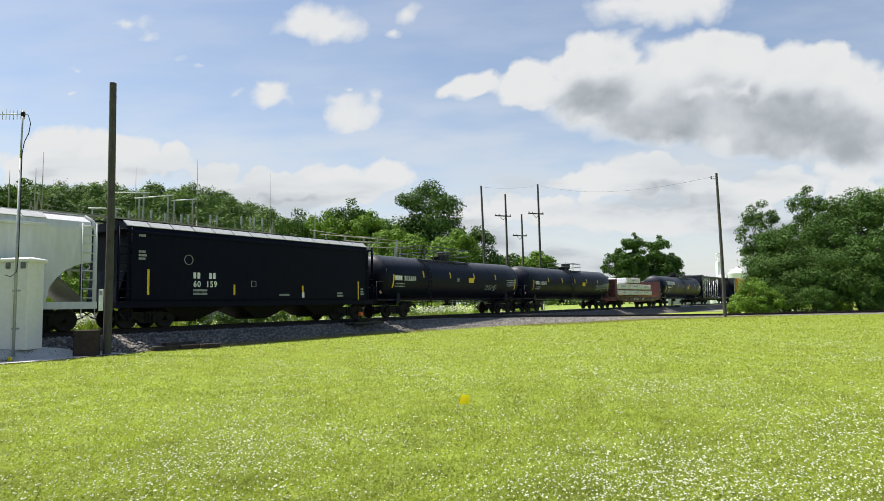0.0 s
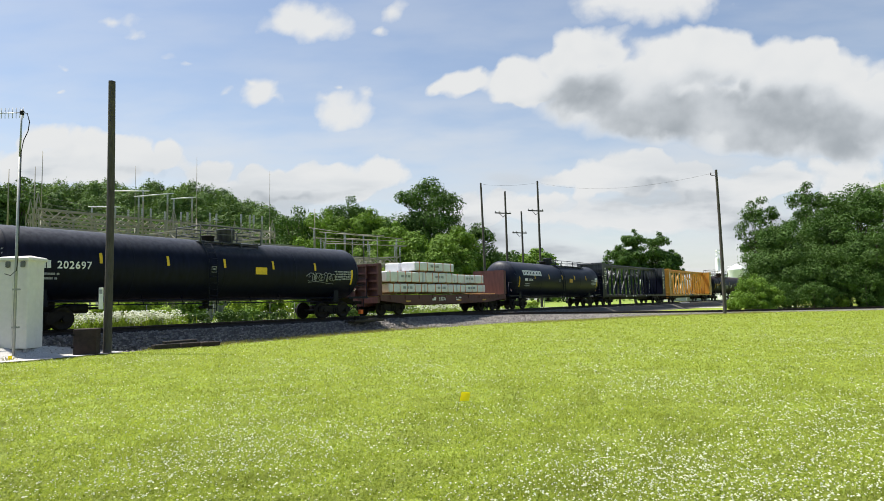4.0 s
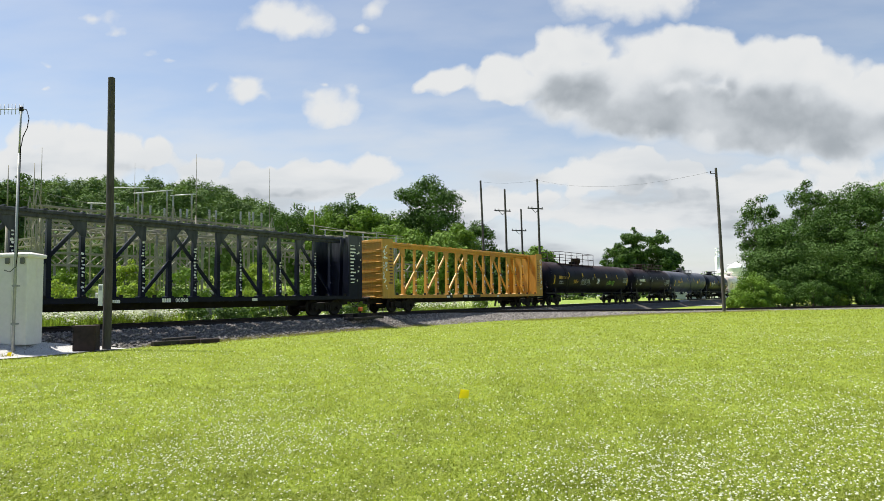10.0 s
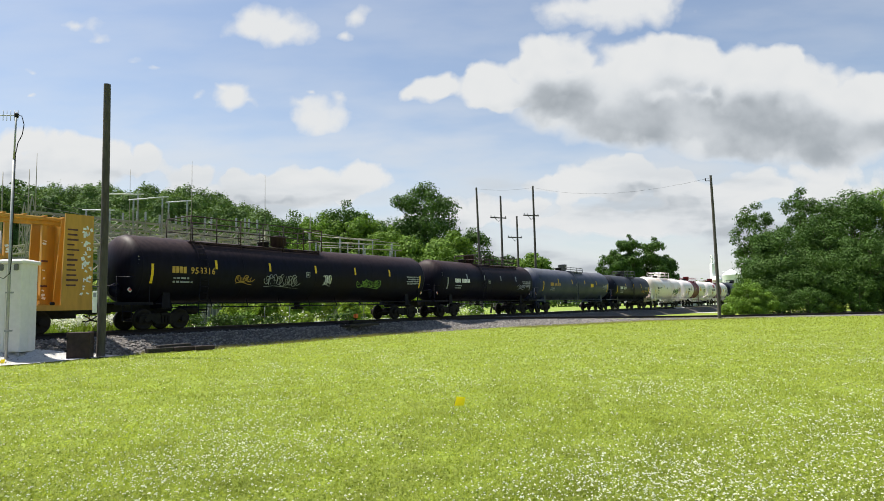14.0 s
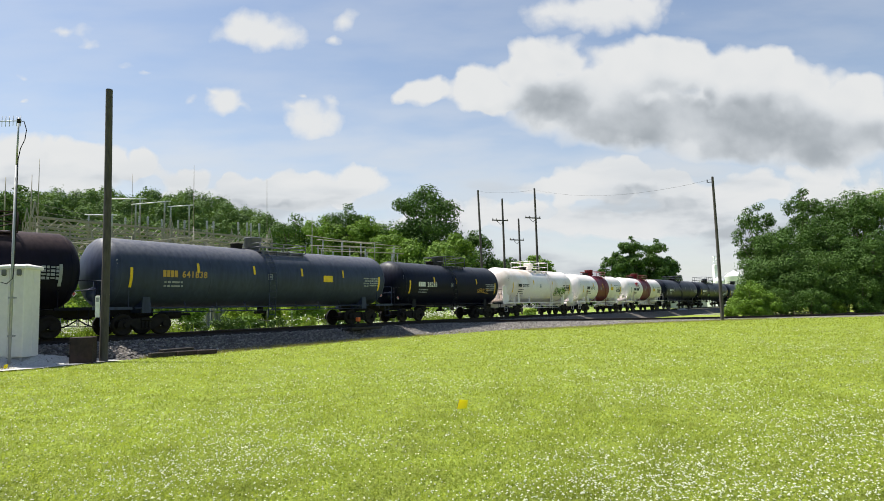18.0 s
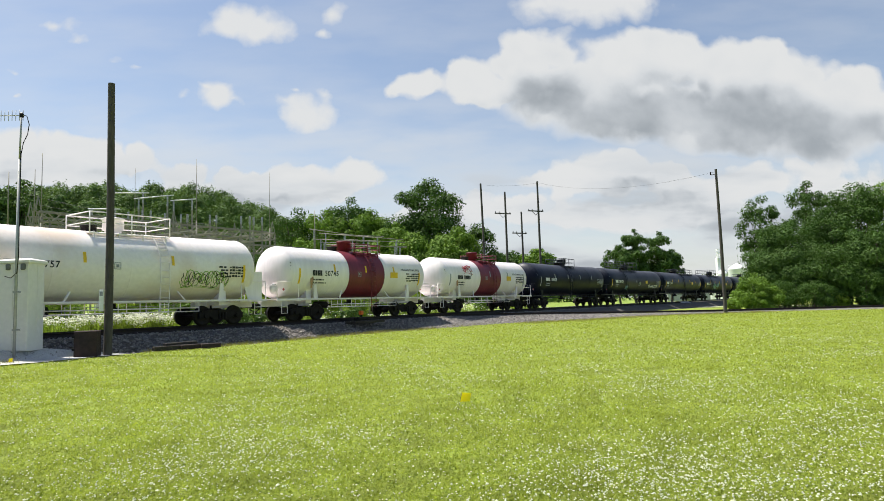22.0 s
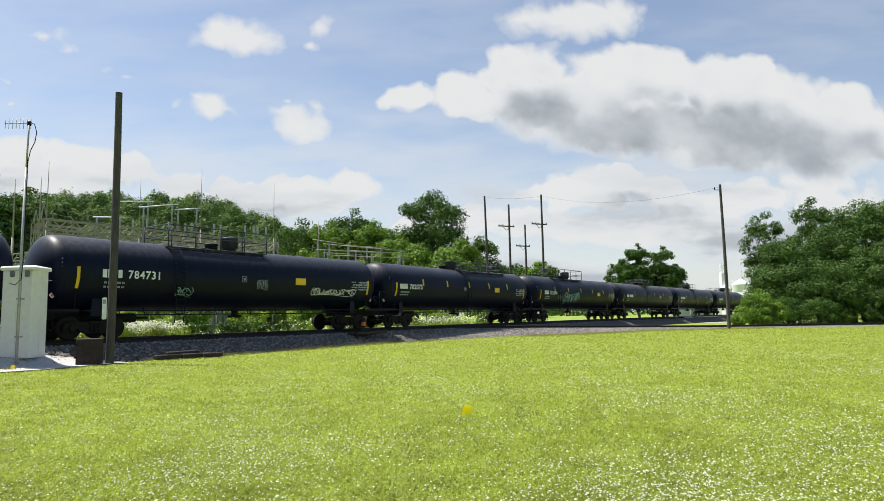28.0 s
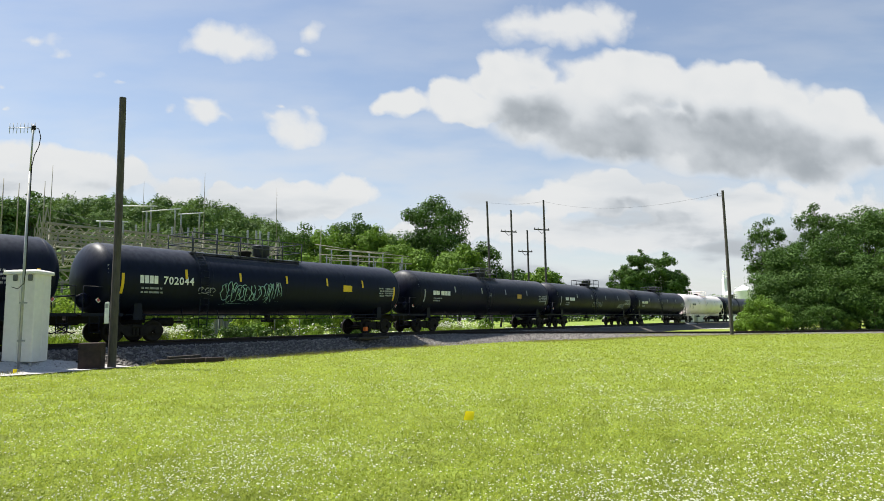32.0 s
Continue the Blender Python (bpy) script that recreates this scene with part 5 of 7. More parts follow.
MAST = thing("antenna_mast", Matrix.Translation(ground_at(-14.68, 22.25)), "slim galvanized mast with a yagi antenna", "antenna mast")
part("lower_pipe", Shape().rod((0, 0, 0), (0.02, 0, 7.0), 0.05, n=10), M_GALV, MAST)
part("upper_pipe", Shape().rod((0.02, 0, 6.95), (0.05, 0, 8.7), 0.03, n=8), M_GALV, MAST)
yagi = part("yagi_antenna", Shape().rod((-0.9, 0.1, 8.62), (0.15, -0.02, 8.58), 0.016, n=6), M_GALV, MAST, "small yagi antenna with upright elements")
for k in range(8):
    x = -0.86 + 0.13 * k
    part("element", Shape().rod((x, 0.09, 8.42), (x, 0.09, 8.80), 0.010, n=5), M_GALV, yagi)
part("feed_box", Shape().box((0.06, 0, 8.58), (0.12, 0.1, 0.16), bev=0.02), M_STEEL, MAST)
part("coax_cable", Shape().tube([(0.06, 0, 8.6), (0.24, 0, 8.55), (0.33, 0, 8.25), (0.28, 0, 7.9), (0.14, 0, 7.6), (0.07, 0, 7.2), (0.07, 0, 3.6), (0.06, -0.05, 3.05), (-0.18, 0, 2.88), (-0.45, 0.1, 2.95)], 0.015, 5), M_STEEL, MAST)
for z in (1.1, 2.4):
    part("clamp", Shape().box((0.01, 0.05, z), (0.16, 0.2, 0.06)), M_GALV, MAST)
pad = []
for s_ in np.linspace(7.6, 13.4, 14):
    row = []
    for n_ in np.linspace(23.55 + 0.25 * math.sin(s_ * 1.1), 25.35 - 0.9 * max(0.0, s_ - 11.2) / 2.2, 6):
        x, y = plan(s_, n_)
        row.append((x, y, max(-0.11, -0.165 + (n_ - 24.4) * 0.37 + 0.05)))
    pad.append(row)
tagged(new("gravel_pad", ribbon("gravel_pad", pad, M_GRAVEL)), "pale gravel pad under the cabinet", "gravel", kind="structure")
RB = thing("relay_box", Matrix.Translation(ground_at(-13.0, 23.75)) @ Matrix.Rotation(radians(12), 4, "Z"), "low rusty brown steel pedestal box", "box")
part("body", Shape().box((0, 0, 0.47), (0.76, 0.55, 0.98), bev=0.02), M_RUST, RB)
part("hinges", Shape().box((-0.38, -0.28, 0.75), (0.10, 0.04, 0.07)).box((-0.38, -0.28, 0.3), (0.10, 0.04, 0.07)), M_STEEL, RB)
for k, (s_, n_, a_, ln) in enumerate(((15.3, 24.0, 4, 1.5), (16.3, 23.85, -3, 1.2), (15.9, 24.2, 9, 1.6), (16.9, 23.6, -14, 0.8))):
    x, y = plan(s_, n_)
    solid("discarded_tie", Shape().box((0, 0, 0.11), (ln, 0.24, 0.18), bev=0.02), M_RUST if k in (1, 3) else M_TIE, "old discarded wooden tie lying at the lawn's edge", "tie", "discarded ties", m=Matrix.Translation(ground_at(x, y, 0.02 + 0.1 * (k == 2))) @ Matrix.Rotation(radians(90 - HEAD + a_), 4, "Z"))


def marker_flag(x, y, tilt, height=0.36):
    ob = thing("marker_flag", Matrix.Translation(ground_at(x, y)) @ Matrix.Rotation(radians(tilt), 4, "Y"), "small yellow utility marker flag on a wire in the grass", "marker flag", "marker flags")
    part("wire", Shape().rod((0, 0, -0.05), (0, 0, height), 0.0025, n=5), M_WIRE, ob)
    part("flag", Shape().add([(0, 0, height), (0.135, 0.01, height + 0.022), (0.142, -0.012, height - 0.10), (0.0, 0, height - 0.14), (0, 0.002, height), (0.135, 0.012, height + 0.022), (0.142, -0.010, height - 0.10), (0.0, 0.002, height - 0.14)],
                             [(0, 1, 2, 3), (7, 6, 5, 4), (0, 4, 5, 1), (1, 5, 6, 2), (2, 6, 7, 3), (3, 7, 4, 0)]), M_FLAG, ob)
    return ob


marker_flag(0.163, 9.85, 14, 0.30)
marker_flag(-14.5, 21.7, 4, 0.18)

# switch machine by the track
x, y = plan(28.6, 25.3)
SW = thing("switch_machine", Matrix.Translation((x, y, 0.40)) @ Matrix.Rotation(radians(90 - HEAD), 4, "Z"), "dark ground-level switch machine with orange target", "switch stand")
part("base", Shape().box((0.2, 0, 0.10), (2.6, 0.35, 0.14), bev=0.02).box((0.2, 0.6, 0.06), (2.4, 0.28, 0.12), bev=0.02), M_TIE, SW)
part("housing", Shape().box((-0.2, 0.2, 0.26), (0.9, 0.4, 0.24), bev=0.05).rod((-0.2, 0.2, 0.3), (-0.2, 0.2, 0.5), 0.05), M_STEEL, SW)
part("lever", Shape().rod((-0.6, 0.1, 0.22), (1.2, -0.05, 0.26), 0.03).box((1.2, -0.05, 0.26), (0.2, 0.08, 0.06)), M_STEEL, SW)
part("target", Shape().box((-0.2, 0.2, 0.62), (0.22, 0.22, 0.24), bev=0.03), M_ORANGE, SW)
part("throw_rod", Shape().rod((-0.2, 0.3, 0.2), (-0.2, 2.0, 0.2), 0.025), M_STEEL, SW)

# gravel road over the spur and the main track
cr = []
for e in np.linspace(-6, 40, 24):
    row = []
    for w_ in (-2.6, 2.6):
        s_, n_ = 100 + w_ + e * 0.05, 10 + e
        p = plan(s_, n_)
        row.append((p[0], p[1], max(float(ground_z(*p)) + 0.04, RAIL_Z - 0.03 if abs(n_ - main_line(100)[0]) < 2.4 else -9)))
    cr.append(row)
tagged(new("road", ribbon("road", cr, M_GRAVEL)), "grey gravel road crossing the main track", "road", kind="structure")


# ---- plants ----
def leaf_cards(rnd, blobs, count, size, squash=0.75, inner=0.55):
    """Small four-cornered leaves scattered in the outer shell of several ellipsoids (x, y, z, rx, ry, rz)."""
    b = np.array(blobs, float)
    wgt = (b[:, 3] * b[:, 4] * b[:, 5]) ** (2 / 3)
    k = rnd.choice(len(b), count, p=wgt / wgt.sum())
    d = rnd.normal(size=(count, 3))
    d /= np.linalg.norm(d, axis=1)[:, None]
    lump = 1 + 0.18 * np.sin(d[:, :1] * 7 + k[:, None]) * np.cos(d[:, 1:2] * 6 + 2 * k[:, None]) + 0.10 * np.sin(d[:, 2:] * 11 + k[:, None])
    rad = (inner * 0.7 + (1.05 - inner * 0.7) * rnd.random((count, 1)) ** 0.6) * lump + rnd.normal(size=(count, 1)) * 0.08
    c = b[k, :3] + d * b[k, 3:] * rad
    nrm = d + rnd.normal(size=(count, 3)) * 0.36 + np.array([0, 0, 0.25])
    nrm /= np.linalg.norm(nrm, axis=1)[:, None]
    t = np.cross(nrm, rnd.normal(size=(count, 3)))
    t /= np.linalg.norm(t, axis=1)[:, None] + 1e-9
    u = np.cross(nrm, t)
    sz = size * (0.6 + 0.8 * rnd.random((count, 1)))
    return np.stack([c - t * sz - u * sz * squash * 0.6, c + t * sz - u * sz * squash * 0.6, c + u * sz * squash * 1.2], 1)


def tree(name, x, y, height, spread, label, seed, leaves=7000, leaf=0.24, material=None, lobes=9, low=0.25, squeeze=1.0, base=None):
    """A tapered trunk with limbs and a crown of many leaves in uneven lobes."""
    rnd = np.random.default_rng(seed)
    g = ground_at(x, y) if base is None else (x, y, base)
    ob = thing(name, Matrix.Translation(g), label, "tree" if height > 4 else "bush")
    tr = Shape()
    top = height * 0.72
    pts = [Vector((0.02 * height * math.sin(i * 1.3 + seed), 0.02 * height * math.cos(i * 1.7 + seed), -0.3 + (top + 0.3) * i / 6)) for i in range(7)]
    r0 = max(0.05, height * 0.020)
    for i in range(6):
        tr.rod(pts[i], pts[i + 1], r0 * (1 - i / 7), r0 * (1 - (i + 1) / 7), n=8, cap=False)
    blobs = []
    zm, rz = height * (low + 1) / 2, height * (1 - low) / 2
    for k in range(int(lobes * 5.5)):
        d = rnd.normal(size=3)
        d /= np.linalg.norm(d)
        d *= rnd.random() ** 0.4
        if k < 7:
            d = np.array([0.62 * math.cos(1.05 * k), 0.62 * math.sin(1.05 * k), 0.66 + 0.08 * (k % 2)]) if k else np.array([0.1, 0.0, 0.95])
        rr = spread * rnd.uniform(0.16, 0.32) * (1 - 0.2 * max(0, d[2]))
        taper = 1 - 0.18 * max(0.0, d[2]) - 0.15 * max(0.0, -d[2])
        c = Vector((d[0] * (spread - rr * 0.7) * taper, d[1] * (spread - rr * 0.7) * taper * squeeze, zm + d[2] * (rz - rr * 0.62)))
        blobs.append((c.x, c.y, c.z, rr * 1.1, rr * 1.1, rr * 0.8))
        if k % 4 == 0:
            f = min(0.95, max(0.1, c.z / height))
            tr.rod(pts[min(5, max(1, int(f * 5)))], c, r0 * 0.30, r0 * 0.07, n=5, cap=False)
    part("trunk", tr, M_BARK, ob)
    part("crown", cards("crown", leaf_cards(rnd, blobs, int(leaves * 1.7), leaf * 0.84, inner=0.8), material or M_LEAF, 3), None, ob)
    return ob


def at_view(px, depth):
    """A place by its slope to the side of the view axis, and its depth."""
    return px * depth, depth


# big trees beyond the track, by slope, depth, height over eye as slope, spread
for k, (p, d, q, sp, mt, lv) in enumerate([(-0.022, 112, 0.196, 8.0, M_LEAF_DARK, 17000), (0.020, 100, 0.118, 5.0, M_LEAF, 7500), (-0.075, 105, 0.128, 5.0, M_LEAF, 7500), (-0.112, 112, 0.150, 5.4, M_LEAF, 8000), (-0.145, 118, 0.170, 6.4, M_LEAF_DARK, 8500), (-0.182, 112, 0.150, 5.6, M_LEAF, 7500),
                                           (-0.045, 118, 0.14, 5.6, M_LEAF_DARK, 6000), (0.052, 118, 0.122, 5.2, M_LEAF_DARK, 6000), (0.105, 150, 0.078, 6.5, M_LEAF_DARK, 6500), (0.145, 140, 0.080, 6.0, M_LEAF, 6500), (0.08, 150, 0.075, 6.0, M_LEAF_DARK, 5500), (-0.225, 120, 0.155, 6.2, M_LEAF_DARK, 6000),
                                           (0.270, 190, 0.083, 5.6, M_LEAF_DARK, 5500), (0.295, 192, 0.107, 5.2, M_LEAF_DARK, 5500), (0.334, 195, 0.102, 6.2, M_LEAF_DARK, 6500), (0.352, 198, 0.074, 4.6, M_LEAF_DARK, 3500), (-0.162, 125, 0.146, 5.6, M_LEAF, 7000), (-0.128, 128, 0.140, 5.6, M_LEAF_DARK, 7000), (-0.094, 124, 0.136, 5.4, M_LEAF, 7000), (-0.205, 124, 0.145, 5.6, M_LEAF, 6000), (0.0, 96, 0.10, 4.6, M_LEAF, 6500), (-0.05, 98, 0.11, 4.6, M_LEAF, 6500)]):
    x, y = at_view(p, d)
    h = 1.5 + q * d - float(ground_z(x, y))
    tree("tree", x, y, h, sp, "broad leafy green tree beyond the rail yard" if k else "tall dense dark green tree beyond the track", 40 + k, int(lv * 1.25), 0.22 if d < 125 else 0.32, mt, lobes=16 if k == 0 else 12, low=0.12)

for k, (p, d, q, sp) in enumerate([(-0.70, 135, 0.20, 7.0), (-0.655, 140, 0.212, 7.5), (-0.60, 150, 0.185, 7.0), (-0.75, 130, 0.19, 7.0)]):
    x, y = at_view(p, d)
    tree("tree", x, y, 1.5 + q * d - float(ground_z(x, y)), sp, "tall leafy tree at the foot of the hill", 70 + k, 9000, 0.34, M_LEAF_HILL, lobes=13, low=0.1)

# thicket between spur and main track
for k, (p, d, q, sp, mt, lv, lf) in enumerate([(0.494, 84, 0.145, 3.5, M_LEAF_DARK, 7000, 0.20), (0.532, 80, 0.108, 5.2, M_LEAF_DARK, 13000, 0.20), (0.522, 79, 0.07, 4.4, M_LEAF_DARK, 9000, 0.20), (0.566, 88, 0.166, 3.8, M_LEAF_DARK, 8000, 0.22), (0.60, 82, 0.125, 5.0, M_LEAF_DARK, 10000, 0.2), (0.64, 84, 0.160, 6.2, M_LEAF_DARK, 14000, 0.22), (0.70, 84, 0.162, 6.4, M_LEAF, 14000, 0.22), (0.76, 86, 0.17, 6.5, M_LEAF_DARK, 10000, 0.22), (0.67, 76, 0.10, 5.0, M_LEAF_DARK, 9000, 0.2), (0.74, 78, 0.105, 5.2, M_LEAF_DARK, 9000, 0.2), (0.585, 76, 0.07, 4.4, M_LEAF_DARK, 8000, 0.18), (0.83, 84, 0.16, 7.0, M_LEAF, 7000, 0.25)]):
    x, y = at_view(p, d)
    h = (1.5 + q * d - float(ground_z(x, y))) * 1.06
    tree("tree", x, y, h, sp, "dense green tree in the thicket beside the spur", 80 + k, int(lv * 1.3), lf * 0.68, mt, lobes=14, low=0.02)
for k, (p, d, q, sp) in enumerate([(0.476, 70, 0.034, 2.3), (0.455, 72, 0.010, 1.4), (0.497, 69, 0.016, 1.8), (0.444, 73, -0.006, 0.9), (0.605, 74, -0.002, 1.4), (0.652, 76, -0.010, 1.2)]):
    x, y = at_view(p, d)
    h = max(1.2, 1.5 + q * d - float(ground_z(x, y)))
    tree("bush", x, y, h, sp, "light green leafy bush in front of the thicket", 110 + k, 5200, 0.10, M_LEAF_LIGHT if k in (3, 4) else M_LEAF, lobes=10, low=-0.12)

for k in range(13):
    x, y = at_view(0.515 + 0.027 * k, 74.5 + 1.5 * math.sin(k * 2.1))
    tree("bush", x, y, 3.4 + 1.2 * math.sin(k * 1.7), 2.4, "dark green undergrowth bush at the thicket's foot", 260 + k, 2600, 0.10, M_LEAF_DARK, lobes=8, low=-0.12)

# scrub right behind the track
for k, (s_, n_, h_, sp_) in enumerate(((22.6, 32.6, 1.5, 0.9), (24.2, 32.4, 1.6, 1.0), (25.8, 33.0, 1.5, 0.9), (27.5, 33.2, 1.3, 0.8), (29.0, 33.0, 1.4, 0.8), (10.6, 33.0, 1.5, 0.9), (35.0, 33.6, 1.3, 0.8), (37.0, 34.0, 1.5, 1.0))):
    x, y = plan(s_, n_)
    tree("bush", x, y, h_, sp_, "low dark green bush growing behind the track", 230 + k, 900, 0.07, M_LEAF_DARK, lobes=6, low=-0.1)
rndw = np.random.default_rng(7)
for k in range(26):
    s_ = -8 + k * 3.6 + rndw.uniform(-1, 1)
    n_ = 36 + rndw.uniform(0, 9)
    x, y = plan(s_, n_)
    tree("bush", x, y, rndw.uniform(0.9, 2.6), rndw.uniform(0.8, 1.5), "weedy green bush behind the track", 140 + k, 1500, 0.11, M_LEAF_LIGHT if k % 3 else M_LEAF, lobes=6, low=-0.1)

for k in range(30):
    s_ = 0 + k * 2.2 + rndw.uniform(-1, 1)
    n_ = 46 + rndw.uniform(0, 8) + (6 if k % 4 == 0 else 0)
    x, y = plan(s_, n_)
    tree("shrub", x, y, rndw.uniform(3.0, 6.2), rndw.uniform(1.6, 2.8), "light green shrub in front of the substation", 300 + k, 2000, 0.14, M_LEAF_LIGHT if k % 3 else M_LEAF, lobes=7, low=0.0)

# wooded hill
hill = []
rndh = np.random.default_rng(9)
for k in range(1500):
    x, y = rndh.uniform(-330, 20), rndh.uniform(120, 300)
    p = x / y
    if p < -1.0 or p > -0.11 or ground_z(x, y) < 3 or -0.8225 * x + 0.5687 * y < 92:
        continue
    hill.append((x, y))
hill = hill[:520]
blobs = []
for x, y in hill:
    g, h = float(ground_z(x, y)), rndh.uniform(8, 14)
    w_ = rndh.uniform(2.8, 4.6)
    blobs.append((x, y, g + h * 0.62, w_, w_, h * 0.42))
    blobs.append((x + rndh.uniform(-2, 2), y + rndh.uniform(-2, 2), g + h * 0.85, w_ * 0.6, w_ * 0.6, h * 0.22))
tagged(new("hill_woods", cards("hill_woods", leaf_cards(rndh, blobs, 480000, 0.35, inner=1.05), M_LEAF_HILL, 3)), "dense deciduous woods covering the hill", "woods", kind="stuff")
far = []
for k in range(260):
    p = rndh.uniform(-0.9, 1.2)
    d = rndh.uniform(330, 420)
    far.append((p * d, d, rndh.uniform(4, 8), 9, 9, rndh.uniform(4, 7)))
tagged(new("far_woods", cards("far_woods", leaf_cards(rndh, far, 50000, 1.1, inner=0.7), M_LEAF_HILL, 3)), "distant line of trees along the horizon", "woods", kind="stuff")


# ---- substation beyond the track ----
def lattice(shape, a, b, w, h, bays, bar=0.07):
    """A box truss from a to b: four chords with zigzag braces."""
    a, b = Vector(a), Vector(b)
    d = (b - a).normalized()
    side = d.cross(Vector((0, 0, 1)))
    side = side.normalized() if side.length > 0.1 else Vector((1, 0, 0))
    up = side.cross(d).normalized()
    off = [side * (sx * w / 2) + up * (sy * h / 2) for sx, sy in ((-1, -1), (1, -1), (1, 1), (-1, 1))]
    for q in off:
        shape.beam(a + q, b + q, bar * 1.5)
    for i in range(bays):
        p0, p1 = a + (b - a) * (i / bays), a + (b - a) * ((i + 1) / bays)
        for k in range(4):
            q0, q1 = off[k], off[(k + 1) % 4]
            shape.beam(p0 + (q0 if i % 2 else q1), p1 + (q1 if i % 2 else q0), bar)
    return shape


def gantry(s0, s1, n, top, label, legs=2, peak=0.0):
    g0 = ground_at(*plan(s0, n))[2]
    ob = thing("substation_gantry", Matrix(), label, "gantry", "gantries of the substation")
    for i in range(legs):
        s_ = s0 + (s1 - s0) * i / (legs - 1)
        x, y = plan(s_, n)
        z = float(ground_z(x, y))
        part("column", lattice(Shape(), (x, y, z - 0.2), (x, y, top), 0.6, 0.6, 9, 0.05), M_LATTICE, ob)
        if peak:
            part("peak", Shape().beam((x - 0.35, y, top), (x, y, top + peak), 0.07).beam((x + 0.35, y, top), (x, y, top + peak), 0.07).beam((x, y - 0.3, top), (x, y, top + peak), 0.07), M_LATTICE, ob)
    a, b = plan(s0, n), plan(s1, n)
    part("crossbeam", lattice(Shape(), (*a, top - 0.5), (*b, top - 0.5), 0.8, 1.0, max(6, int((s1 - s0) / 1.1)), 0.085), M_LATTICE, ob)
    k = int((s1 - s0) / 2.2)
    for i in range(k):
        x, y = plan(s0 + (s1 - s0) * (i + 0.5) / k, n)
        part("insulator", Shape().lathe([(top - 1.0 - 0.11 * j, 0.07 + 0.05 * (j % 2), 0) for j in range(9)], "z", 8, Matrix.Translation((x, y, 0))), M_PORCELAIN, ob)
    return ob


for s0, s1, n_, top, legs, pk in ((27, 58, 62, 9.8, 3, 0), (30, 60, 70, 12.6, 3, 1.6), (22, 38, 56, 6.8, 2, 0), (34, 62, 78, 12.2, 3, 0), (36, 66, 86, 14.2, 2, 1.8), (60, 80, 62, 8.8, 2, 0), (62, 84, 70, 9.8, 2, 0), (59, 76, 56, 7.4, 2, 0)):
    gantry(s0, s1, n_, top - 0.9, "weathered lattice steel gantry of the substation", legs, pk)
# cross beams that join the gantries front to back
for s_, n0, n1, top in ((31, 56, 78, 9.0), (38, 56, 86, 9.6), (45, 62, 86, 10.4), (53, 62, 86, 11.0), (64, 56, 70, 8.0), (70, 56, 70, 8.3), (76, 62, 70, 8.6)):
    a, b = plan(s_, n0), plan(s_, n1)
    solid("substation_crossbeam", lattice(Shape(), (*a, top - 0.9), (*b, top - 0.7), 0.7, 0.8, int((n1 - n0) / 1.1)), M_LATTICE, "long lattice steel beam between substation gantries", "crossbeam", "beams of the substation")
# tubular buses on post insulators
rnds = random.Random(21)
for k in range(3):
    s_, n_ = 30 + (k % 7) * 5.2 + (8 if k > 11 else 0), 60 + (k // 7) * 20
    top = 8.4 + (k // 7) * 4.6 + rnds.uniform(-0.3, 0.3)
    x, y = plan(s_, n_)
    bus = thing("bus_support", Matrix(), "pipe bus on porcelain posts in the substation", "bus support", "bus supports of the substation")
    for e in (-1.6, 1.6):
        xx, yy = plan(s_ + e, n_)
        part("post", Shape().beam((xx, yy, float(ground_z(xx, yy)) - 0.1), (xx, yy, top - 1.2), 0.22), M_LATTICE, bus)
        part("post_insulator", Shape().lathe([(top - 1.2 + 0.1 * j, 0.09 + 0.06 * (j % 2), 0) for j in range(12)], "z", 8, Matrix.Translation((xx, yy, 0))), M_PORCELAIN, bus)
    a, b = plan(s_ - 3.4, n_), plan(s_ + 3.4, n_)
    part("pipe", Shape().rod((*a, top), (*b, top), 0.07, n=8), M_LATTICE, bus)
# pale pipe buses high over the trusses, and switch posts on the beams
for p0, p1, q0, q1, d in ((-0.5182, -0.4549, 0.1838, 0.1823, 74), (-0.4785, -0.4171, 0.1739, 0.1778, 72), (-0.4214, -0.3819, 0.1691, 0.1708, 72), (-0.55, -0.50, 0.160, 0.158, 70), (-0.2065, -0.14, 0.119, 0.108, 74), (-0.19, -0.11, 0.112, 0.103, 72), (-0.13, -0.06, 0.106, 0.098, 72), (-0.20, -0.10, 0.103, 0.096, 70), (-0.18, -0.055, 0.094, 0.087, 71), (-0.16, -0.09, 0.109, 0.104, 76), (-0.15, -0.058, 0.101, 0.094, 78), (-0.19, -0.13, 0.098, 0.094, 79), (-0.12, -0.056, 0.091, 0.086, 73)):
    thin = 0.065 if p0 < -0.3 else 0.042
    bus = thing("pipe_bus", Matrix(), "pale pipe bus on posts over the substation", "pipe bus", "pipe buses of the substation")
    a, b = Vector((p0 * d, d, 1.5 + q0 * d)), Vector((p1 * d, d, 1.5 + q1 * d))
    part("pipe", Shape().rod(a, b, thin, n=8), M_PALEPIPE if thin > 0.05 else M_LATTICE, bus)
    for f in (0.12, 0.85):
        c = a.lerp(b, f)
        g = float(ground_z(c.x, c.y))
        part("post_insulator", Shape().lathe([(c.z - 1.25 + 0.1 * j, thin + 0.05 * (j % 2), 0) for j in range(13)], "z", 8, Matrix.Translation((c.x, c.y, 0))), M_GALV, bus)
        part("post", Shape().beam((c.x, c.y, g - 0.1), (c.x, c.y, c.z - 1.2), thin * 2.2), M_LATTICE, bus)
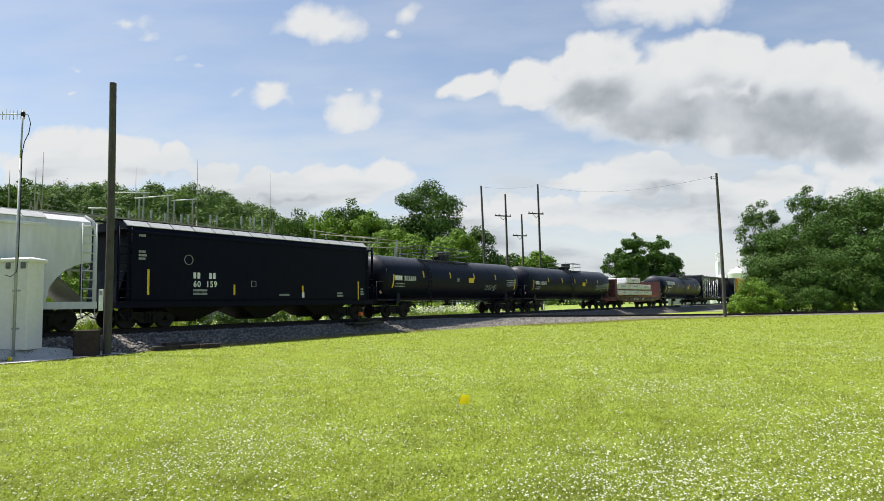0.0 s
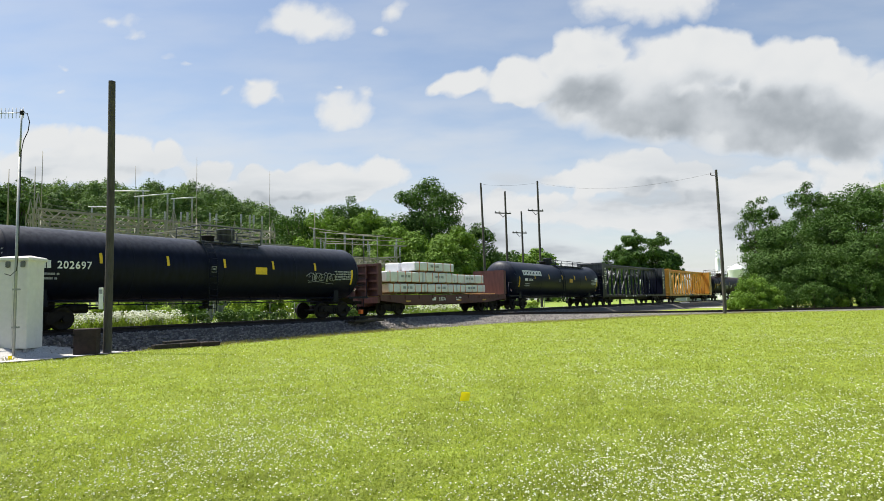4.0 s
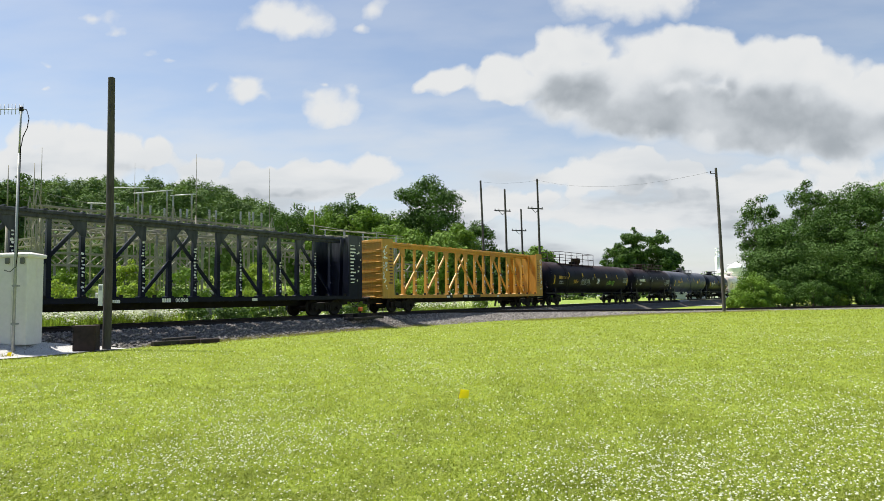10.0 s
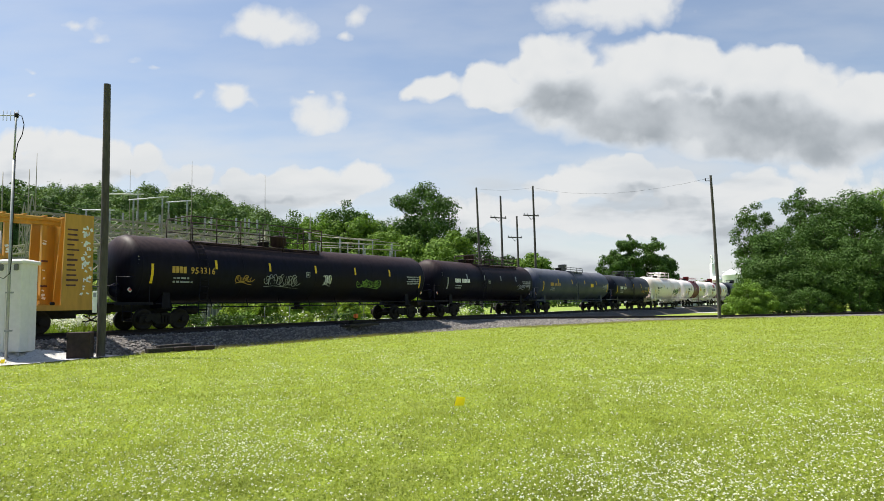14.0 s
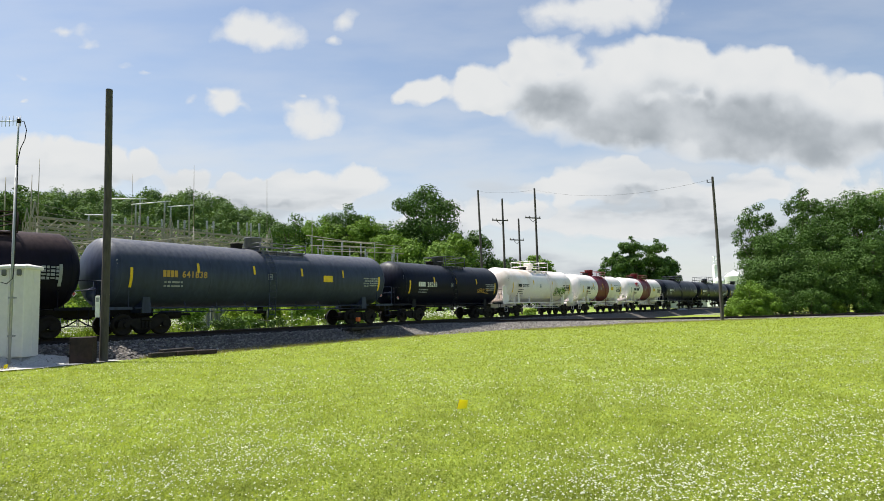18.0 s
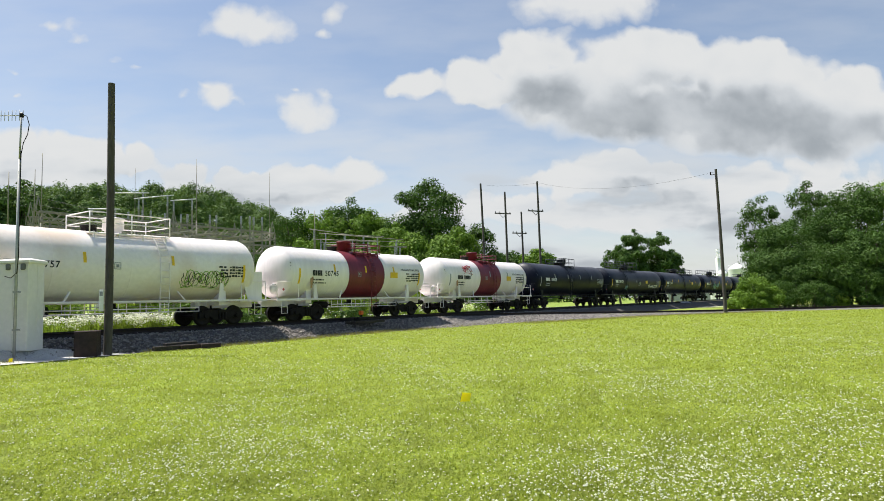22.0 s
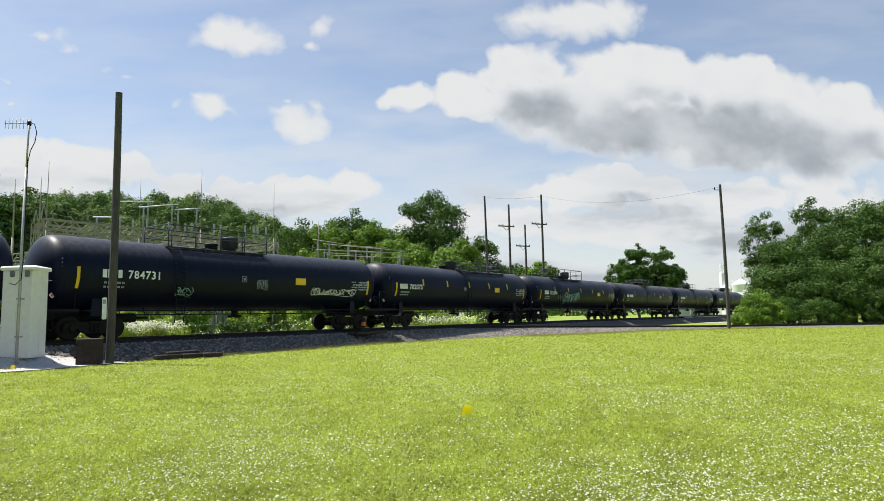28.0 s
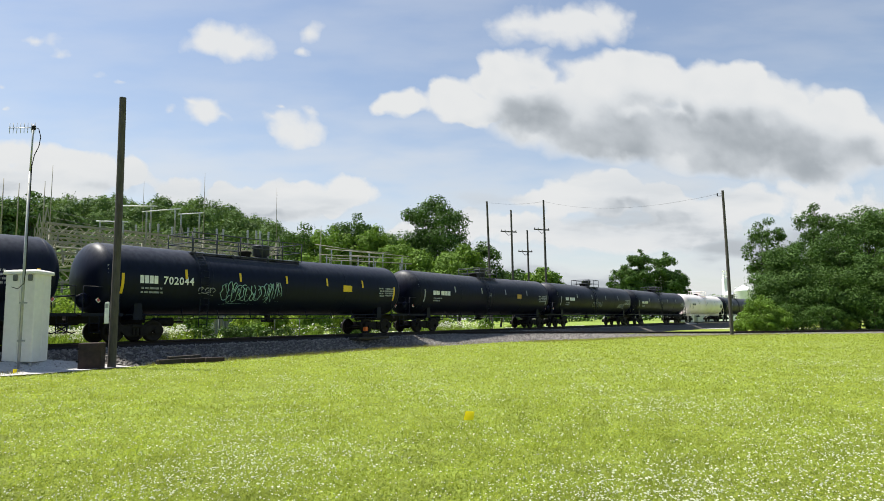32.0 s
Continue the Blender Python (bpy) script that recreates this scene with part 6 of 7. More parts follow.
for p, q, d in ((-0.3116, 0.139, 76), (-0.298, 0.138, 76), (-0.292, 0.137, 76), (-0.279, 0.136, 76), (-0.487, 0.150, 74), (-0.465, 0.152, 74), (-0.452, 0.151, 74), (-0.43, 0.146, 74), (-0.405, 0.144, 74), (-0.395, 0.144, 74), (-0.36, 0.142, 75), (-0.35, 0.141, 75)):
    x, y = at_view(p, d)
    q -= 0.010
    g = float(ground_z(x, y))
    sw_ = thing("switch_post", Matrix(), "grey porcelain switch post on a steel column", "insulator post", "switch posts of the substation")
    part("column", Shape().beam((x, y, g - 0.1), (x, y, 1.5 + q * d), 0.12), M_LATTICE, sw_)
    part("post_insulator", Shape().lathe([(1.5 + q * d + 0.1 * j, 0.09 + 0.05 * (j % 2), 0) for j in range(11)], "z", 8, Matrix.Translation((x, y, 0))), M_GALV, sw_)
# transformers and switchgear, low
for k, (s_, n_, w_, d_, h_) in enumerate(((36, 66, 3.2, 2.2, 3.0), (48, 66, 3.2, 2.2, 3.2), (55, 60, 1.6, 1.2, 2.0), (60, 58, 2.4, 1.2, 2.2), (66, 60, 2.6, 1.8, 2.6), (73, 64, 2.0, 1.4, 2.2))):
    x, y = plan(s_, n_)
    ob = thing("transformer", Matrix.Translation(ground_at(x, y)) @ Matrix.Rotation(radians(90 - HEAD), 4, "Z"), "grey oil-filled transformer with cooling fins", "transformer", "transformers of the substation")
    part("tank", Shape().box((0, 0, h_ / 2), (w_, d_, h_), bev=0.08), M_GALV, ob)
    for i in range(6):
        part("cooling_fin", Shape().box((-w_ / 2 + w_ * (i + 0.5) / 6, -d_ / 2 - 0.22, h_ * 0.48), (0.06, 0.42, h_ * 0.7)), M_GALV, ob)
    for i in range(3):
        part("bushing", Shape().lathe([(h_ + 0.1 * j, 0.10 + 0.07 * (j % 2) - 0.004 * j, 0) for j in range(11)], "z", 10, Matrix.Translation((-w_ / 3 + w_ / 3 * i, 0, 0))), M_PORCELAIN, ob)
# lightning rods and line masts
for p, d, q, r in ((-0.623, 74, 0.25, 0.07), (-0.477, 78, 0.222, 0.05), (-0.381, 78, 0.234, 0.06), (-0.267, 80, 0.209, 0.05), (-0.675, 72, 0.222, 0.10), (-0.634, 82, 0.225, 0.10), (-0.70, 70, 0.23, 0.10), (-0.197, 85, 0.148, 0.10)):
    x, y = at_view(p, d)
    g = float(ground_z(x, y))
    h = 1.5 + q * d - g
    ob = thing("lightning_mast", Matrix.Translation((x, y, g)), "slim grey steel mast of the substation", "mast", "masts of the substation")
    part("tube", Shape().rod((0, 0, -0.2), (0, 0, h * 0.62), r * 1.6, r * 1.2, n=8), M_LATTICE, ob)
    part("spike", Shape().rod((0, 0, h * 0.6), (0, 0, h), r, r * 0.4, n=6), M_LATTICE, ob)


def span(a, b, sag, r, label, n=10):
    pts = []
    for i in range(n + 1):
        f = i / n
        p = Vector(a).lerp(Vector(b), f)
        pts.append(p - Vector((0, 0, sag * 4 * f * (1 - f))))
    return solid("overhead_wire", Shape().tube(pts, r, 5), M_WIRE, label, "wire", "overhead wires")


# four tall line poles
tops = {}
for key, p, d, q, arms in (("a", 0.066, 92, 0.183, ()), ("b", 0.1, 96, 0.169, ((12.2, 1.35, 25),)), ("c", 0.1245, 104, 0.137, ((12.0, 1.3, 25),)), ("d", 0.151, 94, 0.184, ((13.0, 1.3, 25),))):
    x, y = at_view(p, d)
    g = float(ground_z(x, y))
    h = 1.5 + q * d - g
    wood_pole("utility_pole", x, y, h, 0.20, 0.13, (-0.35 if key == "a" else -0.05, 0), "tall wooden line pole with a crossarm" if arms else "tall bare wooden line pole", [(h - 4.4 + (0.9 if key == "c" else 0) if key != "b" else h - 3.3, w, a) for z, w, a in arms])
    tops[key] = (x, y, g + h - 0.2)
span(tops["a"], tops["d"], 0.3, 0.010, "thin overhead wire between line poles")
span(tops["d"], (25.1, 58.5, 12.7), 1.2, 0.009, "thin overhead wire across the track")
for i, (pa, pb) in enumerate((((-0.66, 73, 0.19), (-0.36, 74, 0.13)), ((-0.66, 73, 0.17), (-0.40, 74, 0.12)), ((-0.635, 82, 0.17), (-0.34, 84, 0.13)))):
    span((pa[0] * pa[1], pa[1], 1.5 + pa[2] * pa[1]), (pb[0] * pb[1], pb[1], 1.5 + pb[2] * pb[1]), 0.6, 0.02, "slack line wire in the substation")
span((0.585 * 70, 70, 1.5 + 0.002 * 70), (0.605 * 70, 70, -0.2), 0.0, 0.016, "pale guy wire stub by the thicket", 2)

# chain-link fence behind the track
for k in range(26):
    s_ = 22 + k * 3.0
    x, y = plan(s_, 47)
    g = float(ground_z(x, y))
    ob = thing("fence_panel", Matrix.Translation((x, y, g)) @ Matrix.Rotation(radians(90 - HEAD), 4, "Z"), "grey galvanized pipe fence panel behind the track", "fence", "fence panels")
    part("post", Shape().rod((0, 0, -0.1), (0, 0, 2.0), 0.035, n=6), M_FENCE, ob)
    for z in (0.25, 1.0, 1.95):
        part("pipe_rail", Shape().rod((0, 0, z), (3.0, 0, z), 0.022, n=5), M_FENCE, ob)

# plant tanks far off
def white_tank(p, d, q, r, label):
    x, y = at_view(p, d)
    h = 1.5 + q * d
    ob = thing("storage_tank", Matrix.Translation((x, y, -0.5)), label, "storage tank", "storage tanks of the plant")
    part("shell", Shape().lathe([(0, r, 0), (h * 0.85, r, 0), (h * 0.86, r * 1.02, 0), (h * 0.88, r, 0)], "z", 28), M_TANKWHITE, ob)
    part("roof", Shape().lathe([(h * 0.88, r, 0), (h * 0.97, r * 0.55, 0), (h + 0.5, 0.02, 0)], "z", 28), M_TANKWHITE, ob)
    part("roof_rail", Shape().lathe([(h * 0.9 + 0.9, r * 0.98, 0), (h * 0.9 + 1.0, r * 0.98, 0)], "z", 28), M_TANKWHITE, ob)


white_tank(0.4535, 240, 0.048, 3.2, "white round storage tank of a distant plant")
white_tank(0.4305, 260, 0.040, 1.9, "white narrow storage tank of a distant plant")
white_tank(0.418, 265, 0.028, 3.0, "low white storage tank of a distant plant")
x, y = at_view(0.4265, 262)
TW = thing("process_tower", Matrix.Translation((x, y, -0.5)), "pale process tower of a distant plant", "tower")
part("column", Shape().box((0, 0, 8.5), (2.2, 2.2, 17), bev=0.1), M_TANKWHITE, TW)
part("top_frame", lattice(Shape(), (0, 0, 17), (0, 0, 20.5), 1.4, 1.4, 4, 0.14), M_TANKWHITE, TW)
for k, (p, q) in enumerate(((0.36, 0.03), (0.385, 0.028), (0.40, 0.03), (0.345, 0.024))):
    x, y = at_view(p, 250)
    solid("plant_building", Shape().box((0, 0, (1.5 + q * 250) / 2 - 1), (5 - k, 5, 1.5 + q * 250), bev=0.1), M_ROOFGREY, "low grey building of a distant plant", "building", "plant buildings", m=Matrix.Translation((x, y, 0)))


# ---- stones, weeds, grass ----
def stones(rnd, places, size):
    """Irregular eight-sided stones."""
    n = len(places)
    base = np.array([(1, 0, 0), (-1, 0, 0), (0, 1, 0), (0, -1, 0), (0, 0, 1), (0, 0, -1)], float)
    tris = np.array([(0, 2, 4), (2, 1, 4), (1, 3, 4), (3, 0, 4), (2, 0, 5), (1, 2, 5), (3, 1, 5), (0, 3, 5)])
    ang = rnd.random(n) * 6.283
    sc = size * (0.55 + 0.9 * rnd.random((n, 1, 1)))
    v = base[None] * (0.6 + 0.8 * rnd.random((n, 6, 1))) * sc * np.array([1, 0.85, 0.7])
    c, s = np.cos(ang)[:, None], np.sin(ang)[:, None]
    v = np.stack([v[..., 0] * c - v[..., 1] * s, v[..., 0] * s + v[..., 1] * c, v[..., 2]], -1) + np.asarray(places)[:, None]
    f = (tris[None] + 6 * np.arange(n)[:, None, None]).reshape(-1, 3)
    return v.reshape(-1, 3), f


rndb = np.random.default_rng(31)
N_ST = 36000
ss = 6 + 80 * rndb.random(N_ST) ** 1.5
ee = rndb.uniform(-3.7, 3.6, N_ST)
px_, py_ = ss * UX + (TRACK_N + ee) * NX, ss * UY + (TRACK_N + ee) * NY
gz_ = ground_z(px_, py_)
nearf = np.clip((-ee - 1.75) / 1.75, 0, 1)
farf = np.clip((ee - 1.75) / 1.75, 0, 1)
zz = np.where(np.abs(ee) < 1.75, RAIL_Z - 0.24, np.where(ee < 0, (RAIL_Z - 0.25) * (1 - nearf) + (gz_ - 0.02) * nearf, (RAIL_Z - 0.25) * (1 - farf) + gz_ * farf))
v, f = stones(rndb, np.stack([px_, py_, zz + 0.015], -1), 0.06)
tagged(new("ballast_stones", tri_mesh("ballast_stones", v, f, M_STONE)), "loose grey crushed ballast stones", "stones", kind="stuff")
N_SP = 14000
pl = []
for l in 3 + 75 * rndb.random(N_SP) ** 1.2:
    s_, n_, a_, z_ = spur_line(l)
    wide_ = 2.1 + 1.7 * (1 - float(smooth(12, 46, l)))
    e = rndb.uniform(-wide_, 1.5) if rndb.random() < 0.3 else rndb.uniform(-wide_, -0.9)
    p = plan(s_ - e * math.sin(a_), n_ + e * math.cos(a_))
    k = max(0, (abs(e) - 1.15) / ((wide_ if e < 0 else 1.5) - 1.15))
    pl.append((p[0], p[1], (z_ - 0.24) * (1 - k) + (float(ground_z(*p)) - 0.04) * k))
v, f = stones(rndb, np.array(pl), 0.085)
tagged(new("spur_stones", tri_mesh("spur_stones", v, f, M_STONE)), "loose grey stones along the spur", "stones", kind="stuff")


def blades(rnd, x, y, z, high, wide, lean=0.5):
    n = len(x)
    a = rnd.random(n) * 6.283
    d = np.stack([np.cos(a), np.sin(a), np.zeros(n)], -1)
    b = rnd.random(n) * 6.283
    l = np.stack([np.cos(b), np.sin(b), np.zeros(n)], -1) * (lean * rnd.random((n, 1)))
    h = (high * (0.5 + rnd.random(n)))[:, None]
    o = np.stack([x, y, z], -1)
    w = np.asarray(wide).reshape(-1, 1) * np.ones((n, 1))
    tip = o + np.array([0, 0, 1]) * h + l * h
    return np.stack([o - d * w, o + d * w, tip], 1)


def lawn_spots(rnd, n, y0, y1, power, half=0.80):
    y = (y0 ** power + (y1 ** power - y0 ** power) * rnd.random(n)) ** (1 / power)
    x = y * rnd.uniform(-half, half, n)
    nn = x * NX + y * NY
    s = x * UX + y * UY
    wob = 0.35 * np.sin(s * 1.3) + 0.25 * np.sin(s * 3.1 + 1)
    e = np.clip((s - SPUR_S) / SPUR_R, 0, math.sin(SPUR_BEND))
    spur_n = TRACK_N - SPUR_R * (1 - np.sqrt(1 - e * e)) - np.clip(s - SPUR_S - SPUR_R * math.sin(SPUR_BEND), 0, None) * math.tan(SPUR_BEND)
    ok = (nn < 24.45 + wob * 0.6) & (nn < spur_n - 2.2 - 1.2 * np.clip((52 - s) / 20, 0, 1) + wob * 0.4) & ~((x < -11.7) & (y > 21.9 + (x + 11.7) * 0.1) & (nn > 23.45))
    return x[ok], y[ok]


def patch(x, y):
    """Uneven growth over the lawn."""
    return 0.5 + 0.25 * np.sin(x * 1.1 + 0.7 * y) * np.sin(0.8 * y - 0.3 * x + 1) + 0.25 * np.sin(2.3 * x - y + 2) * np.sin(1.7 * y + 0.5 * x)


rndg = np.random.default_rng(17)
x1, y1 = lawn_spots(rndg, 300000, 2.2, 78, -0.35)
b1 = blades(rndg, x1, y1, ground_z(x1, y1) - 0.005, (0.024 + 0.026 * patch(x1, y1)) * (1 + 0.02 * y1), 0.0030 + 0.00065 * y1, 1.1)
# clover leaves: small, nearly level
x2, y2 = lawn_spots(rndg, 330000, 2.2, 78, -0.35)
k2 = len(x2)
a2 = rndg.random((k2, 1)) * 6.283 + np.array([[0, 2.1, 4.2]])
r2 = ((0.0075 + 0.0011 * y2) * (0.6 + 0.8 * rndg.random(k2)))[:, None]
tilt = rndg.normal(0, 0.35, (k2, 2))
dx2, dy2 = np.cos(a2) * r2, np.sin(a2) * r2
z2 = (ground_z(x2, y2) + 0.012 + 0.03 * rndg.random(k2))[:, None] + dx2 * tilt[:, :1] + dy2 * tilt[:, 1:]
b2 = np.stack([x2[:, None] + dx2, y2[:, None] + dy2, z2], -1)
# the lawn goes on beside and behind the standpoint
n4 = 90000
r4, w4 = 16 * np.sqrt(rndg.random(n4)), rndg.random(n4) * 6.283
x4, y4 = r4 * np.cos(w4), r4 * np.sin(w4) + 1.0
ok4 = (y4 < 2.2) | (np.abs(x4) > 0.80 * y4)
ok4 &= (x4 * NX + y4 * NY) < 23.5
x4, y4 = x4[ok4], y4[ok4]
b3 = blades(rndg, x4, y4, ground_z(x4, y4) - 0.005, 0.03 + 0.03 * patch(x4, y4), 0.014, 1.3)
tagged(new("lawn_grass", cards("lawn_grass", np.concatenate([b1, b2, b3]), M_BLADE, 3)), "short mown green grass and clover of the lawn", "grass", kind="stuff")
# ragged dry fringe at the ballast's edge
sf_ = rndg.uniform(4, 75, 16000)
nf_ = 24.4 + 0.2 * np.sin(sf_ * 1.3) + rndg.normal(0, 0.22, 16000)
xf, yf = sf_ * UX + nf_ * NX, sf_ * UY + nf_ * NY
okf = ~((xf < -11.7) & (yf > 21.9))
xf, yf = xf[okf], yf[okf]
ls_ = rndg.uniform(12, 42, 5000)
es_ = -(2.6 + 1.7 * (1 - smooth(12, 46, ls_))) - rndg.random(5000) ** 1.5 * 2.2
as_ = np.minimum(ls_ / SPUR_R, SPUR_BEND)
s5, n5 = SPUR_S + SPUR_R * np.sin(as_) + es_ * np.sin(as_), TRACK_N - SPUR_R * (1 - np.cos(as_)) + es_ * np.cos(as_)
xf, yf = np.concatenate([xf, s5 * UX + n5 * NX]), np.concatenate([yf, s5 * UY + n5 * NY])
tagged(new("fringe_grass", cards("fringe_grass", blades(rndg, xf, yf, ground_z(xf, yf), np.full(len(xf), 0.13), 0.012, 0.9), M_BLADE_DRY, 3)), "dry ragged grass at the ballast's edge", "grass", kind="stuff")
# clover heads
x3, y3 = lawn_spots(rndg, 78000, 2.3, 42, -0.25)
dens = patch(x3 * 0.6 + 3, y3 * 0.55) + 0.10 * np.clip(x3 / (y3 + 1), -0.6, 0.8) + 0.25 * np.clip(1 - y3 / 8, 0, 1)
keep = rndg.random(len(x3)) < np.clip((dens - 0.28) * 1.5, 0.12, 1)
x3, y3 = x3[keep], y3[keep]
v, f = stones(rndg, np.stack([x3, y3, ground_z(x3, y3) + 0.035 + 0.03 * rndg.random(len(x3))], -1), ((0.0080 + 0.00034 * np.clip(y3, 0, 20)) * (0.75 + 0.5 * rndg.random(len(x3))))[:, None, None])
tagged(new("clover_flowers", tri_mesh("clover_flowers", v, f, M_CLOVER)), "white clover heads scattered in the lawn", "flowers", kind="stuff")
# weeds beyond the track, with white flower heads
sw = rndg.uniform(-12, 130, 60000)
nw = TRACK_N + 3.6 + 11 * rndg.random(60000) ** 1.3
xw, yw = sw * UX + nw * NX, sw * UY + nw * NY
tagged(new("track_weeds", cards("track_weeds", blades(rndg, xw, yw, ground_z(xw, yw), 0.15 + 0.5 * patch(xw * 0.4, yw * 0.4), 0.03, 0.7), M_LEAF_LIGHT, 3)), "rank green weeds behind the track", "weeds", kind="stuff")
fl = ((patch(sw * 0.35, nw * 0.5) > 0.60) & (rndg.random(60000) < 0.35)) | ((sw > 11) & (sw < 24) & (nw > 31.4) & (nw < 36.5) & (patch(sw * 0.9, nw) > 0.30)) | ((sw > 44) & (sw < 62) & (nw < 33.5) & (rndg.random(60000) < 0.4))
v, f = stones(rndg, np.stack([xw, yw, ground_z(xw, yw) + 0.45 + 0.2 * rndg.random(60000)], -1)[fl], 0.07)
# tall flowering plants right behind the track
sx_ = np.concatenate([rndg.normal(17.2, 0.9, 1100), rndg.normal(19.6, 0.8, 1300), rndg.normal(14.2, 1.0, 500), rndg.normal(12.0, 0.8, 250), rndg.normal(31, 2.5, 60), rndg.normal(47, 3.0, 500)])
nx2 = TRACK_N + 3.7 + 2.2 * rndg.random(len(sx_))
xt, yt = sx_ * UX + nx2 * NX, sx_ * UY + nx2 * NY
zt_ = ground_z(xt, yt) + 0.95 + 0.45 * rndg.random(len(xt)) + 0.15 * np.sin(sx_ * 4)
v2, f2 = stones(rndg, np.stack([xt, yt, zt_], -1), 0.055)
v, f = np.concatenate([v, v2]), np.concatenate([f, f2 + len(v)])
tagged(new("tall_weeds", cards("tall_weeds", np.concatenate([blades(rndg, np.repeat(xt, 4) + rndg.normal(0, 0.15, 4 * len(xt)), np.repeat(yt, 4), ground_z(np.repeat(xt, 4), np.repeat(yt, 4)), np.full(4 * len(xt), 0.95), 0.035, 0.5)]), M_LEAF_LIGHT, 3)), "tall leafy flowering weeds behind the track", "weeds", kind="stuff")
tagged(new("weed_flowers", tri_mesh("weed_flowers", v, f, M_FLOWER)), "white wild flowers among the weeds", "flowers", kind="stuff")


# ---- clouds: a far sheet that drifts ----
# puffs by place, half width, half height and weight
CLOUD_HIGH = [(450, 34, 62, 28, 1.15), (485, 52, 58, 30, 1.0), (425, 22, 36, 20, 0.9), (402, 166, 44, 30, 1.1), (375, 152, 20, 16, 0.8), (428, 178, 22, 16, 0.7), (335, 170, 30, 24, 0.38), (556, 214, 54, 36, 1.1), (592, 178, 26, 20, 0.7), (520, 192, 28, 14, 0.6), (540, 172, 18, 12, 0.5), (612, 30, 30, 28, 0.8), (600, 62, 26, 18, 0.5),
              (110, 30, 100, 26, 0.55), (150, 52, 50, 24, 0.5), (212, 100, 36, 20, 0.6), (245, 112, 30, 14, 0.35), (30, 116, 30, 12, 0.45), (32, 154, 22, 9, 0.45), (1090, 18, 120, 40, 1.1), (1000, 10, 60, 26, 0.8), (1160, 8, 60, 34, 0.9)]
CLOUD_MAIN = [(955, 98, 52, 40, 1.0), (1010, 110, 60, 46, 1.0), (930, 130, 50, 36, 1.0), (1190, 92, 52, 38, 1.0), (1240, 105, 48, 40, 1.0), (1120, 118, 42, 30, 0.9), (1150, 150, 120, 56, 1.2), (1020, 165, 120, 50, 1.1), (850, 150, 74, 34, 0.9), (770, 158, 54, 32, 0.9), (720, 172, 44, 26, 0.7), (1310, 138, 60, 44, 1.0), (1395, 134, 70, 40, 1.0), (1350, 170, 130, 52, 1.2), (1470, 160, 70, 40, 0.9), (1530, 195, 80, 54, 1.0),
              (1200, 225, 220, 62, 1.25), (1380, 245, 210, 66, 1.3), (1000, 205, 130, 52, 1.0), (900, 178, 90, 42, 0.9), (1560, 255, 110, 66, 1.1), (1300, 280, 270, 60, 0.8), (1080, 245, 130, 46, 0.75), (1480, 300, 180, 50, 0.8)]
CLOUD_LOW = [(30, 248, 70, 34, 0.9), (90, 262, 80, 36, 1.0), (170, 270, 70, 34, 0.9), (250, 274, 50, 32, 0.9), (100, 300, 180, 44, 1.1), (330, 312, 70, 30, 0.9), (410, 312, 50, 28, 0.9), (480, 322, 70, 28, 0.9), (560, 326, 60, 26, 0.9), (638, 320, 50, 32, 1.0), (470, 350, 260, 40, 1.0), (1125, 312, 50, 32, 1.0), (1040, 330, 60, 32, 0.9), (960, 345, 80, 30, 0.8), (1090, 345, 120, 40, 1.1), (1200, 335, 60, 30, 0.9), (1365, 352, 52, 36, 1.0), (1250, 370, 140, 42, 1.0),
             (900, 385, 160, 40, 0.9), (1150, 410, 320, 50, 1.0), (760, 410, 200, 46, 0.8), (1480, 330, 90, 40, 0.7), (1520, 380, 160, 60, 0.9)]


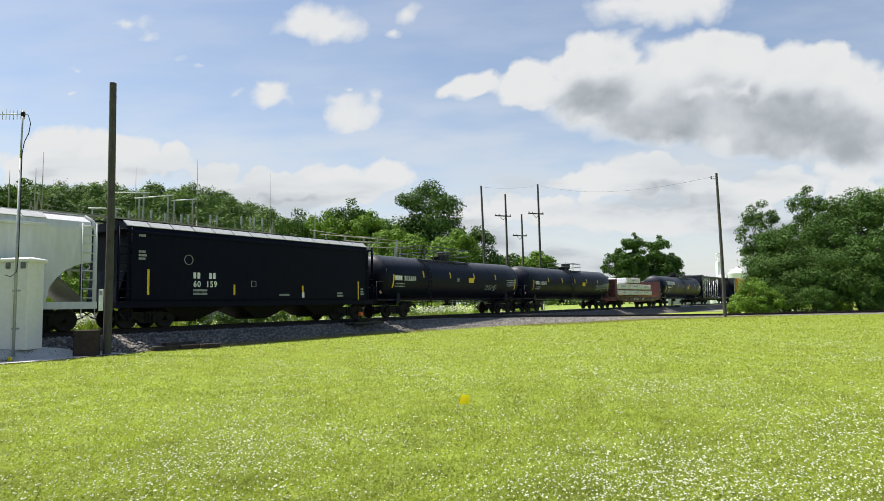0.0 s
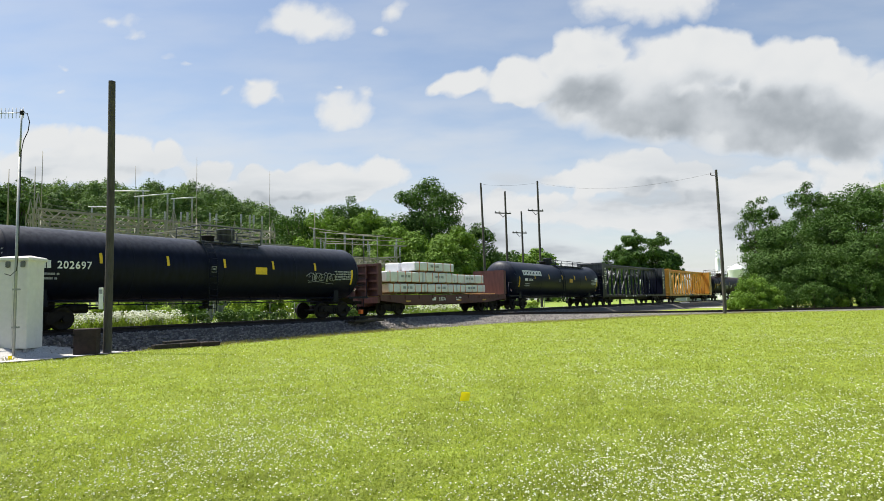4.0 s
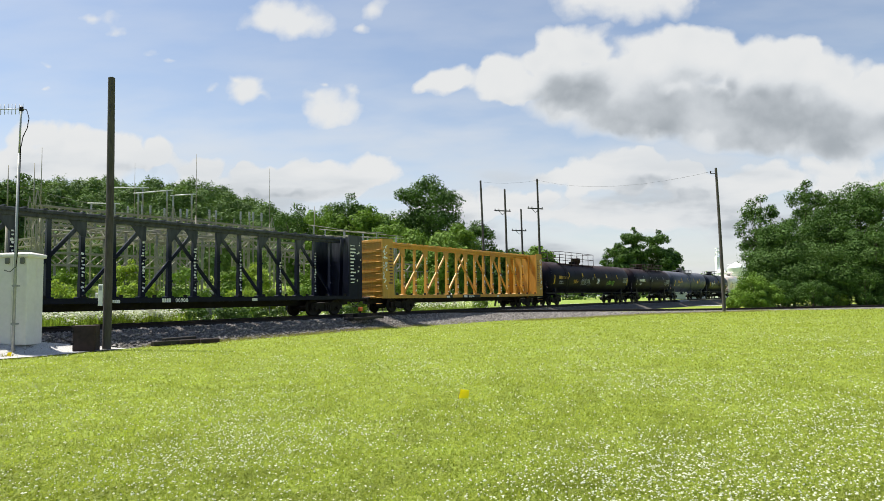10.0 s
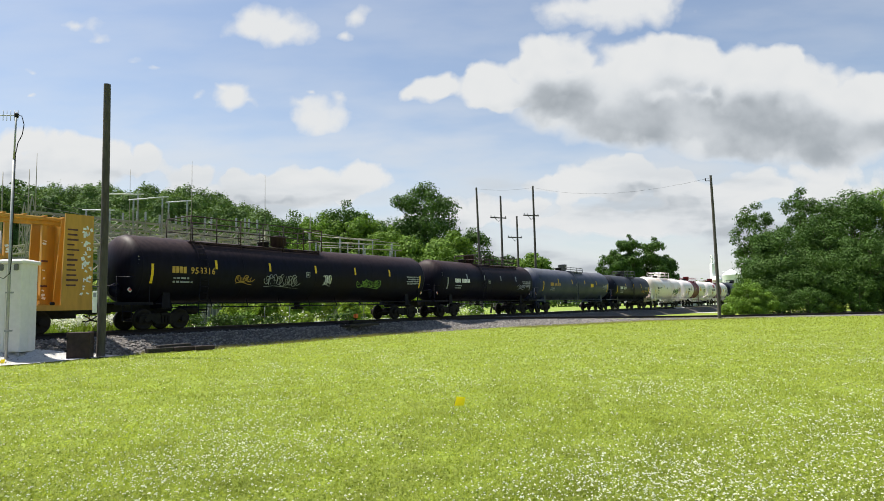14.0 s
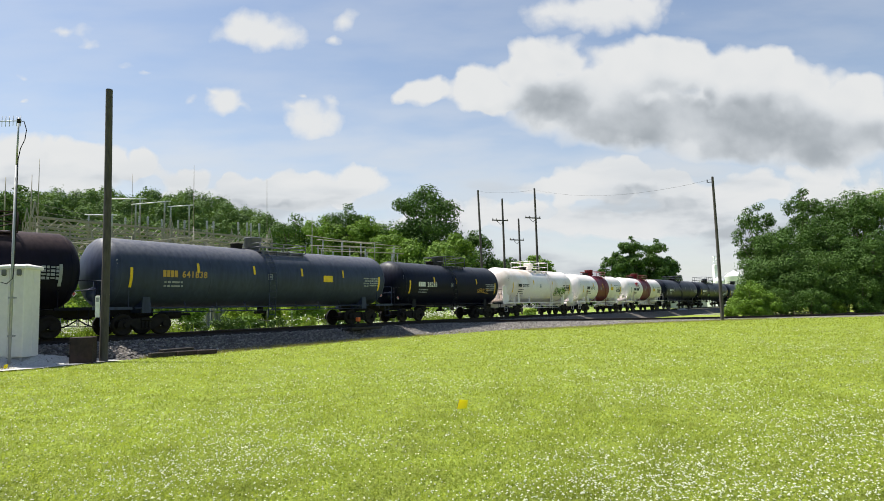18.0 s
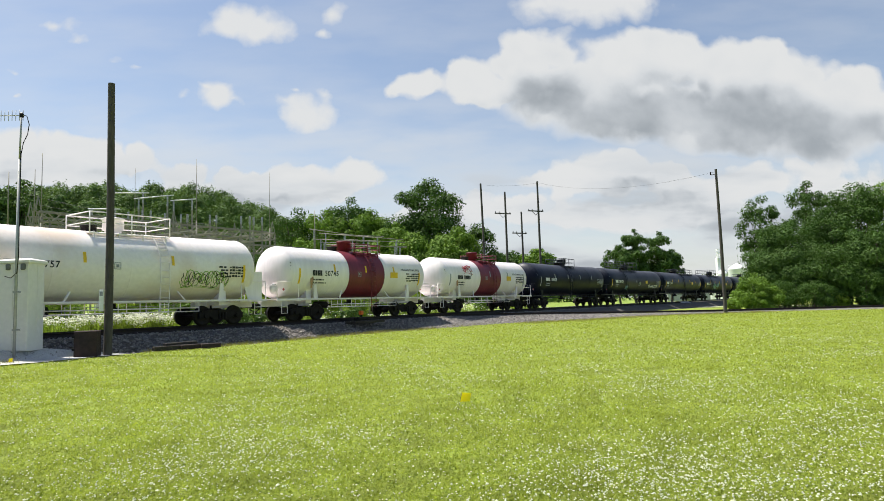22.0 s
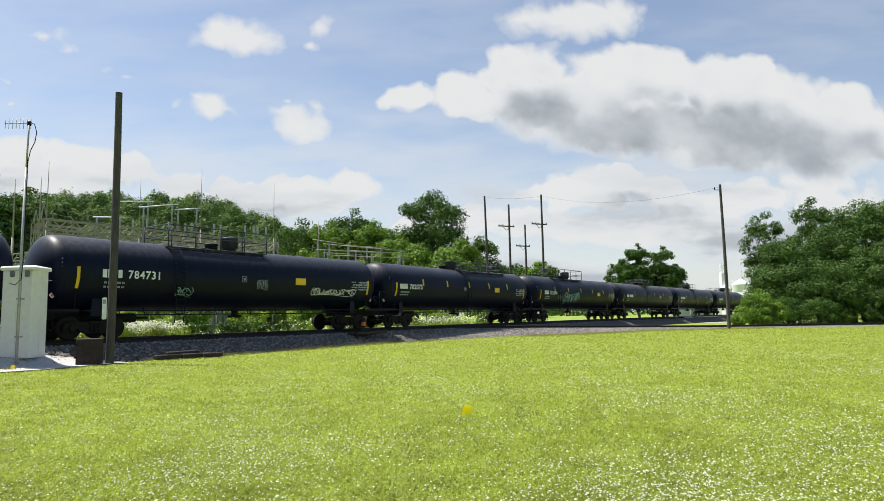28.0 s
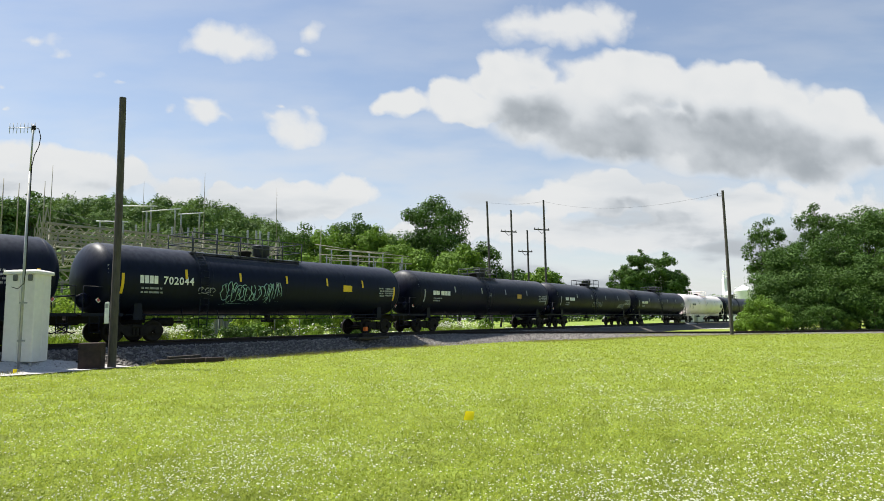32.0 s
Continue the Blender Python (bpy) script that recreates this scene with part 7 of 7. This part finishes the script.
def cloud_field(name, puffs, lumps, rough, blend):
    """Node group: a place on the sheet in, thickness of cloud out."""
    g = bpy.data.node_groups.new(name, "ShaderNodeTree")
    g.interface.new_socket("Place", in_out="INPUT", socket_type="NodeSocketVector")
    g.interface.new_socket("Detail", in_out="INPUT", socket_type="NodeSocketFloat")
    g.interface.new_socket("Thickness", in_out="OUTPUT", socket_type="NodeSocketFloat")
    N, L = g.nodes, g.links

    def calc(op, a, b=None, c=None):
        m = N.new("ShaderNodeMath")
        m.operation = op
        for i, v in enumerate((a, b, c)):
            if v is None:
                continue
            if isinstance(v, (int, float)):
                m.inputs[i].default_value = v
            else:
                L.new(v, m.inputs[i])
        return m.outputs[0]
    gi, go = N.new("NodeGroupInput"), N.new("NodeGroupOutput")
    warp, wv, wa = N.new("ShaderNodeTexNoise"), N.new("ShaderNodeVectorMath"), N.new("ShaderNodeVectorMath")
    warp.inputs["Scale"].default_value, warp.inputs["Detail"].default_value = 15.0, 4
    L.new(gi.outputs[0], warp.inputs["Vector"])
    wv.operation, wa.operation = "SUBTRACT", "MULTIPLY_ADD"
    L.new(warp.outputs["Color"], wv.inputs[0])
    wv.inputs[1].default_value = (0.5, 0.5, 0.5)
    L.new(wv.outputs[0], wa.inputs[0])
    wa.inputs[1].default_value = (0.060, 0.045, 0.0)
    L.new(gi.outputs[0], wa.inputs[2])
    best = None
    for cx, cy, rx, ry, wt in puffs:
        sb, mul, ln = N.new("ShaderNodeVectorMath"), N.new("ShaderNodeVectorMath"), N.new("ShaderNodeVectorMath")
        sb.operation, mul.operation, ln.operation = "SUBTRACT", "MULTIPLY", "LENGTH"
        sb.inputs[1].default_value = ((cx - 784) / 1150, (CLOUD_EYE - cy) / 1150, 0)
        mul.inputs[1].default_value = (1150 / (rx * 1.15), 1150 / (ry * 1.15), 0)
        L.new(wa.outputs[0], sb.inputs[0])
        L.new(sb.outputs[0], mul.inputs[0])
        L.new(mul.outputs[0], ln.inputs[0])
        one = calc("MULTIPLY_ADD", ln.outputs["Value"], -1.0, wt)
        best = one if best is None else calc("SMOOTH_MAX", best, one, blend)
    fb, vo = N.new("ShaderNodeTexNoise"), N.new("ShaderNodeTexVoronoi")
    fb.inputs["Scale"].default_value, fb.inputs["Detail"].default_value, fb.inputs["Roughness"].default_value = lumps, 9, 0.56
    vo.feature = "SMOOTH_F1"
    vo.inputs["Scale"].default_value, vo.inputs["Detail"].default_value, vo.inputs["Smoothness"].default_value = lumps * 1.3, 1.0, 0.4
    L.new(gi.outputs[0], fb.inputs["Vector"])
    L.new(wa.outputs[0], vo.inputs["Vector"])
    billow = calc("MULTIPLY_ADD", calc("POWER", vo.outputs["Distance"], 2.0), -0.55, 0.22)
    both = calc("ADD", calc("MULTIPLY_ADD", fb.outputs["Fac"], rough, -rough / 2), billow)
    out = calc("MULTIPLY_ADD", best, 1.7, calc("MULTIPLY", both, gi.outputs[1]))
    L.new(out, go.inputs[0])
    return g


CLOUD_EYE = 556.0
CLOUD_GLOW = 0.495
mc = bpy.data.materials.new("cloud_backdrop")
mc.use_nodes = True
nt = mc.node_tree
nt.nodes.remove(nt.nodes["Principled BSDF"])
uvn = nt.nodes.new("ShaderNodeUVMap")
wisps = cloud_field("cloud_wisps", CLOUD_HIGH, 20.0, 1.7, 0.3)
heaps = cloud_field("cloud_heaps", CLOUD_MAIN, 14.0, 0.95, 0.35)
bank = cloud_field("cloud_bank", CLOUD_LOW, 18.0, 1.1, 0.4)


def thickness(field, dx, dy, detail):
    gn, mv = nt.nodes.new("ShaderNodeGroup"), nt.nodes.new("ShaderNodeVectorMath")
    gn.node_tree = field
    mv.inputs[1].default_value = (dx, dy, 0)
    nt.links.new(uvn.outputs[0], mv.inputs[0])
    nt.links.new(mv.outputs[0], gn.inputs[0])
    gn.inputs[1].default_value = detail
    return gn.outputs[0]


def sky_calc(op, a, b=None, c=None):
    m = nt.nodes.new("ShaderNodeMath")
    m.operation = op
    for i, v in enumerate((a, b, c)):
        if v is None:
            continue
        if isinstance(v, (int, float)):
            m.inputs[i].default_value = v
        else:
            nt.links.new(v, m.inputs[i])
    return m.outputs[0]


def sky_range(v, a, b, lo=0.0, hi=1.0):
    m = nt.nodes.new("ShaderNodeMapRange")
    m.interpolation_type = "SMOOTHSTEP"
    for i, k in enumerate((a, b, lo, hi)):
        if isinstance(k, (int, float)):
            m.inputs[i + 1].default_value = k
        else:
            nt.links.new(k, m.inputs[i + 1])
    nt.links.new(v, m.inputs[0])
    return m.outputs[0]


# tops are crisp, undersides melt away; thick parts are grey below
def lit_cloud(field, rise, edge, melt, g0, g1):
    here, soft, over = thickness(field, 0, 0, 1.0), thickness(field, 0, 0, 0.15), thickness(field, -0.010, rise, 0.20)
    under = sky_range(sky_calc("SUBTRACT", over, soft), -0.45, 0.75)
    cover = sky_calc("MAXIMUM", sky_range(here, -0.22, sky_range(under, 0.0, 1.0, edge, melt)), sky_range(soft, 0.2, 1.05))
    relief = sky_calc("SUBTRACT", soft, here)
    drift = nt.nodes.new("ShaderNodeTexNoise")
    drift.inputs["Scale"].default_value, drift.inputs["Detail"].default_value = 7.0, 5
    nt.links.new(uvn.outputs[0], drift.inputs["Vector"])
    shade = sky_calc("MULTIPLY", sky_range(over, g0, g1), sky_range(drift.outputs["Fac"], 0.34, 0.66, 0.42, 1.0))
    dark = sky_calc("MULTIPLY_ADD", relief, 0.32, shade)
    return cover, sky_calc("MULTIPLY", dark, sky_range(here, 0.1, 1.2))


sep, vn = nt.nodes.new("ShaderNodeSeparateXYZ"), nt.nodes.new("ShaderNodeTexNoise")
nt.links.new(uvn.outputs[0], sep.inputs[0])
vn.inputs["Scale"].default_value, vn.inputs["Detail"].default_value = 5.0, 7
stretch = nt.nodes.new("ShaderNodeMapping")
stretch.inputs["Scale"].default_value = (0.8, 3.0, 1.0)
nt.links.new(uvn.outputs[0], stretch.inputs[0])
nt.links.new(stretch.outputs[0], vn.inputs["Vector"])
streaks = sky_range(vn.outputs["Fac"], 0.38, 0.62, 0.15, 1.0)
haze = sky_calc("MULTIPLY", sky_range(vn.outputs["Fac"], 0.42, 0.62, 0.0, 0.80), sky_range(sep.outputs[1], 0.08, 0.30, 1.0, 0.0))
heap_cover, heap_dark = lit_cloud(heaps, 0.070, 0.55, 2.6, -0.3, 1.15)
bank_cover, bank_dark = lit_cloud(bank, 0.042, 0.60, 2.4, -0.1, 1.0)
wisp_cover = sky_range(thickness(wisps, 0, 0, 1.0), -0.50, 1.25, 0.0, 0.97)
cover = sky_calc("MAXIMUM", sky_calc("MAXIMUM", heap_cover, bank_cover), wisp_cover)
dark = sky_calc("MAXIMUM", sky_calc("MULTIPLY", heap_dark, heap_cover), sky_calc("MAXIMUM", sky_calc("MULTIPLY", bank_dark, streaks), haze))
tone = ramp(nt, [(0.0, (0.98, 0.995, 1.0)), (0.3, (0.875, 0.91, 0.94)), (0.6, (0.69, 0.735, 0.78)), (1.0, (0.46, 0.505, 0.55))])
nt.links.new(dark, tone.inputs[0])
em, tp, mxs = nt.nodes.new("ShaderNodeEmission"), nt.nodes.new("ShaderNodeBsdfTransparent"), nt.nodes.new("ShaderNodeMixShader")
em.inputs[1].default_value = CLOUD_GLOW
nt.links.new(tone.outputs[0], em.inputs[0])
veil = sky_calc("MULTIPLY", sky_range(sep.outputs[1], 0.0, 0.42, 0.92, 0.20), sky_range(vn.outputs["Fac"], 0.3, 0.7, 0.5, 1.4))
full = sky_calc("MAXIMUM", cover, veil)
nt.links.new(full, mxs.inputs[0])
nt.links.new(tp.outputs[0], mxs.inputs[1])
nt.links.new(em.outputs[0], mxs.inputs[2])
nt.links.new(mxs.outputs[0], nt.nodes["Material Output"].inputs[0])

cp_, cq_ = np.linspace(-1.15, 1.15, 60), np.linspace(0.0, 0.56, 30)
cu, cv = np.meshgrid(cp_, cq_)
dist = np.interp(cv, [0, 0.13, 0.2, 0.36, 0.44, 0.56], [4300, 4200, 3600, 1900, 1600, 1450])
dirs = np.stack([cu, np.ones_like(cu), cv], -1)
dirs /= np.sqrt(1 + cv[..., None] ** 2)
pts = dirs * (dist / np.sqrt(1 + cu ** 2 * 0.0))[..., None] * 0.86
ncu, ncv = len(cp_), len(cq_)
jj = (np.arange(ncv - 1)[:, None] * ncu + np.arange(ncu - 1)[None]).ravel()
cf = np.stack([jj, jj + 1, jj + ncu + 1, jj + ncu], -1)
cme = tri_mesh("cloud_backdrop", pts.reshape(-1, 3), cf, mc, True)
uvl = cme.uv_layers.new(name="place")
flat = np.stack([cu.ravel(), cv.ravel()], -1)
uvl.data.foreach_set("uv", flat[cf.ravel()].astype(np.float32).ravel())
CLOUDS = tagged(new("cloud_backdrop", cme), "white cumulus clouds drifting over the hills", "clouds", kind="structure")


# ---- what moves ----
def motions():
    for ob, s, inner in TRAIN:
        walk(ob, [(t, on_track(s - travel(t), inner)) for t in range(33)])
    # the wheels turn once per 2.89 m of way; alike axles share their keys
    for ax in (-1, 1):
        rows = []
        for k in range(481):
            t = k / 15
            rows.append((t, Matrix.Translation((ax * 0.89, 0, R_WHEEL)) @ Matrix.Rotation(-(travel(t) - travel(0)) / R_WHEEL, 4, "Y")))
        first = WHEELS[ax][0]
        walk(first, rows)
        for w in WHEELS[ax][1:]:
            w.rotation_mode = "QUATERNION"
            w.animation_data_create()
            w.animation_data.action = first.animation_data.action
            w.animation_data.action_slot = first.animation_data.action_slot
    walk(CLOUDS, [(t, pose(-CLOUD_DRIFT * (t - 19), 0, 0)) for t in (0, 8, 16, 24, 32)])


CLOUD_DRIFT = 6.4
motions()
